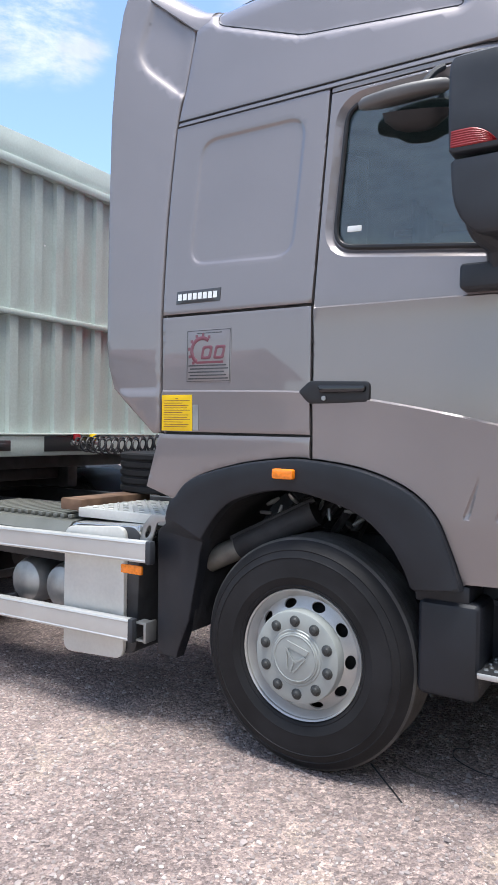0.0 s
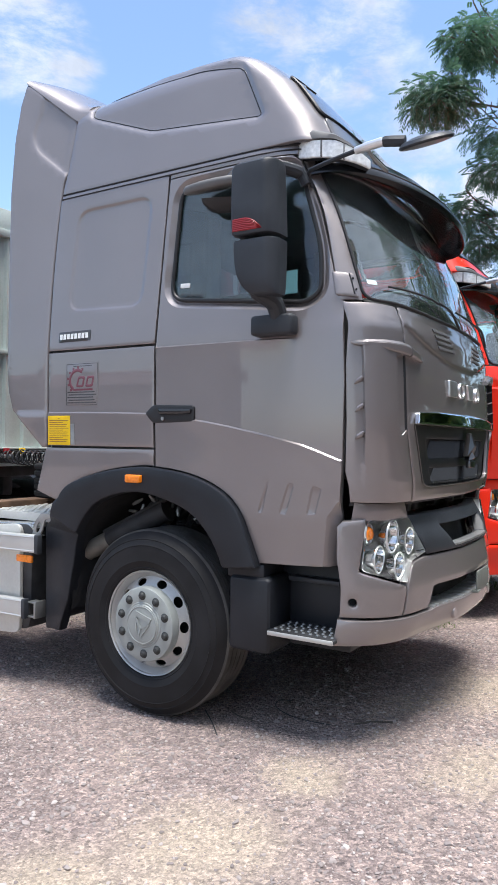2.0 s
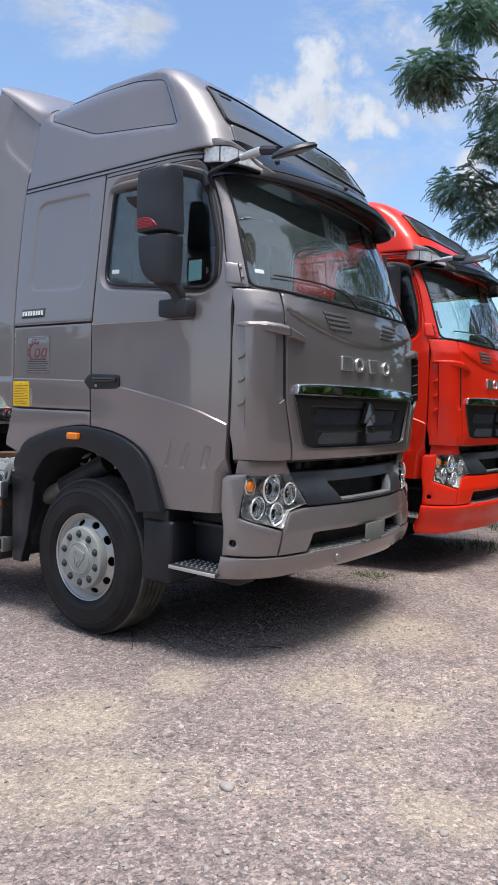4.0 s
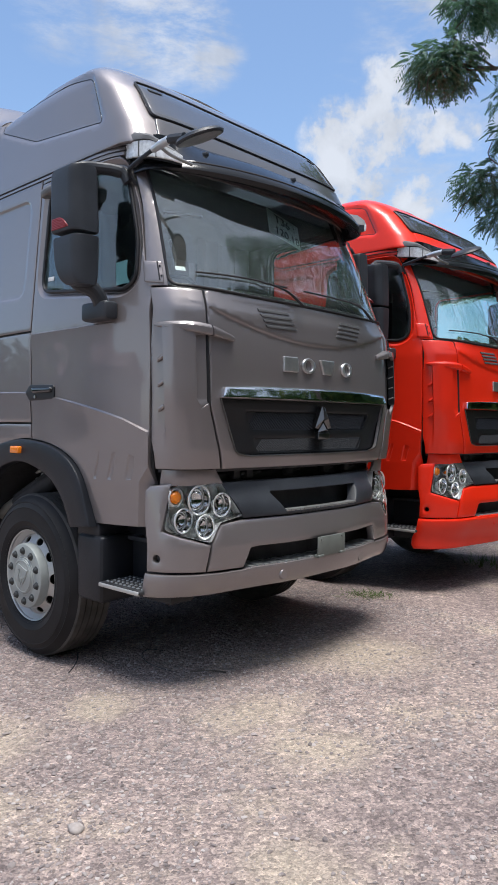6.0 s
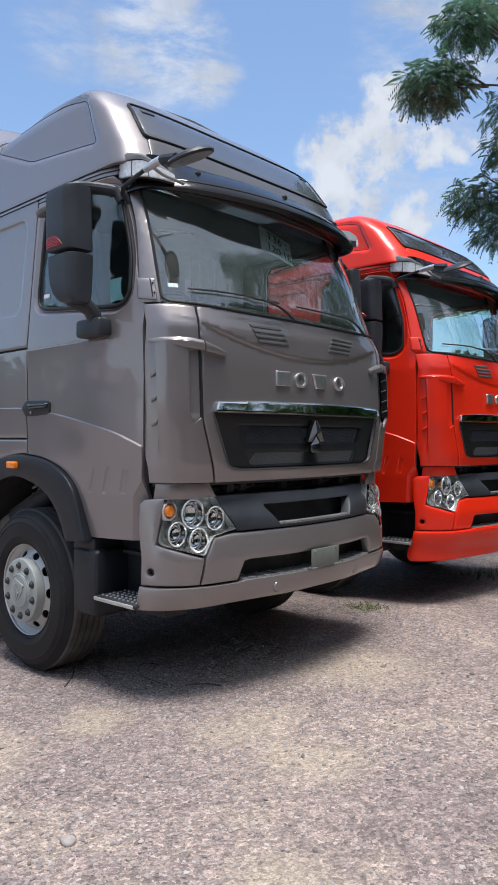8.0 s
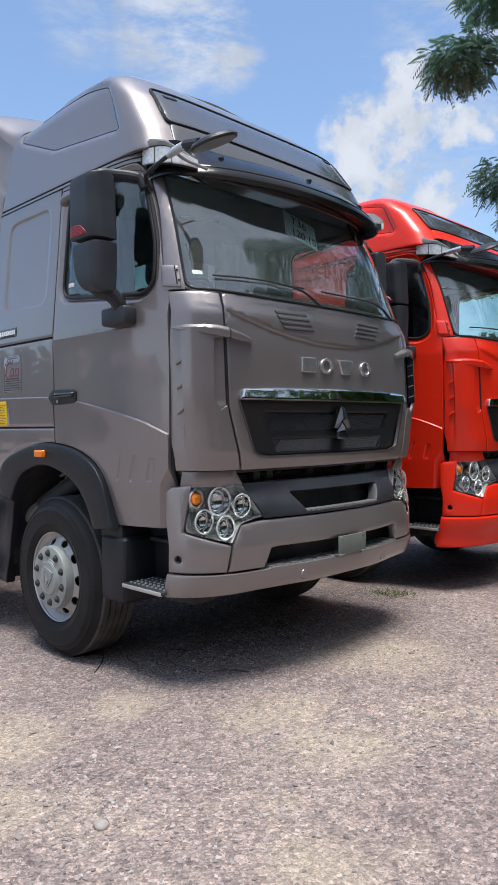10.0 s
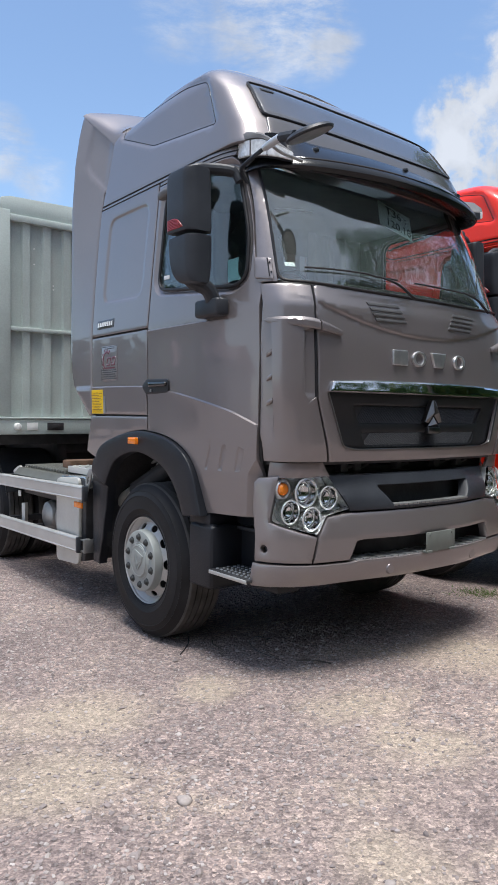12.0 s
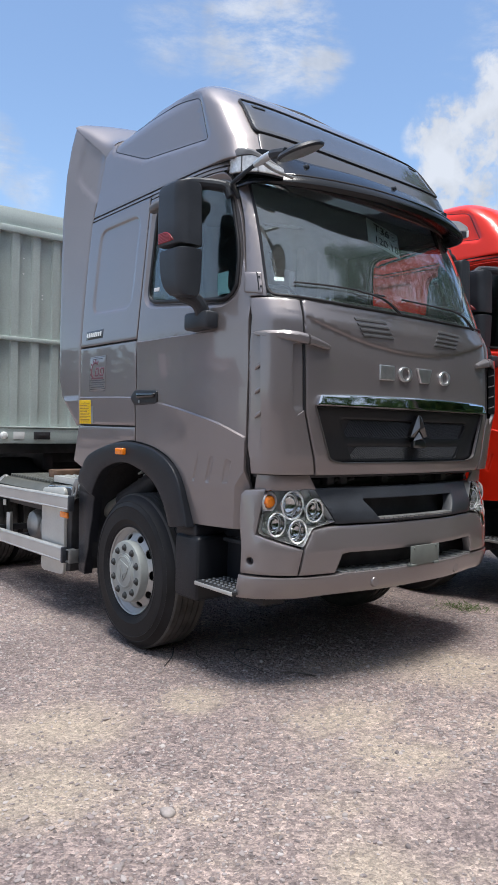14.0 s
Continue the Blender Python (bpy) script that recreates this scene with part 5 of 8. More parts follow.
def build_bumper(truck):
    lb = laid(bumper_skin)
    bm = bmesh.new()
    ring = []
    for z in (0.60, 0.9, 1.19):
        ring.append([tuple(laid(bumper_skin, -0.14)(np.array([s]), np.array([z]), np.zeros(1))[0]) for s in np.linspace(-1.30, 1.30, 50)])
    loft(bm, ring, closed=False, caps=False)
    part("bumper_core", bm, M_DARK, truck)
    mid = [(-0.972, 0.700), (-0.72, 0.700), (-0.668, 0.812), (-0.62, 0.818), (0.62, 0.818), (0.668, 0.812), (0.72, 0.700), (0.972, 0.700), (0.938, 0.858), (0.866, 0.964), (0.70, 0.983), (0.3, 0.985), (-0.3, 0.985), (-0.70, 0.983), (-0.866, 0.964), (-0.938, 0.858)]
    bumper = part("bumper", sheet(mid, laid(bumper_skin, 0.0), step=0.035, lip=0.012, thick=0.06), M_GREY, truck, "body-coloured steel bumper bar")
    lip = [(-1.352, 0.69), (-1.352, 0.60), (-1.33, 0.548), (-1.1, 0.556), (-0.6, 0.566), (0, 0.570), (0.6, 0.566), (1.1, 0.556), (1.33, 0.548), (1.352, 0.60), (1.352, 0.69), (0.72, 0.69), (0.66, 0.70), (0, 0.704), (-0.66, 0.70), (-0.72, 0.69)]
    part("bumper_lip", sheet(lip, laid(bumper_skin, 0.012), step=0.035, lip=0.015, thick=0.09), M_GREY, truck, "lower bumper lip")
    for sg in (-1, 1):
        co = [(sg * s, z) for s, z in [(1.345, 0.700), (1.335, 1.0), (1.305, 1.165), (1.27, 1.192), (1.138, 1.206), (1.228, 0.935), (0.948, 0.852), (0.982, 0.700)]]
        hole = [(sg * 1.276 + 0.021 * math.cos(a), 0.778 + 0.021 * math.sin(a)) for a in np.linspace(0, math.tau, 20, endpoint=False)]
        part("bumper_corner", sheet(co, lb, [hole], step=0.03, lip=0.012, thick=0.05), M_GREY, truck)
        bm = bmesh.new()
        c = at_skin(bumper_skin, sg * 0.42, 0.628, -0.012)
        lathe(bm, [(0.0, 0.006), (0.030, 0.006), (0.034, 0.0), (0.036, -0.01)], 24, "x", c)
        part("tow_cap", bm, M_GREY, bumper)
        # headlamp
        hl = [(sg * s, z) for s, z in [(1.134, 1.197), (0.826, 1.202), (0.706, 1.005), (0.872, 0.974), (0.948, 0.866), (1.218, 0.942)]]
        hlr = rounded(hl, [0.03, 0.015, 0.01, 0.02, 0.015, 0.03], 4)
        lamp = part("headlamp", sheet(hlr, laid(bumper_skin, 0.004), step=0.05, lip=0.008, thick=0.008), M_LENS, truck, "clear lens headlamp with four round lamps")
        lamp.visible_shadow = False
        part("lamp_housing", sheet(hlr, laid(bumper_skin, -0.10), step=0.06, lip=0.003, thick=0.02), M_LAMPDARK, lamp, "grey lamp housing")
        bm = bmesh.new()
        q = resample(hlr, 0.03)
        a = laid(bumper_skin, -0.004)(q[:, 0], q[:, 1], np.zeros(len(q)))
        b = laid(bumper_skin, -0.10)(q[:, 0], q[:, 1], np.zeros(len(q)))
        loft(bm, [[tuple(v) for v in a], [tuple(v) for v in b]], caps=False)
        part("lamp_bezel", bm, M_SILVER, lamp)
        for s, z, r in ((1.000, 1.108, 0.086), (0.842, 1.075, 0.070), (1.128, 0.995, 0.070), (0.985, 0.957, 0.070)):
            c = at_skin(bumper_skin, sg * s, z, 0.065)
            bm = bmesh.new()
            lathe(bm, [(r, 0.045), (r * 0.98, 0.05), (r * 0.86, 0.045), (r * 0.80, 0.02), (r * 0.62, -0.01), (r * 0.25, -0.022), (0.001, -0.022)], 32, "x", c)
            reflector = part("reflector", bm, M_CHROME, lamp, "round chrome reflector")
            for k, w_ in ((0.97, 0.10), (0.66, 0.06)):
                bm = bmesh.new()
                tube(bm, [c + Vector((0.046 if k > 0.9 else 0.012, r * k * math.cos(a), r * k * math.sin(a))) for a in np.linspace(0, math.tau, 28, endpoint=False)], r * w_ * 0.7, 8, closed=True)
                part("lamp_ring", bm, M_SILVER, reflector, "bright lamp ring")
            bm = bmesh.new()
            lathe(bm, [(r * 0.50, -0.005), (r * 0.52, 0.008), (r * 0.42, 0.026), (r * 0.2, 0.036), (0.001, 0.038)], 24, "x", c)
            part("projector", bm, M_LENS, lamp)
        c = at_skin(bumper_skin, sg * 1.138, 1.125, 0.055)
        bm = bmesh.new()
        lathe(bm, [(0.036, 0.0), (0.036, 0.022), (0.026, 0.034), (0.001, 0.038)], 20, "x", c)
        bulb = part("indicator", bm, M_AMBER, lamp, "amber indicator bulb")
        bm = bmesh.new()
        lathe(bm, [(0.040, -0.01), (0.044, 0.020), (0.050, 0.024), (0.056, 0.018), (0.058, -0.02)], 24, "x", c)
        part("indicator_ring", bm, M_SILVER, bulb, "pale ring round the bulb")
    bar = [(-0.812, 1.205), (-0.70, 0.992), (0.70, 0.992), (0.812, 1.205)]
    op = rounded([(-0.47, 1.135), (-0.375, 1.02), (0.375, 1.02), (0.47, 1.135)], 0.02, 4)
    blk = part("lower_grille", sheet(bar, laid(bumper_skin, 0.010, lambda s, z: 0.05 * smoothstep(1.05, 1.2, z)), [op], step=0.035, lip=0.012, thick=0.07), M_BLACK, truck, "black plastic bar between the headlamps")
    bm = bmesh.new()
    for s in np.linspace(-0.36, 0.36, 19):
        c = at_skin(bumper_skin, s, 1.018, -0.004)
        box(bm, c.x - 0.05, c.x + 0.008, c.y - 0.019, c.y + 0.019, 1.010, 1.024, 0.003)
    part("tread_strip", bm, M_STEEL, blk, "bright serrated tread strip")["kind"] = "stuff"
    # foot tread inside the slot
    bm = bmesh.new()
    for i, s in enumerate(np.linspace(-0.66, 0.66, 25)):
        c = at_skin(bumper_skin, s, 0.705, 0.03)
        box(bm, c.x - 0.10, c.x + 0.028, c.y - 0.024, c.y + 0.024, 0.690, 0.706 + 0.004 * (i % 2), 0.003)
    part("bumper_tread", bm, M_STEEL, bumper, "dusty metal foot tread")["kind"] = "stuff"
    # gap under the flap: rail and fittings
    bm = bmesh.new()
    box(bm, 1.20, 1.30, -0.9, 0.9, 1.20, 1.25, 0.01)
    for y in (-0.62, -0.5, -0.1, 0.3, 0.55):
        box(bm, 1.30, 1.36, y - 0.03, y + 0.03, 1.215, 1.27, 0.008)
        tube(bm, [(1.33, y + 0.05, 1.24), (1.33, y + 0.12, 1.255)], 0.012, 8)
    part("front_crossmember", bm, M_CHASSIS, truck)


def build_mirrors(truck, sg):
    def shellbox(bm, x0, x1, y0, y1, levels, lean=0.0):
        """A moulded mirror head: rings of (height, length share, width share), the front edge staying in line."""
        rings = []
        za, zb = levels[0][0], levels[-1][0]
        cy = (y0 + y1) / 2
        for z, kx, ky in levels:
            front = x1 - lean * (z - za) / (zb - za)
            hx, hy = (x1 - x0) / 2 * kx, (y1 - y0) / 2 * ky
            cx = front - hx
            q = rounded([(cx - hx, cy - hy), (cx + hx * 0.70, cy - hy), (cx + hx, cy - hy * 0.45), (cx + hx, cy + hy * 0.8), (cx + hx * 0.8, cy + hy), (cx - hx, cy + hy)], [0.016, 0.05, 0.04, 0.02, 0.02, 0.012], 5)
            rings.append([(x, -sg * y, z) for x, y in q])
        loft(bm, rings)
        bmesh.ops.recalc_face_normals(bm, faces=bm.faces)
    mir = new("door_mirror")
    mir.parent = truck
    mir["label"] = "black two-part door mirror on a curved arm"
    bm = bmesh.new()
    shellbox(bm, 0.690, 0.938, -1.505, -1.325, [(2.648, 0.90, 0.90), (2.651, 0.96, 0.955), (2.660, 1.0, 1.0), (2.80, 0.99, 1.0), (2.95, 0.965, 0.99), (2.99, 0.95, 0.97), (3.012, 0.90, 0.92), (3.022, 0.80, 0.82), (3.025, 0.66, 0.7)], 0.016)
    up = part("mirror_head", bm, M_BLACK, mir)
    bm = bmesh.new()
    shellbox(bm, 0.698, 0.936, -1.498, -1.325, [(2.345, 0.52, 0.62), (2.352, 0.62, 0.72), (2.372, 0.735, 0.82), (2.405, 0.845, 0.90), (2.45, 0.93, 0.95), (2.50, 0.975, 0.98), (2.58, 1.0, 1.0), (2.614, 1.0, 1.0), (2.623, 0.97, 0.97), (2.626, 0.90, 0.9)])
    lo = part("mirror_lower_head", bm, M_BLACK, mir)
    for z0, z1, o, gx in ((2.68, 2.97, up, 0.6892), (2.50, 2.60, lo, 0.6972)):
        bm = bmesh.new()
        box(bm, gx, gx + 0.012, min(sg * 1.345, sg * 1.465), max(sg * 1.345, sg * 1.465), z0, z1, 0.0004)
        part("mirror_glass", bm, M_CHROME, o)
    bm = bmesh.new()
    q = curve([(0.692, 1.482), (0.695, 1.498), (0.708, 1.5062), (0.76, 1.5082), (0.82, 1.5082), (0.872, 1.5062)], 5)
    crown = [2.734 - 0.062 * max(0.0, (x - 0.76) / 0.112) ** 2.2 for x, _ in q]
    rows = [[(x, sg * (y - 0.010), 2.663) for x, y in q]]
    for k in range(15):
        rows.append([(x, sg * (y + 0.002 * (k % 2)), 2.667 + (z - 2.671) * k / 14) for (x, y), z in zip(q, crown)])
    loft(bm, rows + [[(x, sg * (y - 0.010), z + 0.002) for (x, y), z in zip(q, crown)]], closed=False, caps=False)
    part("reflector", bm, M_REDLENS, up, "red ribbed reflector")
    bm = bmesh.new()
    tube(bm, curve([(0.77, sg * 1.43, 2.40), (0.79, sg * 1.38, 2.365), (0.83, sg * 1.31, 2.34), (0.84, sg * 1.27, 2.29), (0.83, sg * 1.25, 2.24)], 5), [0.030 + 0.002 * i for i in range(11)] + [0.048] * 10, 12)
    part("mirror_arm", bm, M_BLACK, mir)
    bm = bmesh.new()
    box(bm, 0.685, 0.935, min(sg * 1.20, sg * 1.30), max(sg * 1.20, sg * 1.30), 2.165, 2.275, 0.022, seg=3)
    part("mirror_foot", bm, M_BLACK, mir)
    bm = bmesh.new()
    tube(bm, curve([(0.80, sg * 1.43, 3.0), (0.80, sg * 1.38, 3.045), (0.82, sg * 1.27, 3.065), (0.90, sg * 1.16, 3.05), (0.93, sg * 1.13, 2.99)], 5), [0.030] * 6 + [0.036] * 10 + [0.028] * 5, 12)
    part("mirror_top_arm", bm, M_BLACK, mir)
    if sg > 0:
        return
    # wide-angle kerb mirror: dome above the window
    km = new("kerb_mirror")
    km.parent = truck
    km["label"] = "kerb mirror bowl above the door window"
    bm = bmesh.new()
    lathe(bm, [(0.001, 0.070), (0.12, 0.062), (0.172, 0.046), (0.186, 0.016), (0.186, -0.040), (0.172, -0.056), (0.001, -0.060)], 32, "z", (0, 0, 0))
    bmesh.ops.transform(bm, matrix=pose(0.415, sg * 1.248, 3.045, sg * -14, -3, 5) @ Matrix.Diagonal((1.09, 0.46, 0.44, 1)), verts=bm.verts)
    part("mirror_bowl", bm, M_GREYPLASTIC, km, sharp=70)
    # black bowl, enlarged to stand in for the mirror's dark reflection in the window
    bm = bmesh.new()
    lathe(bm, [(0.135, -0.064), (0.125, -0.09), (0.08, -0.12), (0.04, -0.13), (0.001, -0.132)], 28, "z", (0, 0, 0))
    bmesh.ops.transform(bm, matrix=pose(0.47, sg * 1.236, 3.052, sg * -16, 5, 5) @ Matrix.Diagonal((1.12, 0.46, 1.25, 1)), verts=bm.verts)
    part("underside_reflection", bm, M_SEAL, km)
    bm = bmesh.new()
    tube(bm, curve([(0.50, sg * 1.24, 3.07), (0.53, sg * 1.20, 3.13), (0.56, sg * 1.16, 3.165)], 4), 0.016, 8)
    part("mirror_stay", bm, M_BLACK, km)
    fm = new("front_mirror")
    fm.parent = truck
    fm["label"] = "round front view mirror on a thin stay"
    bm = bmesh.new()
    lathe(bm, [(0.001, 0.030), (0.07, 0.026), (0.12, 0.012), (0.135, -0.004), (0.13, -0.014), (0.001, -0.016)], 32, "z", (0, 0, 0))
    bmesh.ops.transform(bm, matrix=pose(1.600, -1.175, 3.070, 21, -5, 0), verts=bm.verts)
    disc = part("mirror_disc", bm, M_BLACK, fm)
    # dull steel instead of chrome, so its image in the windscreen stays faint
    bm = bmesh.new()
    lathe(bm, [(0.122, -0.0165), (0.08, -0.0215), (0.04, -0.0235), (0.001, -0.024)], 28, "z", (0, 0, 0))
    bmesh.ops.transform(bm, matrix=pose(1.600, -1.175, 3.070, 21, -5, 0), verts=bm.verts)
    part("mirror_glass", bm, M_STEEL, disc, "dull convex mirror glass")
    bm = bmesh.new()
    tube(bm, curve([(0.945, -1.08, 2.985), (0.945, -1.13, 3.05), (1.02, -1.16, 3.065), (1.26, -1.195, 3.09), (1.38, -1.205, 3.098), (1.50, -1.19, 3.085)], 5), [0.012] * 16 + [0.018] * 5 + [0.028] * 5, 8)
    part("mirror_stay", bm, M_BLACK, fm)
    bm = bmesh.new()
    tube(bm, curve([(1.30, -1.20, 3.092), (1.31, -1.12, 3.06), (1.33, -0.98, 3.04)], 4), 0.010, 8)
    part("mirror_brace", bm, M_STEEL, fm)
    bm = bmesh.new()
    tube(bm, [(1.24, -1.192, 3.088), (1.31, -1.20, 3.094), (1.38, -1.205, 3.098), (1.43, -1.202, 3.094)], [0.019, 0.023, 0.023, 0.020], 12)
    part("stay_joint", bm, M_SILVER, fm, "silver clamp on the mirror stay")


def build_wheel(parent, x, y, z, sg, front=True):
    """A wheel with its outer face towards sg * y."""
    w = new("wheel")
    w.parent = parent
    w.matrix_basis = pose(x, y, z, 0, 0, 0 if sg < 0 else 180)
    w["label"] = "silver ten-stud disc wheel with a black tyre"
    bm = bmesh.new()
    out = [(0.310, 0.0), (0.322, -0.020), (0.332, -0.026), (0.336, -0.024), (0.345, -0.030), (0.37, -0.036), (0.374, -0.0385), (0.380, -0.037), (0.42, -0.039), (0.465, -0.035), (0.468, -0.038), (0.474, -0.033), (0.500, -0.024), (0.504, -0.026), (0.510, -0.019), (0.530, 0.0), (0.547, 0.018)]
    tread = []
    for k in range(5):
        a, b = 0.030 + k * 0.048, 0.030 + (k + 1) * 0.048 - 0.010
        tread += [(0.558, a), (0.560, b), (0.546, b + 0.001), (0.546, b + 0.009)]
    inn = [(0.548, 0.268), (0.53, 0.29), (0.47, 0.318), (0.40, 0.322), (0.33, 0.30), (0.30, 0.28)]
    lathe(bm, out, 96, "y")
    tyre = part("tyre", bm, M_TYRE, w, "black radial tyre with ribbed tread", sharp=25)
    bm = bmesh.new()
    lathe(bm, out[-1:] + tread[:-2] + inn, 96, "y")
    part("tread", bm, M_TREAD, tyre, "dusty ribbed tread", sharp=25)
    bm = bmesh.new()
    n = 100
    hole_r = 0.247
    if front:
        prof = [(0.300, 0.10), (0.302, 0.02), (0.306, -0.012), (0.314, -0.018), (0.316, -0.010), (0.309, -0.004), (0.298, 0.004), (0.286, 0.020), (0.275, 0.030)]
    else:
        prof = [(0.300, 0.16), (0.302, 0.02), (0.306, -0.012), (0.314, -0.018), (0.316, -0.010), (0.305, 0.0), (0.292, 0.03), (0.285, 0.10), (0.275, 0.135)]
    lathe(bm, prof, n, "y")
    rim = part("rim", bm, M_RIM, w, "silver steel rim")
    # ten sectors of the cone, each with an oval hand hole
    if front:
        cone = [(0.276, 0.032), (0.262, 0.026), (0.240, 0.012), (0.222, 0.0), (0.209, -0.006)]
        flat = [(0.222, 0.004), (0.2205, -0.052), (0.217, -0.060), (0.210, -0.063), (0.135, -0.063), (0.131, -0.067), (0.001, -0.067)]
    else:
        cone = [(0.276, 0.135), (0.262, 0.15), (0.236, 0.158), (0.214, 0.163), (0.205, 0.165)]
        flat = [(0.205, 0.165), (0.16, 0.165), (0.13, 0.16), (0.125, 0.06), (0.11, 0.03), (0.001, 0.025)]
    cr, ch = np.array(cone)[:, 0], np.array(cone)[:, 1]
    arc_len = np.r_[0, np.cumsum(np.hypot(np.diff(cr), np.diff(ch)))]
    bm = bmesh.new()
    hole = [(0.034 * math.cos(a), arc_len[-1] * 0.44 + 0.026 * math.sin(a)) for a in np.linspace(0, math.tau, 18, endpoint=False)]
    half = math.pi / 10 * 0.24
    for k in range(10):
        def cone_place(u, v, depth, k=k):
            r, h = np.interp(v, arc_len, cr), np.interp(v, arc_len, ch)
            th = u / 0.24 + k * math.tau / 10
            return np.c_[(r - 0.5 * depth) * np.cos(th), h + 0.8 * depth, (r - 0.5 * depth) * np.sin(th)]
        sheet([(-half, 0), (half, 0), (half, arc_len[-1]), (-half, arc_len[-1])], cone_place, [hole], step=0.016, lip=0.0003, thick=0.010, flip=True, bm=bm)
    bmesh.ops.remove_doubles(bm, verts=bm.verts, dist=0.0004)
    part("wheel_disc", bm, M_RIM, w, "disc with oval hand holes")
    bm = bmesh.new()
    lathe(bm, flat, 60, "y")
    part("hub_face", bm, M_HUB if front else M_RIM, w, "flat pale hub face")
    bm = bmesh.new()
    lathe(bm, [(0.27, 0.20), (0.27, 0.10), (0.001, 0.10)], 32, "y")
    part("brake_drum", bm, M_DARK, w)
    y0 = -0.061 if front else 0.16
    nut0 = None
    for k in range(10):
        a = (k + 0.5) * math.tau / 10 + 0.05
        if nut0 is None:
            bm = bmesh.new()
            lathe(bm, [(0.027, 0.0), (0.027, -0.003), (0.019, -0.009), (0.018, -0.015), (0.013, -0.020), (0.001, -0.022)], 14, "y")
            nut0 = part("wheel_nut", bm, M_NUT, w, "dark grey nut cap")
            o = nut0
        else:
            o = new("wheel_nut", nut0.data)
            o.parent = w
        o.matrix_basis = pose(0.172 * math.cos(a), y0, 0.172 * math.sin(a))
    if front:
        bm = bmesh.new()
        lathe(bm, [(0.125, -0.063), (0.118, -0.073), (0.09, -0.077), (0.001, -0.079)], 40, "y")
        part("hub_cap", bm, M_HUB, w, "pale hub cap with a raised emblem")
        turn = Matrix.Rotation(-0.30, 2)
        for bar in ([(-0.060, 0.066), (0.060, 0.066), (0.052, 0.038), (-0.052, 0.038)], [(-0.056, 0.028), (-0.046, 0.032), (-0.004, -0.012), (-0.010, -0.020)], [(0.056, 0.028), (0.046, 0.032), (0.004, -0.012), (0.010, -0.020)], [(-0.006, -0.010), (0.006, -0.010), (0.006, -0.068), (-0.006, -0.068)], [(-0.058, 0.026), (-0.050, 0.026), (-0.012, -0.062), (-0.020, -0.066)], [(0.058, 0.026), (0.050, 0.026), (0.012, -0.062), (0.020, -0.066)]):
            bm = bmesh.new()
            prism(bm, [tuple(turn @ Vector(p)) for p in bar], -0.084, -0.076, "y")
            part("emblem_bar", bm, M_HUB, w)
        bm = bmesh.new()
        tube(bm, [(0.108 * math.cos(a), -0.074, 0.108 * math.sin(a)) for a in np.linspace(0, math.tau, 36, endpoint=False)], 0.004, 6, closed=True)
        part("emblem_ring", bm, M_HUB, w)
    return w


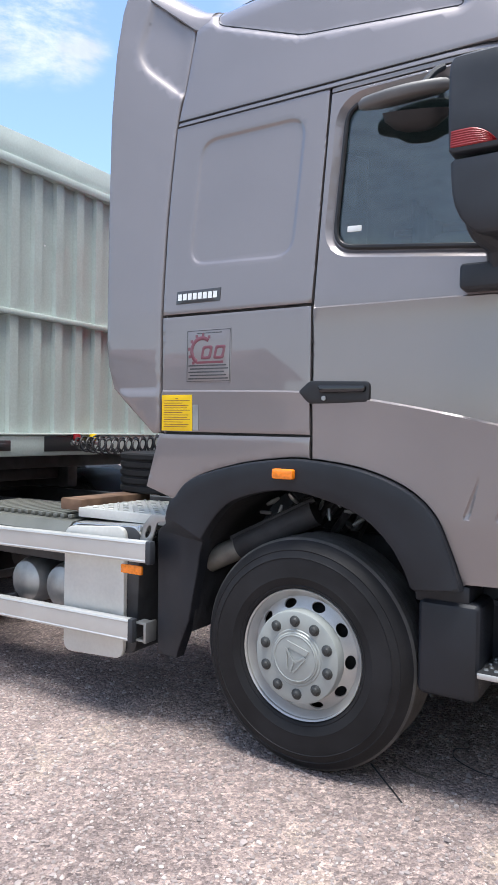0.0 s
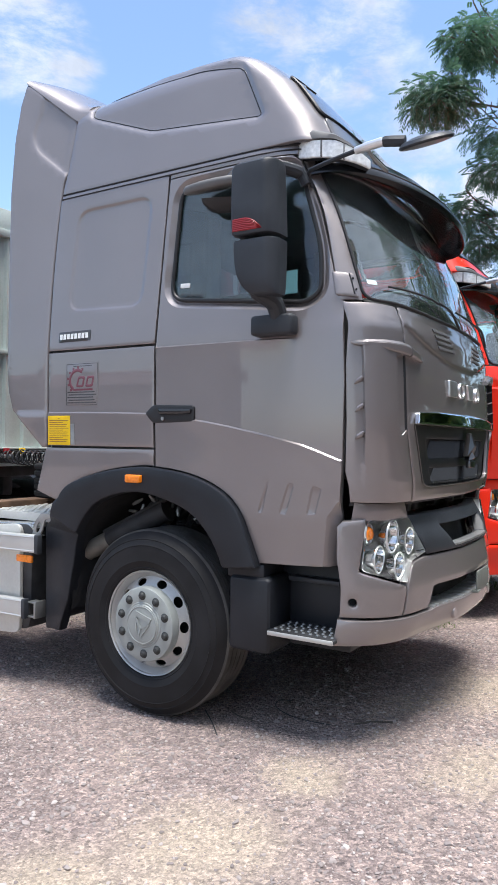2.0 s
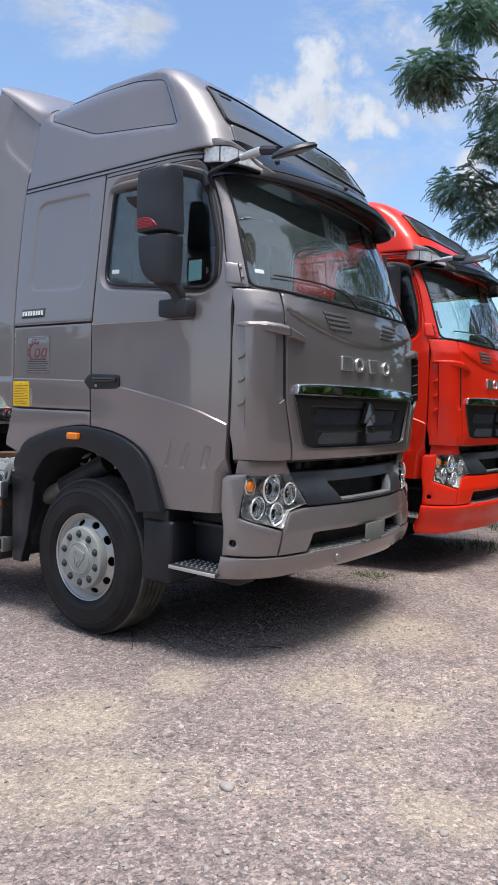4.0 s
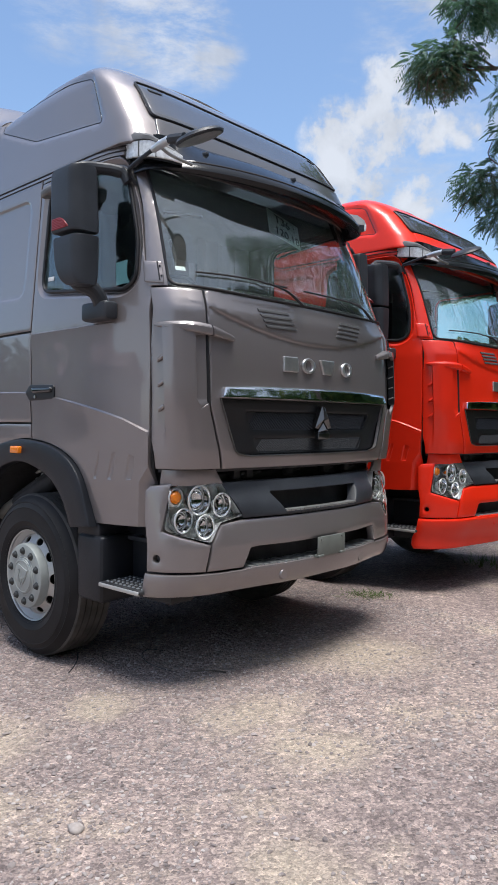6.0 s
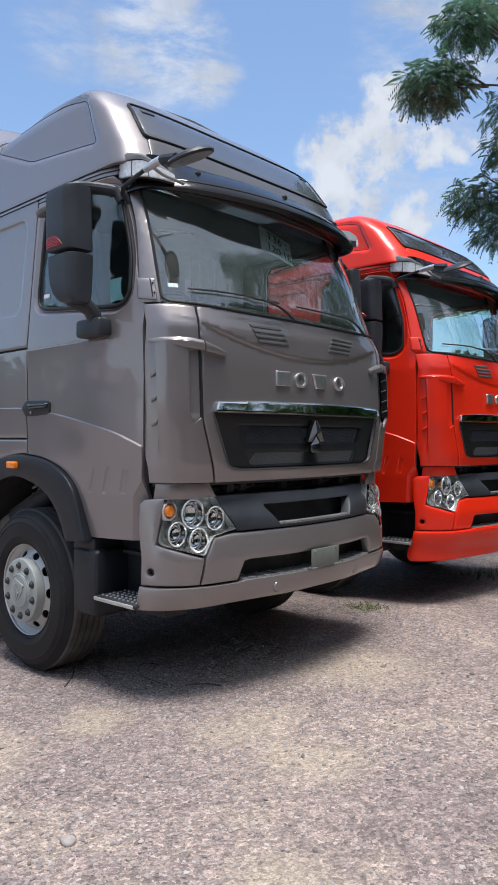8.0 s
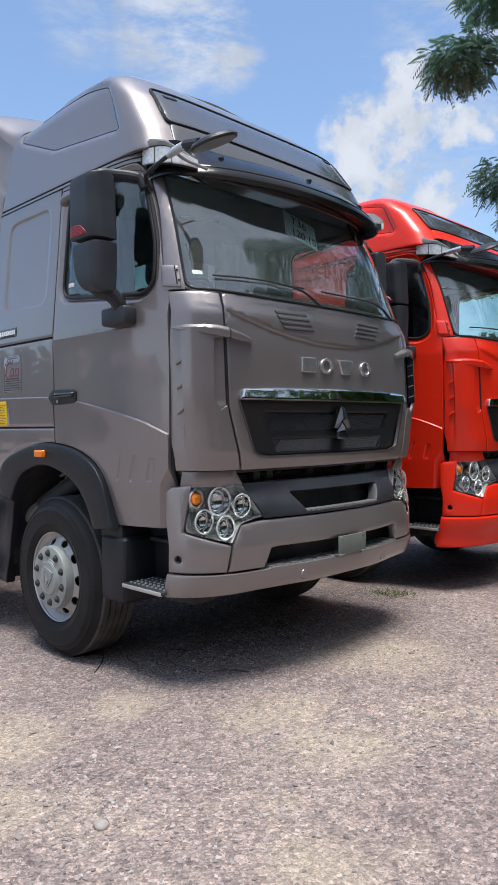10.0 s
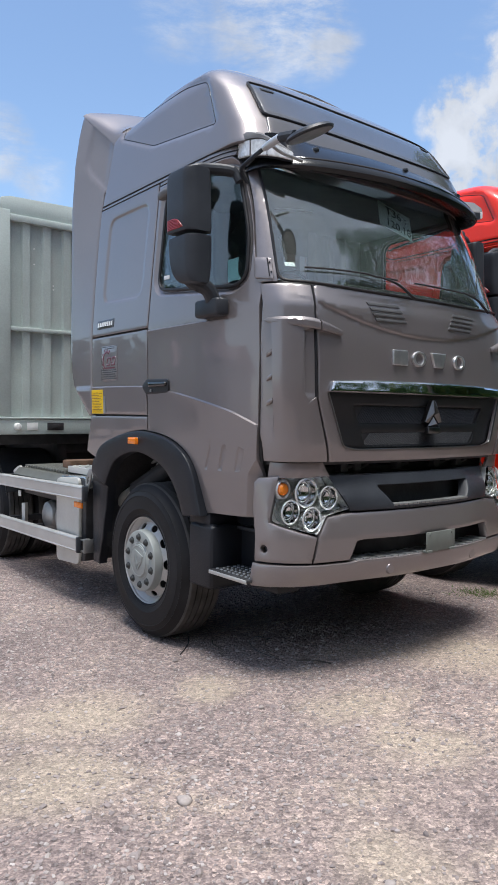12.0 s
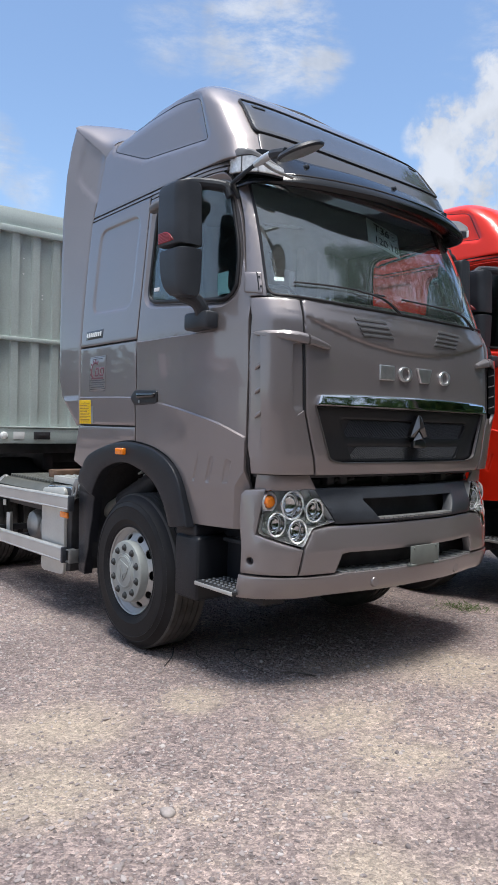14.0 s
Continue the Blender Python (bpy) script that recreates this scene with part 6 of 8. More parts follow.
def build_chassis(truck):
    bm = bmesh.new()
    for sg in (-1, 1):
        box(bm, -6.0, 1.20, sg * 0.43 - 0.035, sg * 0.43 + 0.035, 0.72, 1.0, 0.008)
    for x in (-5.8, -4.0, -2.4, -1.2, 0.9):
        box(bm, x - 0.05, x + 0.05, -0.42, 0.42, 0.76, 0.95, 0.008)
    part("chassis_frame", bm, M_CHASSIS, truck, "dark steel ladder frame")
    for x in (0.0, -3.58, -4.93):
        bm = bmesh.new()
        tube(bm, [(x, -1.0, 0.50), (x, 1.0, 0.50)], 0.07, 12)
        if x < -1:
            lathe(bm, [(0.05, -0.3), (0.18, -0.22), (0.24, 0), (0.18, 0.22), (0.05, 0.3)], 20, "x", (x, 0, 0.50))
        part("axle", bm, M_CHASSIS, truck)
    # engine and gearbox as one dark mass under the cab
    bm = bmesh.new()
    box(bm, -1.3, 0.95, -0.36, 0.36, 0.62, 1.45, 0.05)
    box(bm, 0.95, 1.12, -0.42, 0.42, 0.75, 1.30, 0.02)
    part("engine", bm, M_DARK, truck, "dark engine block under the cab")
    for k in range(16):
        a = k * 1.7
        y = -0.55 - 0.3 * ((k * 37) % 10) / 10
        bm = bmesh.new()
        tube(bm, curve([(-0.42 + 0.03 * k, y, 1.02 + 0.02 * (k % 5)), (-0.35 + 0.03 * k, y - 0.05, 1.12 + 0.03 * math.sin(a)), (-0.25 + 0.025 * k, y, 1.22)], 4), 0.012 + 0.006 * (k % 3), 7)
        part("hose", bm, M_CHASSIS, truck)
    for k in range(11):
        x, z = -0.42 + 0.055 * k, 1.13 + 0.022 * ((k * 3) % 5)
        a = 0.7 * k
        d = Vector((0.035 * math.cos(a), 0.02 * math.sin(2 * a), 0.03 * math.sin(a)))
        p = Vector((x, -0.93 - 0.02 * (k % 3), z))
        bm = bmesh.new()
        tube(bm, [p - d, p, p + d], [0.008, 0.011 + 0.004 * (k % 2), 0.008], 8)
        part("pipe_union", bm, M_STEEL, truck)
    # intake pipe in the wheel arch
    bm = bmesh.new()
    p0, p1 = Vector((-0.695, -1.06, 0.855)), Vector((-0.10, -0.97, 1.16))
    d = (p1 - p0).normalized()
    tube(bm, [p0, p0 + d * 0.22], [0.062, 0.062], 20, caps=False)
    bmesh.ops.solidify(bm, geom=list(bm.faces), thickness=0.006)
    part("exhaust_pipe", bm, M_PIPE, truck, "metal pipe inside the wheel arch")
    bm = bmesh.new()
    tube(bm, [p0 + d * 0.20, p0 + d * 0.23, p1], [0.064, 0.070, 0.070], 16)
    tube(bm, [p0 + d * 0.16 + Vector((0, -0.02, 0.065)), p1 + Vector((0, -0.02, 0.07))], 0.016, 8)
    part("pipe_shield", bm, M_DARK, truck)
    # cab floor
    bm = bmesh.new()
    box(bm, -1.0, 1.12, -1.14, 1.14, 1.40, 1.52, 0.01)
    part("cab_floor", bm, M_INSIDE, truck)


def build_cabin(truck):
    bm = bmesh.new()
    box(bm, -0.955, -0.925, -1.06, 1.06, 1.30, 3.6, 0.01)
    part("back_wall", bm, M_GREY, truck, "plain rear wall of the cab")
    bm = bmesh.new()
    box(bm, -0.88, 0.80, -1.11, 1.11, 3.16, 3.19, 0.005)
    part("cab_headlining", bm, M_CURTAIN, truck, "grey cab headlining")
    bm = bmesh.new()
    prof = [(1.36, 2.30), (1.16, 2.36), (0.95, 2.33), (0.82, 2.22), (0.85, 1.95), (1.05, 1.7), (1.12, 1.52), (1.36, 1.6)]
    prism(bm, prof, -1.0, 1.0, "y", 0.02)
    part("dashboard", bm, M_INSIDE, truck, "dark grey dashboard")
    for sy in (-0.62, 0.62):
        seat = new("cab_seat")
        seat.parent = truck
        bm = bmesh.new()
        box(bm, -0.05, 0.42, sy - 0.25, sy + 0.25, 1.80, 1.98, 0.05, seg=3)
        part("seat_cushion", bm, M_TRIM, seat)
        bm = bmesh.new()
        box(bm, -0.16, -0.02, sy - 0.25, sy + 0.25, 1.95, 2.42, 0.05, pose(0, 0, 0, 0, -4, 0), seg=3)
        part("seat_back", bm, M_TRIM, seat)
        bm = bmesh.new()
        box(bm, 0.0, 0.36, sy - 0.18, sy + 0.18, 1.52, 1.80, 0.02)
        part("seat_base", bm, M_TRIM, seat)
    bm = bmesh.new()
    ring = [Vector((0, 0.23 * math.cos(a), 0.23 * math.sin(a))) for a in np.linspace(0, math.tau, 28, endpoint=False)]
    tube(bm, ring, 0.016, 8, closed=True)
    for a in (0.5, math.pi - 0.5, -math.pi / 2):
        tube(bm, [(0, 0, 0), (0, 0.22 * math.cos(a), 0.22 * math.sin(a))], 0.014, 6)
    tube(bm, [(0.0, 0, 0), (0.35, 0, -0.12)], 0.03, 8)
    bmesh.ops.transform(bm, matrix=pose(0.66, -0.58, 2.36, 0, 42, 0), verts=bm.verts)
    part("steering_wheel", bm, M_SEAL, truck, "black steering wheel")
    for sg in (-1, 1):
        bm = bmesh.new()
        tube(bm, curve([at_skin(shell, sg * 1.085, 2.46, 0.03), at_skin(shell, sg * 1.075, 2.50, 0.05), at_skin(shell, sg * 1.075, 2.58, 0.05), at_skin(shell, sg * 1.085, 2.63, 0.03)], 5), 0.011, 8)
        part("grab_handle", bm, M_SEAL, truck, "black grab handle inside the pillar")
    bm = bmesh.new()
    tube(bm, [at_skin(shell, s, 2.83, 0.10) for s in np.linspace(-1.08, -0.78, 10)], 0.012, 6)
    part("blind_rail", bm, M_SEAL, truck, "black sun blind rail inside the windscreen")
    # curtains and bunk at the back of the cab
    for sg in (-1, 1):
        bm = bmesh.new()
        line = [(-0.10 + 0.03 * math.sin(k * 1.9), sg * (0.40 + 0.055 * k)) for k in range(13)]
        loft(bm, [[(x, y, z) for x, y in curve(line, 3)] for z in (1.75, 2.4, 3.14)], closed=False, caps=False)
        bmesh.ops.solidify(bm, geom=list(bm.faces), thickness=0.006)
        part("cab_curtain", bm, M_CURTAIN, truck, "pale grey pleated curtain")
    bm = bmesh.new()
    box(bm, -0.88, -0.30, -1.05, 1.05, 1.85, 2.0, 0.04, seg=3)
    part("bunk", bm, M_CURTAIN, truck)


def build_running_gear(truck):
    """Tanks, side rails, walkway and hoses between cab and rear axles."""
    for z0, z1, x1 in ((0.845, 0.965, -0.945), (0.405, 0.53, -1.06)):
        bm = bmesh.new()
        zc = (z0 + z1) / 2
        prof = [(-1.280, z0), (-1.300, z0 + 0.004), (-1.304, z0 + 0.014), (-1.300, z0 + 0.020), (-1.302, zc), (-1.300, z1 - 0.020), (-1.304, z1 - 0.014), (-1.300, z1 - 0.004), (-1.280, z1), (-1.262, z1), (-1.262, z0)]
        tilt = 0.018
        rows = [[(x, y, z - tilt * (x1 - x)) for y, z in prof] for x in (-3.02, -2.0, x1)]
        loft(bm, rows)
        bmesh.ops.recalc_face_normals(bm, faces=bm.faces)
        rail = part("side_guard_rail", bm, M_ALU, truck, "ribbed aluminium side guard rail")
        bm = bmesh.new()
        box(bm, x1 - 0.002, x1 + 0.035, -1.306, -1.258, z0 - 0.004, z1 + 0.004, 0.010)
        part("rail_end_cap", bm, M_BLACK, rail)
        if z0 < 0.6:
            bm = bmesh.new()
            box(bm, x1 + 0.03, x1 + 0.10, -1.275, -1.20, z0 + 0.005, z0 + 0.017, 0.004)
            box(bm, x1 + 0.03, x1 + 0.10, -1.275, -1.20, z1 - 0.025, z1 - 0.013, 0.004)
            box(bm, x1 + 0.085, x1 + 0.105, -1.275, -1.18, z0, z1 - 0.01, 0.006)
            part("rail_bracket", bm, M_STEEL, rail, "grey steel rail bracket")
        for x in (-1.35, -2.15, -2.8):
            bm = bmesh.new()
            box(bm, x - 0.02, x + 0.02, -1.262, -0.5, zc - 0.03, zc + 0.03, 0.004)
            part("rail_stay", bm, M_CHASSIS, rail)
    # pale box with a rounded cover plate
    bm = bmesh.new()
    prism(bm, rounded([(-1.62, 0.245), (-1.15, 0.275), (-1.15, 1.02), (-1.62, 0.985)], 0.07, 5), -1.235, -1.205, "y", 0.006)
    tank = part("tank_cover", bm, M_TANK, truck, "pale rounded metal cover plate")
    bm = bmesh.new()
    prism(bm, rounded([(-1.60, 0.30), (-1.08, 0.30), (-1.06, 1.02), (-1.60, 1.0)], 0.08, 5), -1.205, -0.60, "y", 0.01)
    part("tank_body", bm, M_CHASSIS, tank)
    bm = bmesh.new()
    prism(bm, rounded([(-1.605, 0.92), (-1.062, 0.92), (-1.056, 1.030), (-1.605, 1.008)], [0.01, 0.01, 0.07, 0.07], 5), -1.202, -0.60, "y", 0.02)
    part("tank_top", bm, M_POLISHED, tank, "polished metal tank top")
    bm = bmesh.new()
    box(bm, -1.13, -0.98, -1.29, -1.27, 0.775, 0.825, 0.008)
    part("rail_marker", bm, M_AMBER, truck, "amber rail marker lamp")
    bm = bmesh.new()
    plate = rounded([(-1.07, 0.90), (-1.01, 0.90), (-0.955, 0.985), (-0.93, 1.06), (-0.82, 1.085), (-0.82, 1.105), (-0.97, 1.105), (-1.02, 1.05)], 0.008, 3)
    hole = [(-0.993 + 0.016 * math.cos(a) + 0.4 * 0.036 * math.sin(a), 1.005 + 0.036 * math.sin(a)) for a in np.linspace(0, math.tau, 18, endpoint=False)]
    part("bracket_plate", sheet(plate, lambda u, v, d: np.c_[u, -1.225 + d, v], [hole], step=0.03, lip=0.003, thick=0.010), M_STEEL, truck, "grey steel bracket plate with a slot")
    # black ribbed cover over the tank
    bm = bmesh.new()
    prof = [(-1.20, 0.86), (-1.22, 0.95), (-1.16, 1.01), (-0.95, 1.03), (-0.62, 1.03), (-0.60, 0.86)]
    loft(bm, [[(x, y, z - 0.01) for y, z in prof] for x in (-2.75, -1.63)])
    bmesh.ops.recalc_face_normals(bm, faces=bm.faces)
    cover = part("battery_cover", bm, M_COVER, truck, "olive grey ribbed plastic cover")
    bm = bmesh.new()
    box(bm, -0.018, 0.018, -1.12, -0.66, 1.008, 1.034, 0.006)
    rib = part("cover_rib", bm, M_COVER, cover)
    for k in range(16):
        o = rib if k == 0 else new("cover_rib", rib.data)
        o.parent = cover
        o.matrix_basis = pose(-1.70 - k * 0.065, 0, 0)
    bm = bmesh.new()
    box(bm, -2.72, -1.68, -1.12, -0.62, 0.74, 0.86, 0.01)
    for k in range(9):
        tube(bm, [(-2.6 + 0.11 * k, -1.122, 0.80), (-2.6 + 0.11 * k, -1.10, 0.80)], 0.012, 8)
    part("equipment_tray", bm, M_CHASSIS, truck, "dark drilled steel bracket rail")
    bm = bmesh.new()
    box(bm, -2.08, -2.02, -1.13, -1.122, 0.79, 0.82, 0.001)
    part("tray_label", bm, M_WHITE, truck)
    for x in (-2.06, -1.745):
        bm = bmesh.new()
        lathe(bm, [(0.001, -1.17), (0.08, -1.162), (0.125, -1.14), (0.147, -1.09), (0.15, -1.04), (0.15, -0.5)], 28, "y", (x, 0, 0.585))
        part("air_tank", bm, M_STEEL, truck, "dull metal domed air tank")
    # filler cap, pale post and label behind the rails
    bm = bmesh.new()
    lathe(bm, [(0.034, -0.05), (0.034, 0.0), (0.050, 0.004), (0.054, 0.012), (0.054, 0.034), (0.046, 0.044), (0.001, 0.048)], 20, "z")
    bmesh.ops.transform(bm, matrix=pose(-2.80, -1.135, 0.955, 40, 0, 0), verts=bm.verts)
    part("filler_cap", bm, M_SILVER, truck, "silver filler cap")
    bm = bmesh.new()
    box(bm, -2.565, -2.475, -1.205, -1.197, 0.36, 0.655, 0.003)
    box(bm, -2.565, -2.557, -1.205, -1.14, 0.36, 0.655, 0.003)
    part("rail_post", bm, M_ALU, truck, "pale galvanised angle post")
    bm = bmesh.new()
    box(bm, -2.85, -2.78, -1.136, -1.128, 0.695, 0.755, 0.002)
    part("tray_label", bm, M_WHITE, truck)
    # walkway of tread plate, plank
    bm = bmesh.new()
    box(bm, -1.62, -0.82, -1.12, -0.50, 1.06, 1.085, 0.004)
    box(bm, -1.62, -0.82, -1.125, -1.115, 1.03, 1.085, 0.002)
    walkway = part("walkway_plate", bm, M_TANK, truck, "aluminium tread plate walkway")
    bm = bmesh.new()
    for i in range(13):
        for j in range(9):
            m_ = pose(-1.58 + i * 0.06, -1.08 + j * 0.066, 1.086, 0, 0, 45 if (i + j) % 2 else -45)
            box(bm, -0.018, 0.018, -0.006, 0.006, 0, 0.006, 0.002, m_, 1)
    part("anti_slip_stud", bm, M_TANK, walkway)["kind"] = "stuff"
    bm = bmesh.new()
    box(bm, -1.80, -1.62, -1.10, -0.45, 1.06, 1.13, 0.008)
    part("timber_block", bm, M_WOOD, truck, "brown timber block")
    # stacked rubber bellows behind the cab
    bm = bmesh.new()
    prof = []
    for k in range(5):
        z = 1.13 + k * 0.055
        prof += [(0.345, z), (0.36, z + 0.012), (0.36, z + 0.04), (0.345, z + 0.05)]
    lathe(bm, prof + [(0.20, prof[-1][1] + 0.01), (0.001, prof[-1][1] + 0.01)], 44, "z", (-1.62, -0.22, 0))
    part("rubber_drum", bm, M_TYRE, truck, "black ribbed rubber drum behind the cab")
    # rear mudguards and fifth wheel
    for sg in (-1, 1):
        for x in (-3.58, -4.93):
            bm = bmesh.new()
            arc = [(x + 0.66 * math.cos(a), 0.50 + 0.66 * math.sin(a)) for a in np.linspace(0.35, math.pi - 0.35, 16)]
            loft(bm, [[(u, sg * y, v) for u, v in arc] for y in (0.62, 1.2, 1.22)] + [[(u, sg * 1.22, v - 0.05) for u, v in arc]], closed=False, caps=False)
            bmesh.ops.solidify(bm, geom=list(bm.faces), thickness=0.012)
            part("mudguard", bm, M_BLACK, truck, "black mudguard")
    bm = bmesh.new()
    prism(bm, rounded([(-4.5, -0.45), (-3.6, -0.45), (-3.45, 0), (-3.6, 0.45), (-4.5, 0.45), (-4.2, 0)], 0.1, 4), 1.20, 1.27, "z", 0.01)
    box(bm, -4.2, -3.8, -0.5, 0.5, 1.0, 1.20, 0.02)
    part("fifth_wheel", bm, M_CHASSIS, truck, "dark fifth wheel coupling")
    # coiled air line
    for k, (y, dz) in enumerate(((-0.10, 0.0), (0.10, 0.05))):
        bm = bmesh.new()
        a, b = Vector((-2.76, y * 0.6 - 0.03, 1.45)), Vector((-1.05, y - 0.25, 1.60 + dz))
        pts = []
        turns, n = 22, 22 * 12
        for i in range(n + 1):
            t = i / n
            p = a.lerp(b, t) + Vector((0, 0, -0.09 * math.sin(math.pi * t)))
            th = t * turns * math.tau
            env = min(1, t * 12, (1 - t) * 12)
            pts.append(p + Vector((0, math.cos(th), math.sin(th))) * 0.058 * env)
        tube(bm, pts, 0.0075, 6)
        part("coiled_air_hose", bm, M_SEAL, truck, "black coiled air hose")


def build_stickers(truck):
    pl = lambda p: laid_side(-1, p)
    bars = lambda bm, x0, x1, z0, z1, p: sheet([(x0, z0), (x1, z0), (x1, z1), (x0, z1)], laid_side(-1, p), step=0.2, lip=0.0006, thick=0.001, bm=bm)
    y = part("yellow_notice", sheet([(-0.905, 1.562), (-0.702, 1.562), (-0.702, 1.752), (-0.902, 1.752)], pl(0.0025), step=0.06, lip=0.0008, thick=0.002), M_YELLOW, truck, "yellow paper notice stuck on the panel")
    bm = bmesh.new()
    for k in range(13):
        z = 1.735 - k * 0.0125
        w = (0.08, 0.0) if k == 0 else (0.0, (0.02, 0.0, 0.05, 0.01)[k % 4])
        bars(bm, -0.89 + w[0], -0.715 - w[1] - w[0], z - 0.003, z, 0.0035)
    part("print_lines", bm, M_MAROON, y)
    part("plastic_sleeve", sheet([(-0.698, 1.565), (-0.662, 1.565), (-0.662, 1.70), (-0.698, 1.70)], pl(0.003), step=0.06, lip=0.0008, thick=0.002), M_STEEL, y)
    # brand plaque: plain pale bars on black
    b = part("name_plaque", sheet([(-0.825, 2.232), (-0.545, 2.232), (-0.542, 2.300), (-0.822, 2.300)], pl(0.004), step=0.06, lip=0.002, thick=0.004), M_INK, truck, "black plaque with pale bars")
    bm = bmesh.new()
    for k in range(8):
        x = -0.812 + k * 0.0322
        bars(bm, x, x + 0.024, 2.250, 2.284, 0.006)
    part("plaque_bars", bm, M_WHITE, b)
    d = part("dealer_decal", sheet([(-0.750, 1.815), (-0.470, 1.815), (-0.470, 2.092), (-0.750, 2.092)], pl(0.002), step=0.06, lip=0.0006, thick=0.0015), M_DECAL, truck, "dealer decal with maroon shapes and small print")
    bm = bmesh.new()
    for x0, x1, z0, z1 in ((-0.745, -0.475, 2.083, 2.086), (-0.745, -0.475, 1.82, 1.823), (-0.745, -0.742, 1.82, 2.086), (-0.478, -0.475, 1.82, 2.086)):
        bars(bm, x0, x1, z0, z1, 0.003)
    for k in range(5):
        bars(bm, -0.735 + 0.01 * (k % 2), -0.485 - 0.012 * (k % 3), 1.832 + k * 0.017, 1.839 + k * 0.017, 0.003)
    bars(bm, -0.685, -0.525, 2.068, 2.073, 0.003)
    part("small_print", bm, M_INK, d)
    bm = bmesh.new()
    arc = [(-0.650 + 0.075 * math.cos(a), 1.98 + 0.075 * math.sin(a)) for a in np.linspace(0.9, 4.2, 18)]
    arc2 = [(-0.650 + 0.055 * math.cos(a), 1.98 + 0.055 * math.sin(a)) for a in np.linspace(4.2, 0.9, 18)]
    sheet(arc + arc2, pl(0.003), step=0.03, lip=0.0006, thick=0.001, bm=bm)
    for k in range(7):
        a = 1.0 + k * 0.5
        c = (-0.650 + 0.082 * math.cos(a), 1.98 + 0.082 * math.sin(a))
        bars(bm, c[0] - 0.008, c[0] + 0.008, c[1] - 0.008, c[1] + 0.008, 0.003)
    for x0 in (-0.660, -0.580):
        sheet(rounded([(x0, 1.935), (x0 + 0.065, 1.935), (x0 + 0.08, 2.005), (x0 + 0.015, 2.005)], 0.015, 3), pl(0.003), [rounded([(x0 + 0.018, 1.95), (x0 + 0.05, 1.95), (x0 + 0.062, 1.99), (x0 + 0.028, 1.99)], 0.008, 2)], step=0.03, lip=0.0006, thick=0.001, bm=bm)
    bars(bm, -0.685, -0.515, 1.913, 1.925, 0.003)
    part("decal_shapes", bm, M_MAROON, d)
    # card behind the windscreen
    c = at_skin(shell, -0.165, 3.01, 0.035)
    bm = bmesh.new()
    box(bm, -0.002, 0.002, 0.0, 0.30, -0.21, 0.0, 0.0008, None, 1)
    card = part("windscreen_card", bm, M_PAPER, truck, "white card with hand-cut numbers behind the windscreen")
    card.matrix_basis = Matrix.Translation(c) @ pose(0, 0, 0, -17, -24, 0)
    for body, yy, zz, size in (("T36 :", 0.06, -0.085, 0.095), ("120.18", 0.055, -0.185, 0.088)):
        cu = bpy.data.curves.new("card_text", "FONT")
        cu.body, cu.size, cu.extrude = body, size, 0.001
        o = new("card_text", cu)
        me = bpy.data.meshes.new_from_object(o)
        bpy.data.objects.remove(o)
        me.materials.clear()
        me.materials.append(M_INK)
        t = new("card_text", me)
        t.parent = card
        t.matrix_basis = Matrix.Translation((0.004, yy, zz)) @ Matrix(((0, 0, 1, 0), (1, 0, 0, 0), (0, 1, 0, 0), (0, 0, 0, 1)))
    # label at the windscreen's foot, pale blue patch behind the door window
    part("screen_label", sheet([(-1.09, 2.44), (-1.03, 2.437), (-1.03, 2.462), (-1.09, 2.465)], laid(shell, -0.012), step=0.05, lip=0.0006, thick=0.001), M_WHITE, truck)
    bm = bmesh.new()
    box(bm, 0.75, 0.86, -1.082, -1.078, 2.43, 2.55, 0.001, None, 1)
    part("window_patch", bm, M_PALEBLUE, truck, "pale blue patch inside the door window")
    # number plate carrier
    p = at_skin(bumper_skin, -0.012, 0.77, -0.03)
    bm = bmesh.new()
    box(bm, p.x - 0.004, p.x + 0.004, -0.155, 0.140, 0.705, 0.832, 0.004)
    for yy in (-0.135, 0.10):
        box(bm, p.x - 0.03, p.x + 0.012, yy - 0.02, yy + 0.035, 0.700, 0.716, 0.003)
    for yy in (-0.12, 0.105):
        lathe(bm, [(0.008, 0.004), (0.008, 0.008), (0.001, 0.009)], 10, "x", (p.x, yy, 0.815))
    part("plate_carrier", bm, M_PLATE, truck, "blank grey number plate carrier")


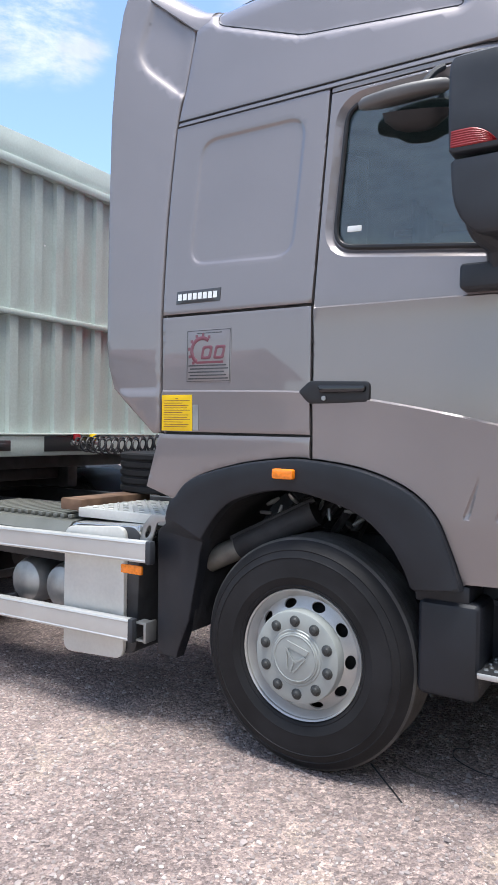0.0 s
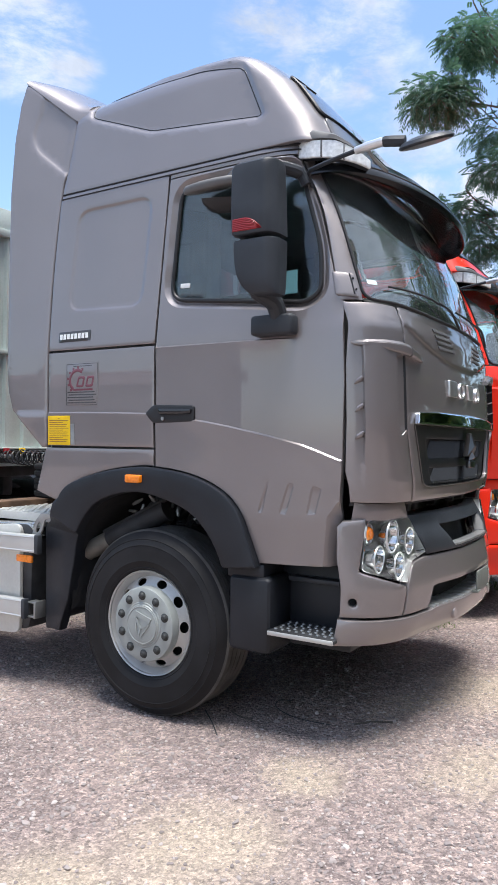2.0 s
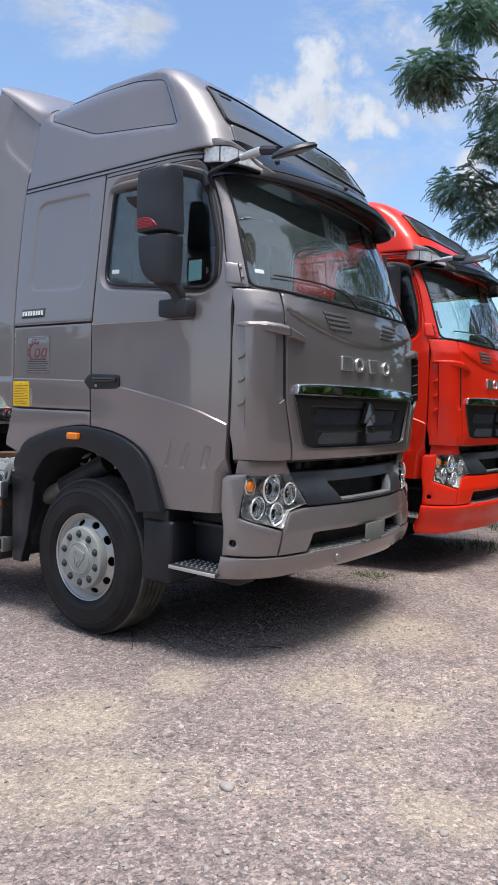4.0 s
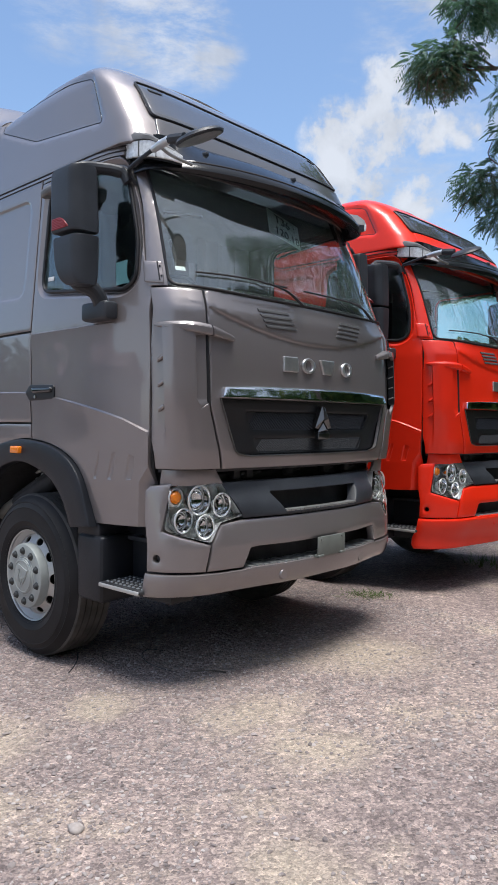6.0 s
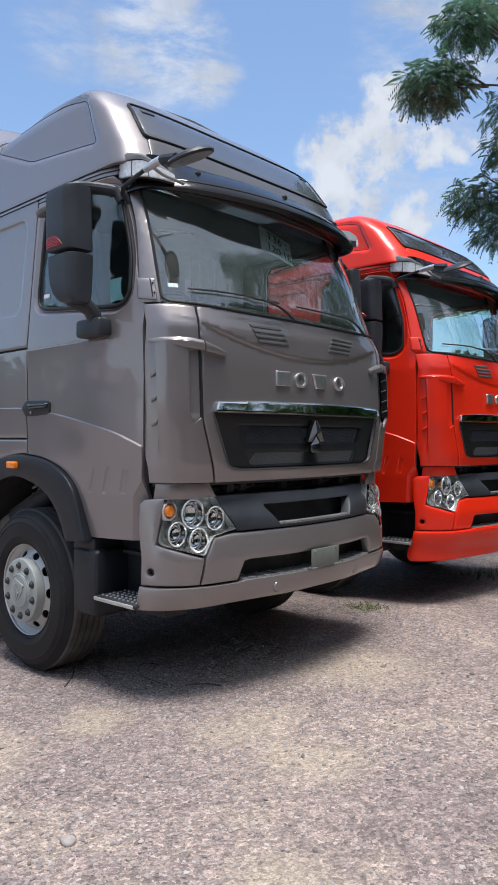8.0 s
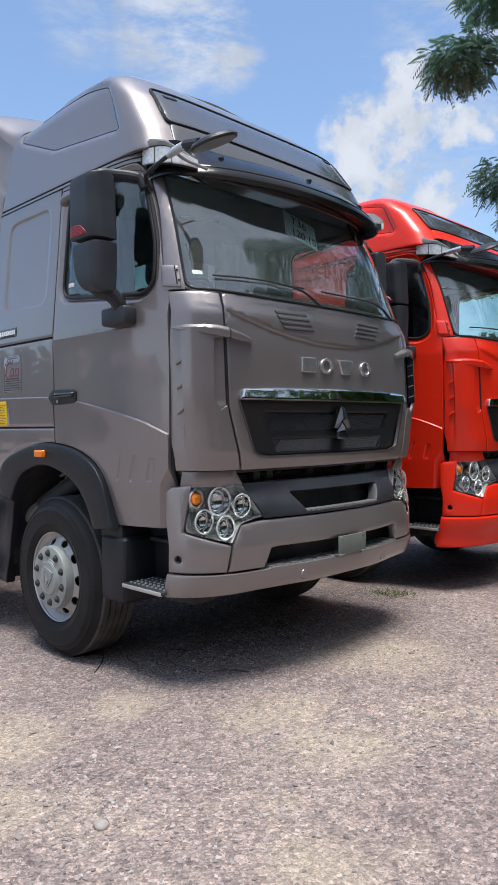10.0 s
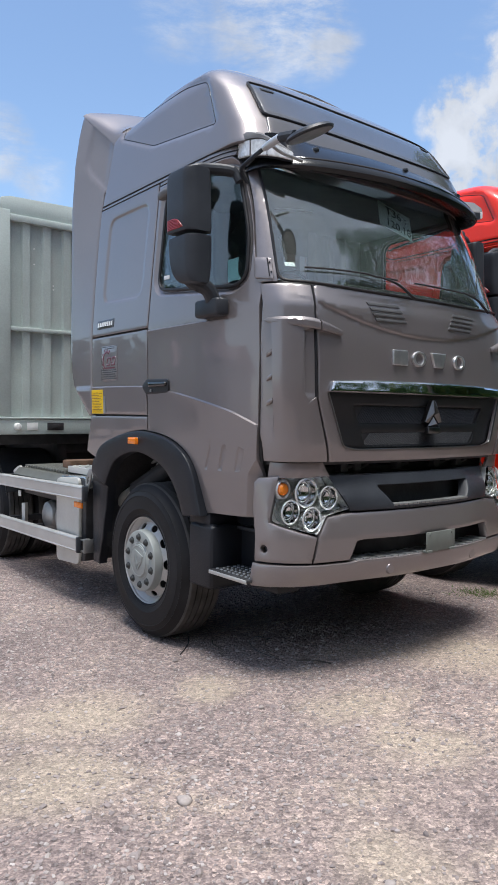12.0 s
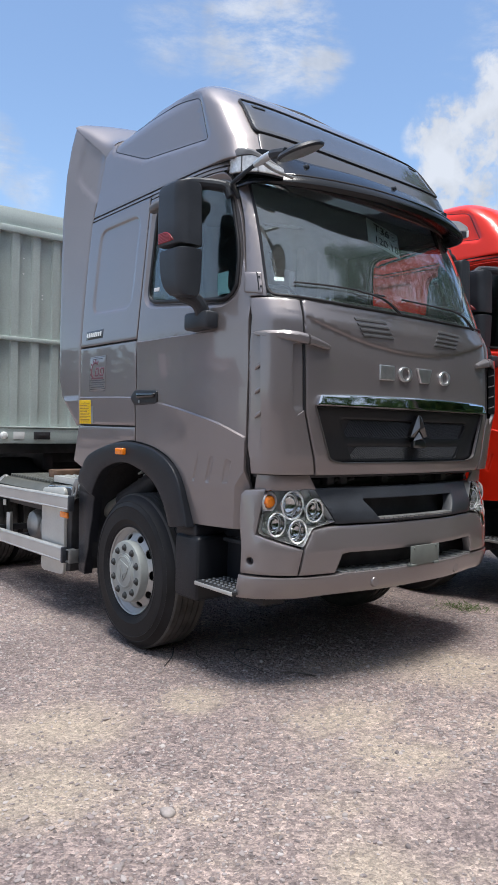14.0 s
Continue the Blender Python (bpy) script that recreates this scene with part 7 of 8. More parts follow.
def build_truck():
    truck = thing("tractor_unit", Matrix.Identity(4), "bronze grey metallic high-roof tractor unit parked on gravel", "truck")
    build_chassis(truck)
    build_cabin(truck)
    build_roof(truck)
    for sg in (-1, 1):
        build_flank(truck, sg)
        build_mirrors(truck, sg)
    build_front(truck)
    build_visor(truck)
    build_bumper(truck)
    w = build_wheel(truck, -0.045, -1.205, 0.502, -1)
    copy_thing(w, pose(-0.045, 1.205, 0.502, 0, 0, 180))
    r = build_wheel(truck, -3.58, -1.185, 0.502, -1, False)
    for x in (-3.58, -4.93):
        for y, a in ((-1.185, 0), (-0.86, 0), (1.185, 180), (0.86, 180)):
            if (x, y) != (-3.58, -1.185):
                copy_thing(r, pose(x, y, 0.502, 0, 0, a))
    build_running_gear(truck)
    # rear deflector between the fairings
    bm = bmesh.new()
    rows = []
    for t in np.linspace(0, 1, 12):
        x = -0.75 - 0.50 * t
        ze, ye = np.interp(t, [0, 0.18, 1], [3.70, 3.755, 4.078]), np.interp(t, [0, 1], [1.066, 1.150])
        zc = 3.975 + 0.26 * smoothstep(0.0, 0.95, t)
        ang = np.linspace(-math.pi / 2, math.pi / 2, 31)
        rows.append([(x, ye * math.sin(a), ze + (zc - ze) * math.cos(a) ** np.interp(t, [0, 1], [0.5, 1.1])) for a in ang])
    loft(bm, rows, closed=False, caps=False)
    bmesh.ops.recalc_face_normals(bm, faces=bm.faces)
    bmesh.ops.solidify(bm, geom=list(bm.faces), thickness=0.02)
    part("roof_deflector", bm, M_GREY, truck, "rear roof air deflector", sharp=60)
    return truck


truck = build_truck()
red = copy_thing(truck, pose(-0.075, 3.23, 0.0))
tagged(red, "bright red high-roof tractor unit parked beside the grey one", "truck")
for o in red.children_recursive:
    if o.type == "MESH" and o.data.materials and o.data.materials[0] == M_GREY:
        o.material_slots[0].link = "OBJECT"
        o.material_slots[0].material = M_RED
lower = Matrix.Translation((0, 0, 3.235 * 0.14)) @ Matrix.Diagonal((1, 1, 0.86, 1))
for o in red.children:
    kind_ = o.name.split(".")[0]
    if kind_ in ("roof", "roof_front_panel", "panel_seal", "roof_front_band", "roof_catch", "roof_deflector"):
        o.matrix_basis = lower
    if kind_ == "roof_front_band":
        o.material_slots[0].link = "OBJECT"
        o.material_slots[0].material = M_RED
skirt = [(-1.348, 0.684), (-1.348, 0.44), (-1.325, 0.405), (-1.1, 0.41), (0, 0.42), (1.1, 0.41), (1.325, 0.405), (1.348, 0.44), (1.348, 0.684), (0.72, 0.684), (0, 0.692), (-0.72, 0.684)]
part("bumper_skirt", sheet(skirt, laid(bumper_skin, 0.020), step=0.04, lip=0.014, thick=0.10), M_RED, red, "deep red bumper panel")
truck.location = (0.0, -0.03, 0.0)
build_stickers(truck)


# ---- trailer ----
def build_trailer():
    tr = thing("semi_trailer", pose(-2.86, -0.06, 0.0), "pale grey-green flatbed semi-trailer with a corrugated headboard", "trailer")
    bm = bmesh.new()
    box(bm, -0.06, 0.03, -1.34, 1.34, 1.335, 1.50, 0.012)
    box(bm, -0.02, 0.045, -1.34, 1.34, 1.500, 1.516, 0.004)
    part("front_beam", bm, M_TRAILER, tr, "pale front cross beam")
    for y in (-1.27, 1.27):
        bm = bmesh.new()
        box(bm, -0.08, 0.03, y - 0.085, y + 0.085, 1.5, 3.64, 0.012)
        part("corner_post", bm, M_TRAILER, tr)
    for z0, z1, o in ((2.41, 2.455, 0.022), (3.53, 3.60, 0.032)):
        bm = bmesh.new()
        box(bm, -0.04, o, -1.19, 1.19, z0, z1, 0.008)
        part("cross_rail", bm, M_TRAILER, tr)
    for z0, z1 in ((1.516, 2.41), (2.455, 3.53)):
        bm = bmesh.new()
        y = -1.19
        line = []
        while y < 1.19:
            line += [(-0.035, y), (-0.035, y + 0.132), (0.0, y + 0.142), (0.0, y + 0.214)]
            y += 0.224
        line = [(a, min(b, 1.19)) for a, b in line] + [(-0.035, 1.19)]
        loft(bm, [[(a, b, z) for a, b in line] for z in (z0, (z0 + z1) / 2, z1)], closed=False, caps=False)
        bmesh.ops.recalc_face_normals(bm, faces=bm.faces)
        bmesh.ops.solidify(bm, geom=list(bm.faces), thickness=0.004)
        part("corrugated_panel", bm, M_TRAILER, tr, "corrugated headboard panel", sharp=20)
    bm = bmesh.new()
    prism(bm, [(-1.30, 3.64), (-1.27, 3.76), (-1.18, 3.785), (-0.2, 3.80), (0.2, 3.80), (1.18, 3.785), (1.27, 3.76), (1.30, 3.64), (1.30, 3.60), (-1.30, 3.60)], -0.03, 0.0, "x", 0.004)
    part("crest_plate", bm, M_TRAILER, tr)
    bm = bmesh.new()
    box(bm, -12.0, -0.06, -1.30, 1.30, 1.40, 1.48, 0.01)
    part("deck", bm, M_TRAILER, tr, "flat trailer deck")
    for y in (-1.32, 1.32):
        bm = bmesh.new()
        box(bm, -12.0, -0.08, y - 0.03, y + 0.03, 1.33, 1.50, 0.01)
        part("side_beam", bm, M_TRAILER, tr)
        for k in range(4):
            x1, x0 = -0.12 - k * 2.97, -0.12 - (k + 1) * 2.97 + 0.12
            bm = bmesh.new()
            box(bm, x0, x1, y - 0.015, y + 0.015, 1.50, 2.10, 0.006)
            for j in range(5):
                box(bm, x0 + 0.02, x1 - 0.02, y + (0.015 if y > 0 else -0.03), y + (0.03 if y > 0 else -0.015), 1.55 + j * 0.11, 1.60 + j * 0.11, 0.004)
            part("drop_side", bm, M_TRAILER, tr)
            bm = bmesh.new()
            box(bm, x0 - 0.10, x0 - 0.02, y - 0.05, y + 0.05, 1.33, 2.15, 0.01)
            part("side_post", bm, M_TRAILER, tr)
    for sg in (-1, 1):
        bm = bmesh.new()
        box(bm, -12.0, -0.4, sg * 0.45 - 0.06, sg * 0.45 + 0.06, 1.02, 1.40, 0.01)
        part("main_beam", bm, M_CHASSIS, tr, "dark main beam under the deck")
    for x in (-0.3, -0.9, -1.5, -2.1):
        bm = bmesh.new()
        box(bm, x - 0.04, x + 0.04, -1.25, 1.25, 1.22, 1.335, 0.008)
        part("cross_bearer", bm, M_CHASSIS, tr)
    bm = bmesh.new()
    box(bm, -1.8, -0.5, -0.38, 0.38, 1.10, 1.22, 0.02)
    part("kingpin_plate", bm, M_CHASSIS, tr)
    # hooks along the corner post
    for z in (2.0, 2.35, 2.75, 3.1, 3.5):
        bm = bmesh.new()
        tube(bm, curve([(-0.06, -1.35, z), (-0.06, -1.39, z + 0.01), (-0.06, -1.40, z + 0.05)], 4), 0.008, 6)
        box(bm, -0.08, -0.03, -1.365, -1.355, z - 0.03, z + 0.03, 0.003)
        part("rope_hook", bm, M_STEEL, tr, "small steel rope hook")
    # air couplings, sockets and labels on the front beam
    bm = bmesh.new()
    box(bm, 0.03, 0.036, -0.28, 0.28, 1.37, 1.49, 0.004)
    cp = part("coupling_plate", bm, M_INK, tr, "dark plate carrying the air couplings")
    for y, mtl, nm in ((0.03, M_REDLENS, "red_coupling"), (0.22, M_YELLOW, "yellow_coupling")):
        bm = bmesh.new()
        lathe(bm, [(0.001, 0.04), (0.028, 0.035), (0.034, 0.0), (0.02, -0.02), (0.001, -0.02)], 16, "z", (0.075, y, 1.475))
        k = part(nm, bm, mtl, cp)
        bm = bmesh.new()
        tube(bm, [(0.03, y, 1.44), (0.08, y, 1.44)], 0.02, 10)
        tube(bm, [(0.08, y - 0.06, 1.435), (0.08, y + 0.04, 1.435)], 0.018, 10)
        part("coupling_body", bm, M_STEEL, k)
    for y0, y1, mtl in ((-0.80, -0.62, M_INK), (-1.02, -0.90, M_WHITE)):
        bm = bmesh.new()
        box(bm, 0.03, 0.037 if mtl is M_WHITE else 0.05, y0, y1, 1.38, 1.46, 0.004)
        if mtl is M_INK:
            box(bm, 0.05, 0.062, y0 + 0.05, y1 - 0.05, 1.40, 1.44, 0.006)
        part("socket_box" if mtl is M_INK else "white_label", bm, mtl, tr)
    bm = bmesh.new()
    lathe(bm, [(0.001, 0.05), (0.03, 0.045), (0.038, 0.02), (0.04, 0.0)], 20, "x", (0.03, -1.12, 1.42))
    part("beam_cap", bm, M_WHITE, tr, "round pale cap")
    bm = bmesh.new()
    for y, z in ((-0.93, 3.28), (-0.93, 3.12), (-0.72, 2.88), (-0.72, 2.92), (-0.28, 3.0)):
        lathe(bm, [(0.009, 0.0), (0.009, 0.005), (0.001, 0.006)], 8, "x", (0.003, y, z))
    part("headboard_rivets", bm, M_WHITE, tr)["kind"] = "stuff"
    return tr


build_trailer()


# ---- loose ground cover, plants and distance ----
rng = np.random.default_rng(7)


def island_material(name, colors, rough=0.85, trans=0.0, spec=0.3):
    """Colour varied piece by piece."""
    m = bpy.data.materials.new(name)
    m.use_nodes = True
    nt = m.node_tree
    b = nt.nodes["Principled BSDF"]
    b.inputs["Roughness"].default_value = rough
    b.inputs["Specular IOR Level"].default_value = spec
    g = nt.nodes.new("ShaderNodeNewGeometry")
    r = nt.nodes.new("ShaderNodeValToRGB")
    e = r.color_ramp.elements
    e[0].color, e[1].color = (*colors[0], 1), (*colors[-1], 1)
    for i, c in enumerate(colors[1:-1]):
        k = e.new((i + 1) / (len(colors) - 1))
        k.color = (*c, 1)
    nt.links.new(g.outputs["Random Per Island"], r.inputs[0])
    nt.links.new(r.outputs[0], b.inputs["Base Color"])
    if trans:
        t = nt.nodes.new("ShaderNodeBsdfTranslucent")
        mx = nt.nodes.new("ShaderNodeMixShader")
        mx.inputs[0].default_value = trans
        nt.links.new(r.outputs[0], t.inputs[0])
        nt.links.new(b.outputs[0], mx.inputs[1])
        nt.links.new(t.outputs[0], mx.inputs[2])
        nt.links.new(mx.outputs[0], nt.nodes["Material Output"].inputs[0])
    return m


def stuff_mesh(name, verts, faces, material, label, category, smooth=False):
    me = bpy.data.meshes.new(name)
    me.from_pydata(verts.tolist() if hasattr(verts, "tolist") else verts, [], faces.tolist() if hasattr(faces, "tolist") else faces)
    me.materials.append(material)
    if smooth:
        me.polygons.foreach_set("use_smooth", [True] * len(me.polygons))
    return tagged(new(name, me), label, category, kind="stuff")


def build_pebbles():
    bm = bmesh.new()
    bmesh.ops.create_icosphere(bm, subdivisions=1, radius=1)
    ball = np.array([tuple(v.co) for v in bm.verts])
    tri = np.array([[v.index for v in f.verts] for f in bm.faces])
    bm.free()
    nv = len(ball)
    n = 64000
    x, y = rng.uniform(-2.6, 4.4, n), rng.uniform(-3.7, 1.6, n)
    keep = rng.random(n) < np.clip(0.85 - 0.40 * np.sin(1.7 * x + 2.1 * y) * np.sin(1.1 * y - x) + 0.25 * np.sin(4.3 * x - 3.1 * y), 0.22, 1)
    for px, py, pr in SAND:
        keep &= (np.hypot(x - px, y - py) > pr * 0.8) | (rng.random(n) < 0.4)
    x, y = x[keep], y[keep]
    n = len(x)
    size = 0.0035 + 0.0085 * rng.random(n) ** 2.4 + 0.006 * (rng.random(n) > 0.965) + 0.006 * (rng.random(n) > 0.985)
    z = ground_height(x, y)
    v = ball[None] * (1 + 0.46 * rng.uniform(-1, 1, (n, nv, 3))) * (size[:, None, None] * rng.uniform(0.65, 1.2, (n, 1, 3)))
    v[:, :, 2] *= 0.7
    a = rng.uniform(0, math.tau, n)
    c, s = np.cos(a)[:, None], np.sin(a)[:, None]
    v = np.stack([v[..., 0] * c - v[..., 1] * s, v[..., 0] * s + v[..., 1] * c, v[..., 2]], -1)
    v += np.c_[x, y, z + size * 0.12][:, None]
    f = (tri[None] + (np.arange(n) * nv)[:, None, None]).reshape(-1, 3)
    m = island_material("gravel_stone", [(0.185, 0.160, 0.156), (0.25, 0.216, 0.209), (0.335, 0.297, 0.281), (0.22, 0.189, 0.183), (0.30, 0.258, 0.247), (0.48, 0.435, 0.415), (0.255, 0.212, 0.205)], 0.85)
    stuff_mesh("gravel", v.reshape(-1, 3), f, m, "loose pinkish grey crushed stones strewn on the yard", "gravel")


build_pebbles()
M_STONE = mat("pale_stone", (0.36, 0.32, 0.30), 1.0, vary=(40, 0.2), bump=(120, 0.4, 0.003))


def build_stone(x, y, r, label, seed):
    bm = bmesh.new()
    bmesh.ops.create_icosphere(bm, subdivisions=2, radius=1)
    for v in bm.verts:
        k = 1 + 0.22 * noise.noise(v.co * 1.3 + Vector((seed, 0, 0)))
        v.co = Vector((v.co.x * r * 1.15 * k, v.co.y * r * 0.9 * k, v.co.z * r * 0.62 * k))
    o = part("stone", bm, M_STONE, None, sharp=60)
    o.matrix_basis = pose(x, y, float(ground_height(np.array(x), np.array(y))) + r * 0.26, 0, 0, seed * 40)
    return tagged(o, label, "stone", "loose stones")


for i, (x, y, r) in enumerate(((2.11, -2.30, 0.030), (1.97, -2.16, 0.016), (2.95, -2.05, 0.018), (2.55, -1.75, 0.014), (3.15, -2.45, 0.016), (1.35, -2.5, 0.014), (2.3, -2.9, 0.015), (1.55, -1.45, 0.014))):
    build_stone(x, y, r, "rounded pale stone lying on the gravel", i)
for i, (x, y, r) in enumerate(((2.05, 3.05, 0.11), (2.30, 3.2, 0.08), (1.75, 3.35, 0.09), (2.7, 3.15, 0.10), (1.45, 3.75, 0.08))):
    build_stone(x, y, r, "weathered rock at the edge of the grass verge", i + 20)


def ground_line(name, pts, r, material, label, category):
    bm = bmesh.new()
    q = curve(pts, 6)
    tube(bm, [(x, y, float(ground_height(np.array(x), np.array(y))) + r * 0.9 + h) for x, y, h in q], r, 6)
    return tagged(part(name, bm, material), label, category)


ground_line("cable_end", [(0.25, -1.06, 0.03), (0.33, -1.12, 0.006), (0.41, -1.20, 0), (0.49, -1.29, 0)], 0.004, M_SEAL, "thin black cable end lying by the front wheel", "cable")
ground_line("loose_wire", [(0.60, -0.60, 0), (0.55, -0.68, 0.02), (0.57, -0.76, 0.01), (0.70, -0.83, 0), (0.84, -0.86, 0), (0.98, -0.86, 0)], 0.003, M_SEAL, "thin black wire lying on the gravel", "cable")
ground_line("twig", [(0.35, -0.93, 0), (0.45, -0.99, 0.004), (0.55, -1.0, 0)], 0.004, M_BARK, "thin dry twig on the gravel", "twig")
ground_line("twig", [(1.10, -0.80, 0), (1.18, -0.72, 0.004), (1.28, -0.66, 0)], 0.005, M_BARK, "thin dry twig on the gravel", "twig")

M_LEAF = island_material("tree_leaf", [(0.055, 0.125, 0.085), (0.080, 0.17, 0.105), (0.11, 0.21, 0.125), (0.068, 0.145, 0.10)], 0.5, 0.42, 0.4)
M_GRASS = island_material("grass_blade", [(0.05, 0.10, 0.025), (0.09, 0.15, 0.04), (0.14, 0.17, 0.06), (0.07, 0.13, 0.03)], 0.6, 0.3)
M_HEDGE = island_material("hedge_leaf", [(0.020, 0.050, 0.018), (0.035, 0.085, 0.026), (0.055, 0.115, 0.032), (0.10, 0.14, 0.035)], 0.55, 0.25, 0.3)


def frond_mesh(out_v, out_f, base, way, length, pairs, wid, droop):
    """One feathered leaf: leaflets in pairs along a drooping stalk."""
    way = way / np.linalg.norm(way)
    side = np.cross(way, (0, 0, 1))
    side /= max(np.linalg.norm(side), 1e-6)
    for i in range(pairs):
        t = 0.18 + 0.82 * i / (pairs - 1)
        p = base + way * length * t + np.array((0, 0, -droop * t * t * length))
        ln = length * (0.42 - 0.2 * abs(t - 0.5))
        for sgn in (-1, 1):
            d = side * sgn * 0.72 + way * 0.62 + np.array((0, 0, -0.38))
            d /= np.linalg.norm(d)
            nrm = np.cross(d, way)
            nrm /= max(np.linalg.norm(nrm), 1e-6)
            w = np.cross(d, nrm) * wid
            k = len(out_v)
            out_v += [p, p + d * ln * 0.45 + w, p + d * ln, p + d * ln * 0.45 - w]
            out_f.append((k, k + 1, k + 2, k + 3))


def leafy_cluster(vv, ff, c, r, n, length=0.17):
    for _ in range(int(n * 2.9)):
        d = rng.normal(size=3)
        d /= np.linalg.norm(d)
        d[2] = d[2] * 0.75
        k = rng.random() ** 0.45
        base = np.array(c) + d * r * k * np.array((1, 1, 0.8))
        way = d * 0.55 + rng.normal(size=3) * np.array((0.8, 0.8, 0.4)) + np.array((0, 0, -0.35))
        frond_mesh(vv, ff, base, way, length * rng.uniform(0.7, 1.2), 6, 0.010 * rng.uniform(0.8, 1.3), rng.uniform(0.15, 0.5))


def build_tree():
    tree = thing("tree", pose(3.2, 8.2, 0.0), "broad tree with dark feathery drooping leaves behind the lorries", "tree")
    off = np.array((3.2, 8.2, 0.0))
    spots = [((-0.02, 4.55, 6.15), 0.50, 210), ((0.30, 4.75, 6.9), 0.42, 110), ((1.25, 5.0, 6.35), 0.50, 140), ((0.95, 5.6, 5.6), 0.55, 140), ((-0.15, 6.2, 5.1), 0.50, 150), ((0.22, 6.2, 4.6), 0.45, 120), ((0.35, 6.0, 5.65), 0.40, 80),
             ((0.65, 6.5, 4.1), 0.50, 120), ((0.9, 6.5, 3.4), 0.5, 120), ((0.75, 6.6, 2.75), 0.45, 90), ((0.3, 5.8, 7.5), 0.6, 120), ((0.3, 6.3, 6.3), 0.45, 80), ((1.5, 6.2, 7.3), 0.8, 160), ((2.2, 6.8, 5.6), 0.9, 200),
             ((3.0, 7.5, 7.0), 1.2, 260), ((4.2, 8.5, 6.0), 1.2, 220), ((3.4, 7.2, 8.6), 1.2, 170), ((3.5, 9.5, 7.6), 1.3, 220), ((2.0, 8.0, 4.4), 0.9, 160)]
    bm = bmesh.new()
    trunk = [(0, 0, -0.1), (0.05, -0.05, 0.9), (0.02, -0.1, 2.0), (-0.1, -0.2, 3.2), (-0.2, -0.4, 4.4), (-0.3, -0.6, 5.6), (-0.2, -0.7, 6.8)]
    q = curve(trunk, 4)
    tube(bm, q, [0.22 - 0.17 * i / (len(q) - 1) for i in range(len(q))], 12)
    part("trunk", bm, M_BARK, tree)
    for i, (c, r, n) in enumerate(spots):
        c = np.array(c) - off
        h = np.clip(c[2] - 0.9, 1.6, 5.6)
        root = np.array((np.interp(h, [0, 6], [0, -0.25]), np.interp(h, [0, 6], [0, -0.6]), h))
        mid = root * 0.45 + c * 0.55 + np.array((0.1 * math.sin(i), 0.1 * math.cos(i), 0.32 * (-1) ** i))
        bm = bmesh.new()
        q = curve([tuple(root), tuple(mid), tuple(c)], 6)
        tube(bm, q, [0.030 - 0.021 * k / (len(q) - 1) for k in range(len(q))], 7)
        for k in range(4):
            e = c + rng.normal(size=3) * r * 0.6
            tube(bm, curve([tuple(mid * 0.35 + c * 0.65), tuple((c + e) / 2 + (0, 0, 0.06)), tuple(e)], 3), [0.014, 0.013, 0.012, 0.010, 0.008, 0.007, 0.006], 5)
        part("limb", bm, M_BARK, tree)
    vv, ff = [], []
    for c, r, n in spots:
        leafy_cluster(vv, ff, np.array(c) - off, r, n)
    o = stuff_mesh("crown", np.array(vv), ff, M_LEAF, "", "")
    o.parent = tree


build_tree()


def build_tall_tree():
    """A tall tree ahead of the lorries, mirrored in their windscreens."""
    foot = np.array((7.6, 8.4, 0.0))
    tree = thing("tall_tree", pose(*foot), "tall slender tree with small dark leaves ahead of the lorries", "tree")
    bm = bmesh.new()
    q = curve([(0, 0, -0.1), (0.1, 0.1, 3.0), (-0.1, 0.1, 6.0), (-0.3, -0.2, 9.0), (-0.5, -0.5, 11.2)], 4)
    tube(bm, q, [0.26 - 0.20 * i / (len(q) - 1) for i in range(len(q))], 12)
    part("trunk", bm, M_BARK, tree)
    vv, ff = [], []
    for i, (az, el, r) in enumerate(((44, 44.5, 0.50), (48, 43.5, 0.60), (52, 40.8, 0.75), (56, 41.2, 0.65), (60, 39.2, 0.85), (64, 37.8, 0.85), (68, 36.0, 0.9), (49, 39.5, 0.75), (55, 37.2, 0.9), (62, 34.5, 1.0), (70, 32.5, 1.0), (47, 35.0, 1.0), (54, 32.0, 1.1), (75, 38.0, 0.8))):
        far = 9.2 + 0.5 * math.sin(i * 2.1)
        c = np.array((1.3 + far * math.cos(radians(az)), -0.5 + far * math.sin(radians(az)), 2.7 + far * math.tan(radians(el)))) - foot
        h = np.clip(c[2] - 1.6, 3.0, 10.6)
        root = np.array((np.interp(h, [3, 11], [0.1, -0.5]), np.interp(h, [3, 11], [0.1, -0.5]), h))
        bm = bmesh.new()
        q = curve([tuple(root), tuple(root * 0.5 + c * 0.5 + np.array((0, 0, 0.2))), tuple(c)], 5)
        tube(bm, q, [0.05 - 0.038 * k / (len(q) - 1) for k in range(len(q))], 6)
        part("limb", bm, M_BARK, tree)
        leafy_cluster(vv, ff, c, r, int(260 * r * r) + 60, 0.085)
    o = stuff_mesh("crown", np.array(vv), ff, M_LEAF, "", "")
    o.parent = tree


build_tall_tree()


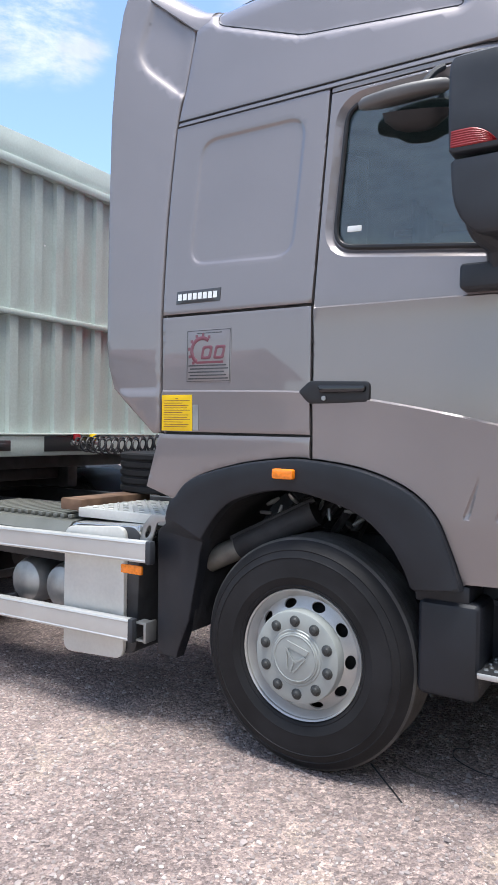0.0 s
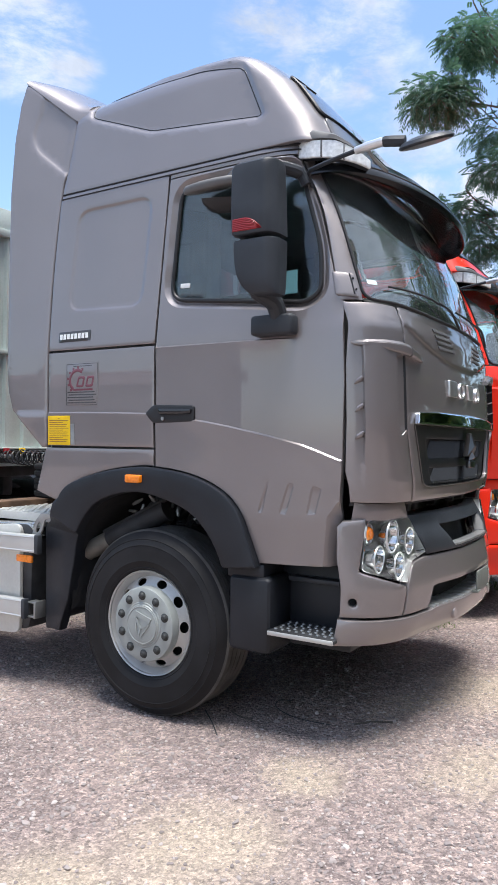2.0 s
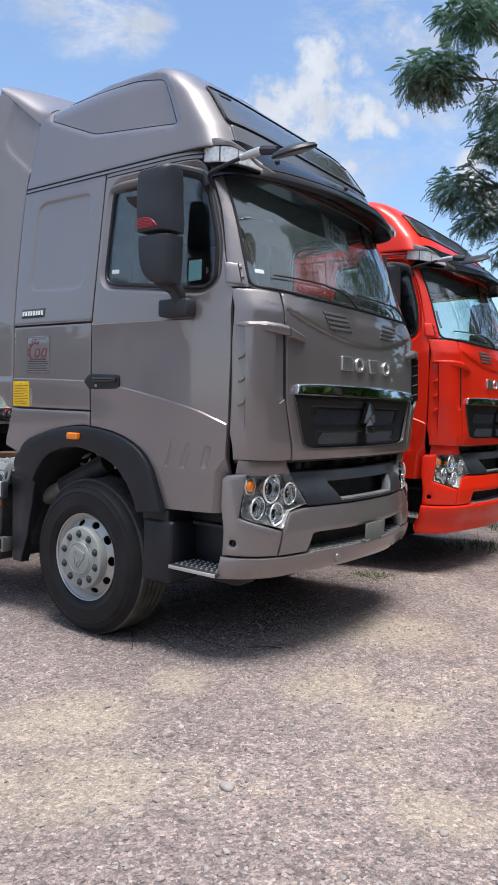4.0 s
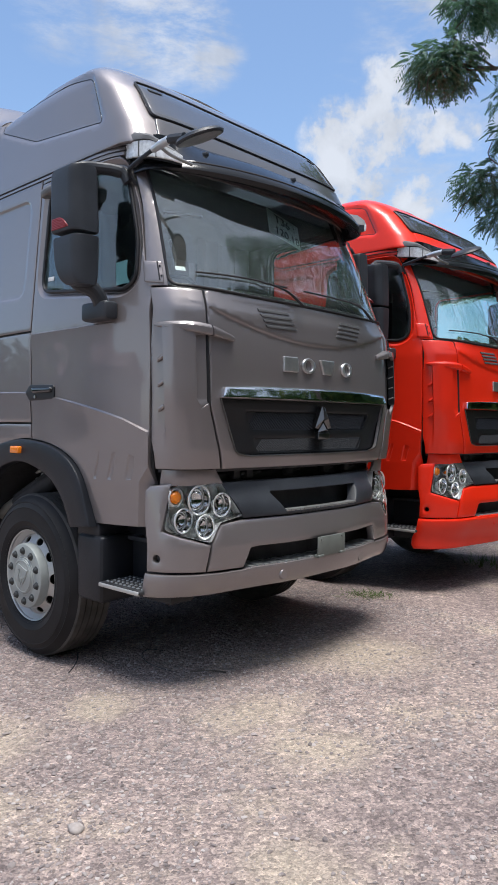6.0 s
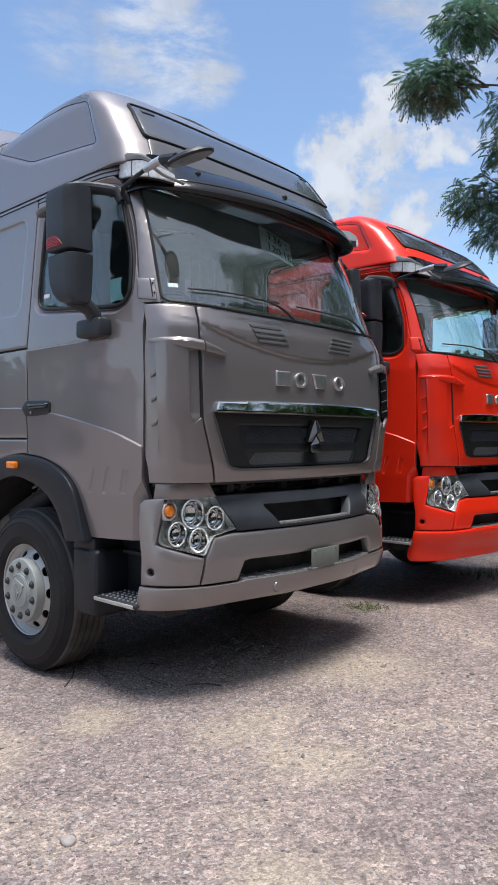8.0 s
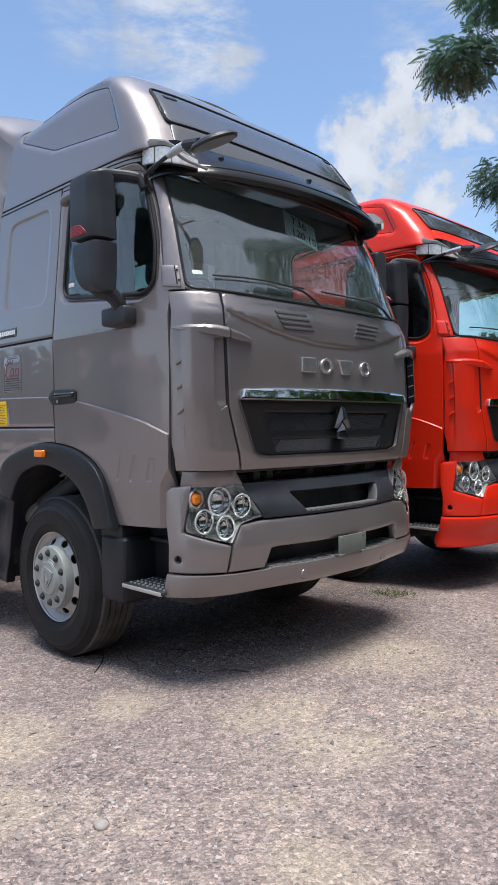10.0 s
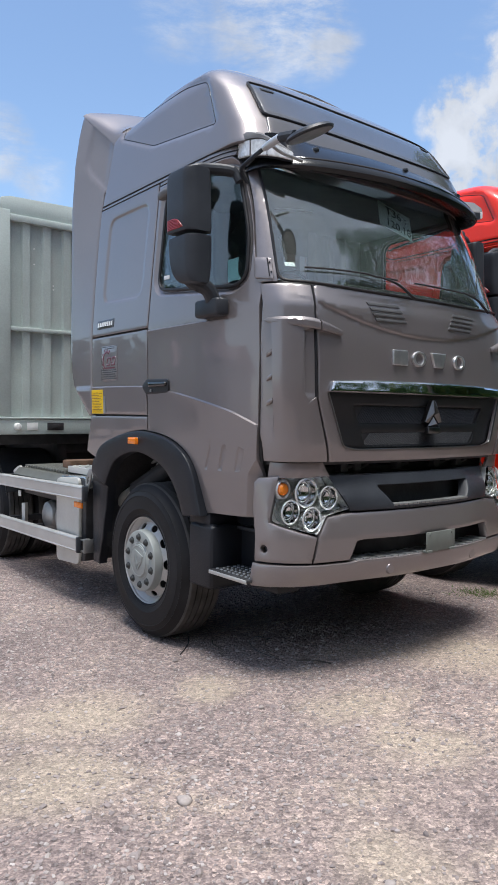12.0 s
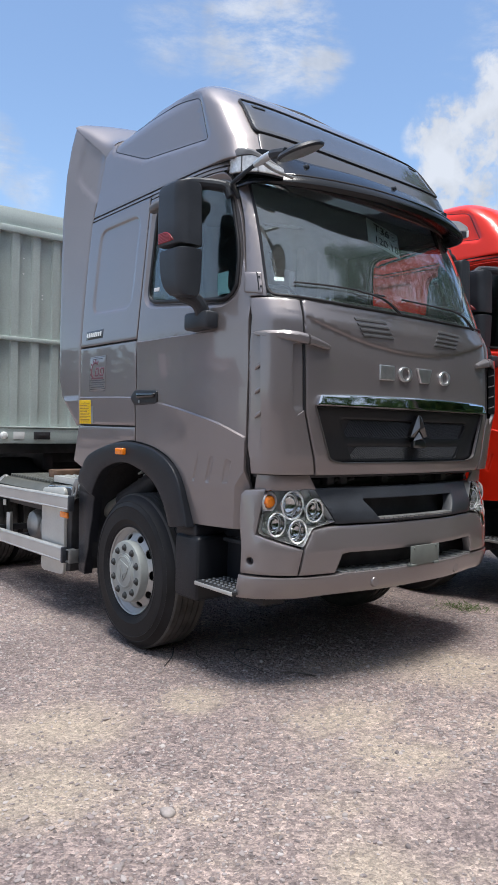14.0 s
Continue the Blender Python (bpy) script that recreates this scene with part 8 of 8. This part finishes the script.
def build_hedge():
    """Bushes and rough grass behind the red lorry."""
    for k, (x, y, r, h) in enumerate(((1.9, 6.6, 1.0, 2.1), (3.2, 6.4, 1.1, 2.0), (0.6, 7.6, 1.1, 2.4), (4.8, 6.2, 1.2, 1.5), (2.4, 8.4, 1.5, 3.6), (6.4, 6.8, 1.3, 1.9), (-1.2, 8.6, 1.2, 1.8), (4.6, 8.8, 1.6, 2.8))):
        bush = thing("bush", pose(x, y, 0.0), "dense dark green bush on the grass verge", "bush", "bushes on the verge")
        bm = bmesh.new()
        for j in range(5):
            a = j * 1.3
            tube(bm, curve([(0, 0, -0.05), (0.2 * r * math.cos(a), 0.2 * r * math.sin(a), h * 0.4), (0.6 * r * math.cos(a), 0.6 * r * math.sin(a), h * 0.8)], 3), [0.03, 0.028, 0.024, 0.02, 0.017, 0.014, 0.01], 6)
        part("stems", bm, M_BARK, bush)
        n = int(1700 * r * h)
        d = rng.normal(size=(n, 3))
        d /= np.linalg.norm(d, axis=1)[:, None]
        rad = rng.random(n) ** 0.35 * (0.85 + 0.3 * np.sin(5 * d[:, 0] + 4 * d[:, 1] + 3 * d[:, 2]))
        p = d * rad[:, None] * np.array((r, r, h * 0.55)) + np.array((0, 0, h * 0.52))
        p[:, 2] = np.maximum(p[:, 2], 0.03)
        t = rng.normal(size=(n, 3))
        t /= np.linalg.norm(t, axis=1)[:, None]
        u = np.cross(t, d + 0.3 * rng.normal(size=(n, 3)))
        u /= np.maximum(np.linalg.norm(u, axis=1), 1e-6)[:, None]
        ln, wd = rng.uniform(0.05, 0.10, n)[:, None], rng.uniform(0.018, 0.032, n)[:, None]
        v = np.stack([p - t * ln, p + u * wd, p + t * ln, p - u * wd], 1)
        o = stuff_mesh("foliage", v.reshape(-1, 3), np.arange(4 * n).reshape(-1, 4), M_HEDGE, "", "")
        o.parent = bush
    n = 9000
    x, y = rng.uniform(0.2, 7, n), rng.uniform(3.3, 7.5, n)
    ok = (y > 3.55 + 0.35 * np.sin(2.3 * x) + 0.2 * np.sin(5.1 * x)) & (x > 0.9 + 0.3 * np.sin(3 * y))
    x, y = x[ok], y[ok]
    x, y = np.r_[x, rng.normal(0.75, 0.12, 260)], np.r_[y, rng.normal(1.75, 0.10, 260)]
    n = len(x)
    z = ground_height(x, y)
    h = rng.uniform(0.04, 0.16, n) * np.where(y < 2.5, 0.22, 1.0)
    a = rng.uniform(0, math.tau, n)
    w = 0.006
    dx, dy = np.cos(a) * w, np.sin(a) * w
    lx, ly = rng.normal(0, 0.05, n), rng.normal(0, 0.05, n)
    v = np.stack([np.c_[x - dx, y - dy, z - 0.005], np.c_[x + dx, y + dy, z - 0.005], np.c_[x + lx, y + ly, z + h]], 1)
    stuff_mesh("grass", v.reshape(-1, 3), np.arange(3 * n).reshape(-1, 3), M_GRASS, "tufts of rough green grass along the verge", "grass")


build_hedge()


# out of view: added all round to darken reflections in paint and chrome
def build_far_trees():
    vv, ff = [], 0
    verts = []
    spots = [(k / 110 * math.tau, rng.uniform(34, 48), rng.uniform(4.5, 8.5), rng.uniform(2.0, 3.4)) for k in range(110) if not 235 < k / 110 * 360 < 285]
    spots += [(radians(a), R, rng.uniform(7.5, 10.5), rng.uniform(2.0, 2.8)) for R in (15, 18.5) for a in range(-58, 72, 6)]
    for a, R, h, r in spots:
        cx, cy = 1 + R * math.cos(a), -1 + R * math.sin(a)
        n = 620 if R > 30 else 900
        d = rng.normal(size=(n, 3))
        d /= np.linalg.norm(d, axis=1)[:, None]
        p = d * (rng.random(n) ** 0.4 * (0.8 + 0.35 * np.sin(3 * d[:, 0] + 5 * d[:, 2])))[:, None] * np.array((r, r, h * 0.5)) + np.array((cx, cy, h * 0.52))
        t = rng.normal(size=(n, 3))
        t /= np.linalg.norm(t, axis=1)[:, None]
        u = np.cross(t, rng.normal(size=(n, 3)))
        u /= np.maximum(np.linalg.norm(u, axis=1), 1e-6)[:, None]
        s = rng.uniform(0.18, 0.42, n)[:, None]
        verts.append(np.stack([p - t * s, p + u * s * 0.6, p + t * s, p - u * s * 0.6], 1).reshape(-1, 3))
    v = np.concatenate(verts)
    stuff_mesh("far_trees", v, np.arange(len(v)).reshape(-1, 4), M_HEDGE, "distant belt of green trees round the yard", "trees")


build_far_trees()


def build_yard_building():
    """The long low workshop across the yard, mirrored in the lorries' paint."""
    bld = thing("workshop_building", pose(-36.0, -24.0, 0.0), "long pale workshop with dark doorways across the yard", "building")
    bm = bmesh.new()
    box(bm, -16.0, 20.0, -6.0, 0.0, -0.2, 4.2, 0.02)
    part("wall", bm, M_RENDER, bld)
    bm = bmesh.new()
    loft(bm, [[(x, 0.7, 4.15), (x, 0.7, 4.3), (x, -3.0, 5.4), (x, -6.7, 4.3), (x, -6.7, 4.15)] for x in (-16.6, 20.6)])
    bmesh.ops.recalc_face_normals(bm, faces=bm.faces)
    part("roof", bm, M_ROOFTILE, bld, "dull red sheet roof")
    for x in (-13, -8.5, -4, 0.5, 5, 9.5, 14):
        bm = bmesh.new()
        box(bm, x, x + 2.6, 0.0, 0.05, -0.1, 3.1, 0.01)
        door = part("roller_door", bm, M_CHASSIS, bld, "dark roller door")
        bm = bmesh.new()
        box(bm, x - 0.12, x, 0.0, 0.12, -0.1, 3.25, 0.01)
        part("door_post", bm, M_ROOFTILE, bld)


M_RENDER = mat("pale_render", (0.38, 0.37, 0.35), 0.9, vary=(0.6, 0.12), speck=(20, 0.06))
M_ROOFTILE = mat("dull_red_sheet", (0.21, 0.13, 0.12), 0.6, vary=(1.5, 0.2))
build_yard_building()
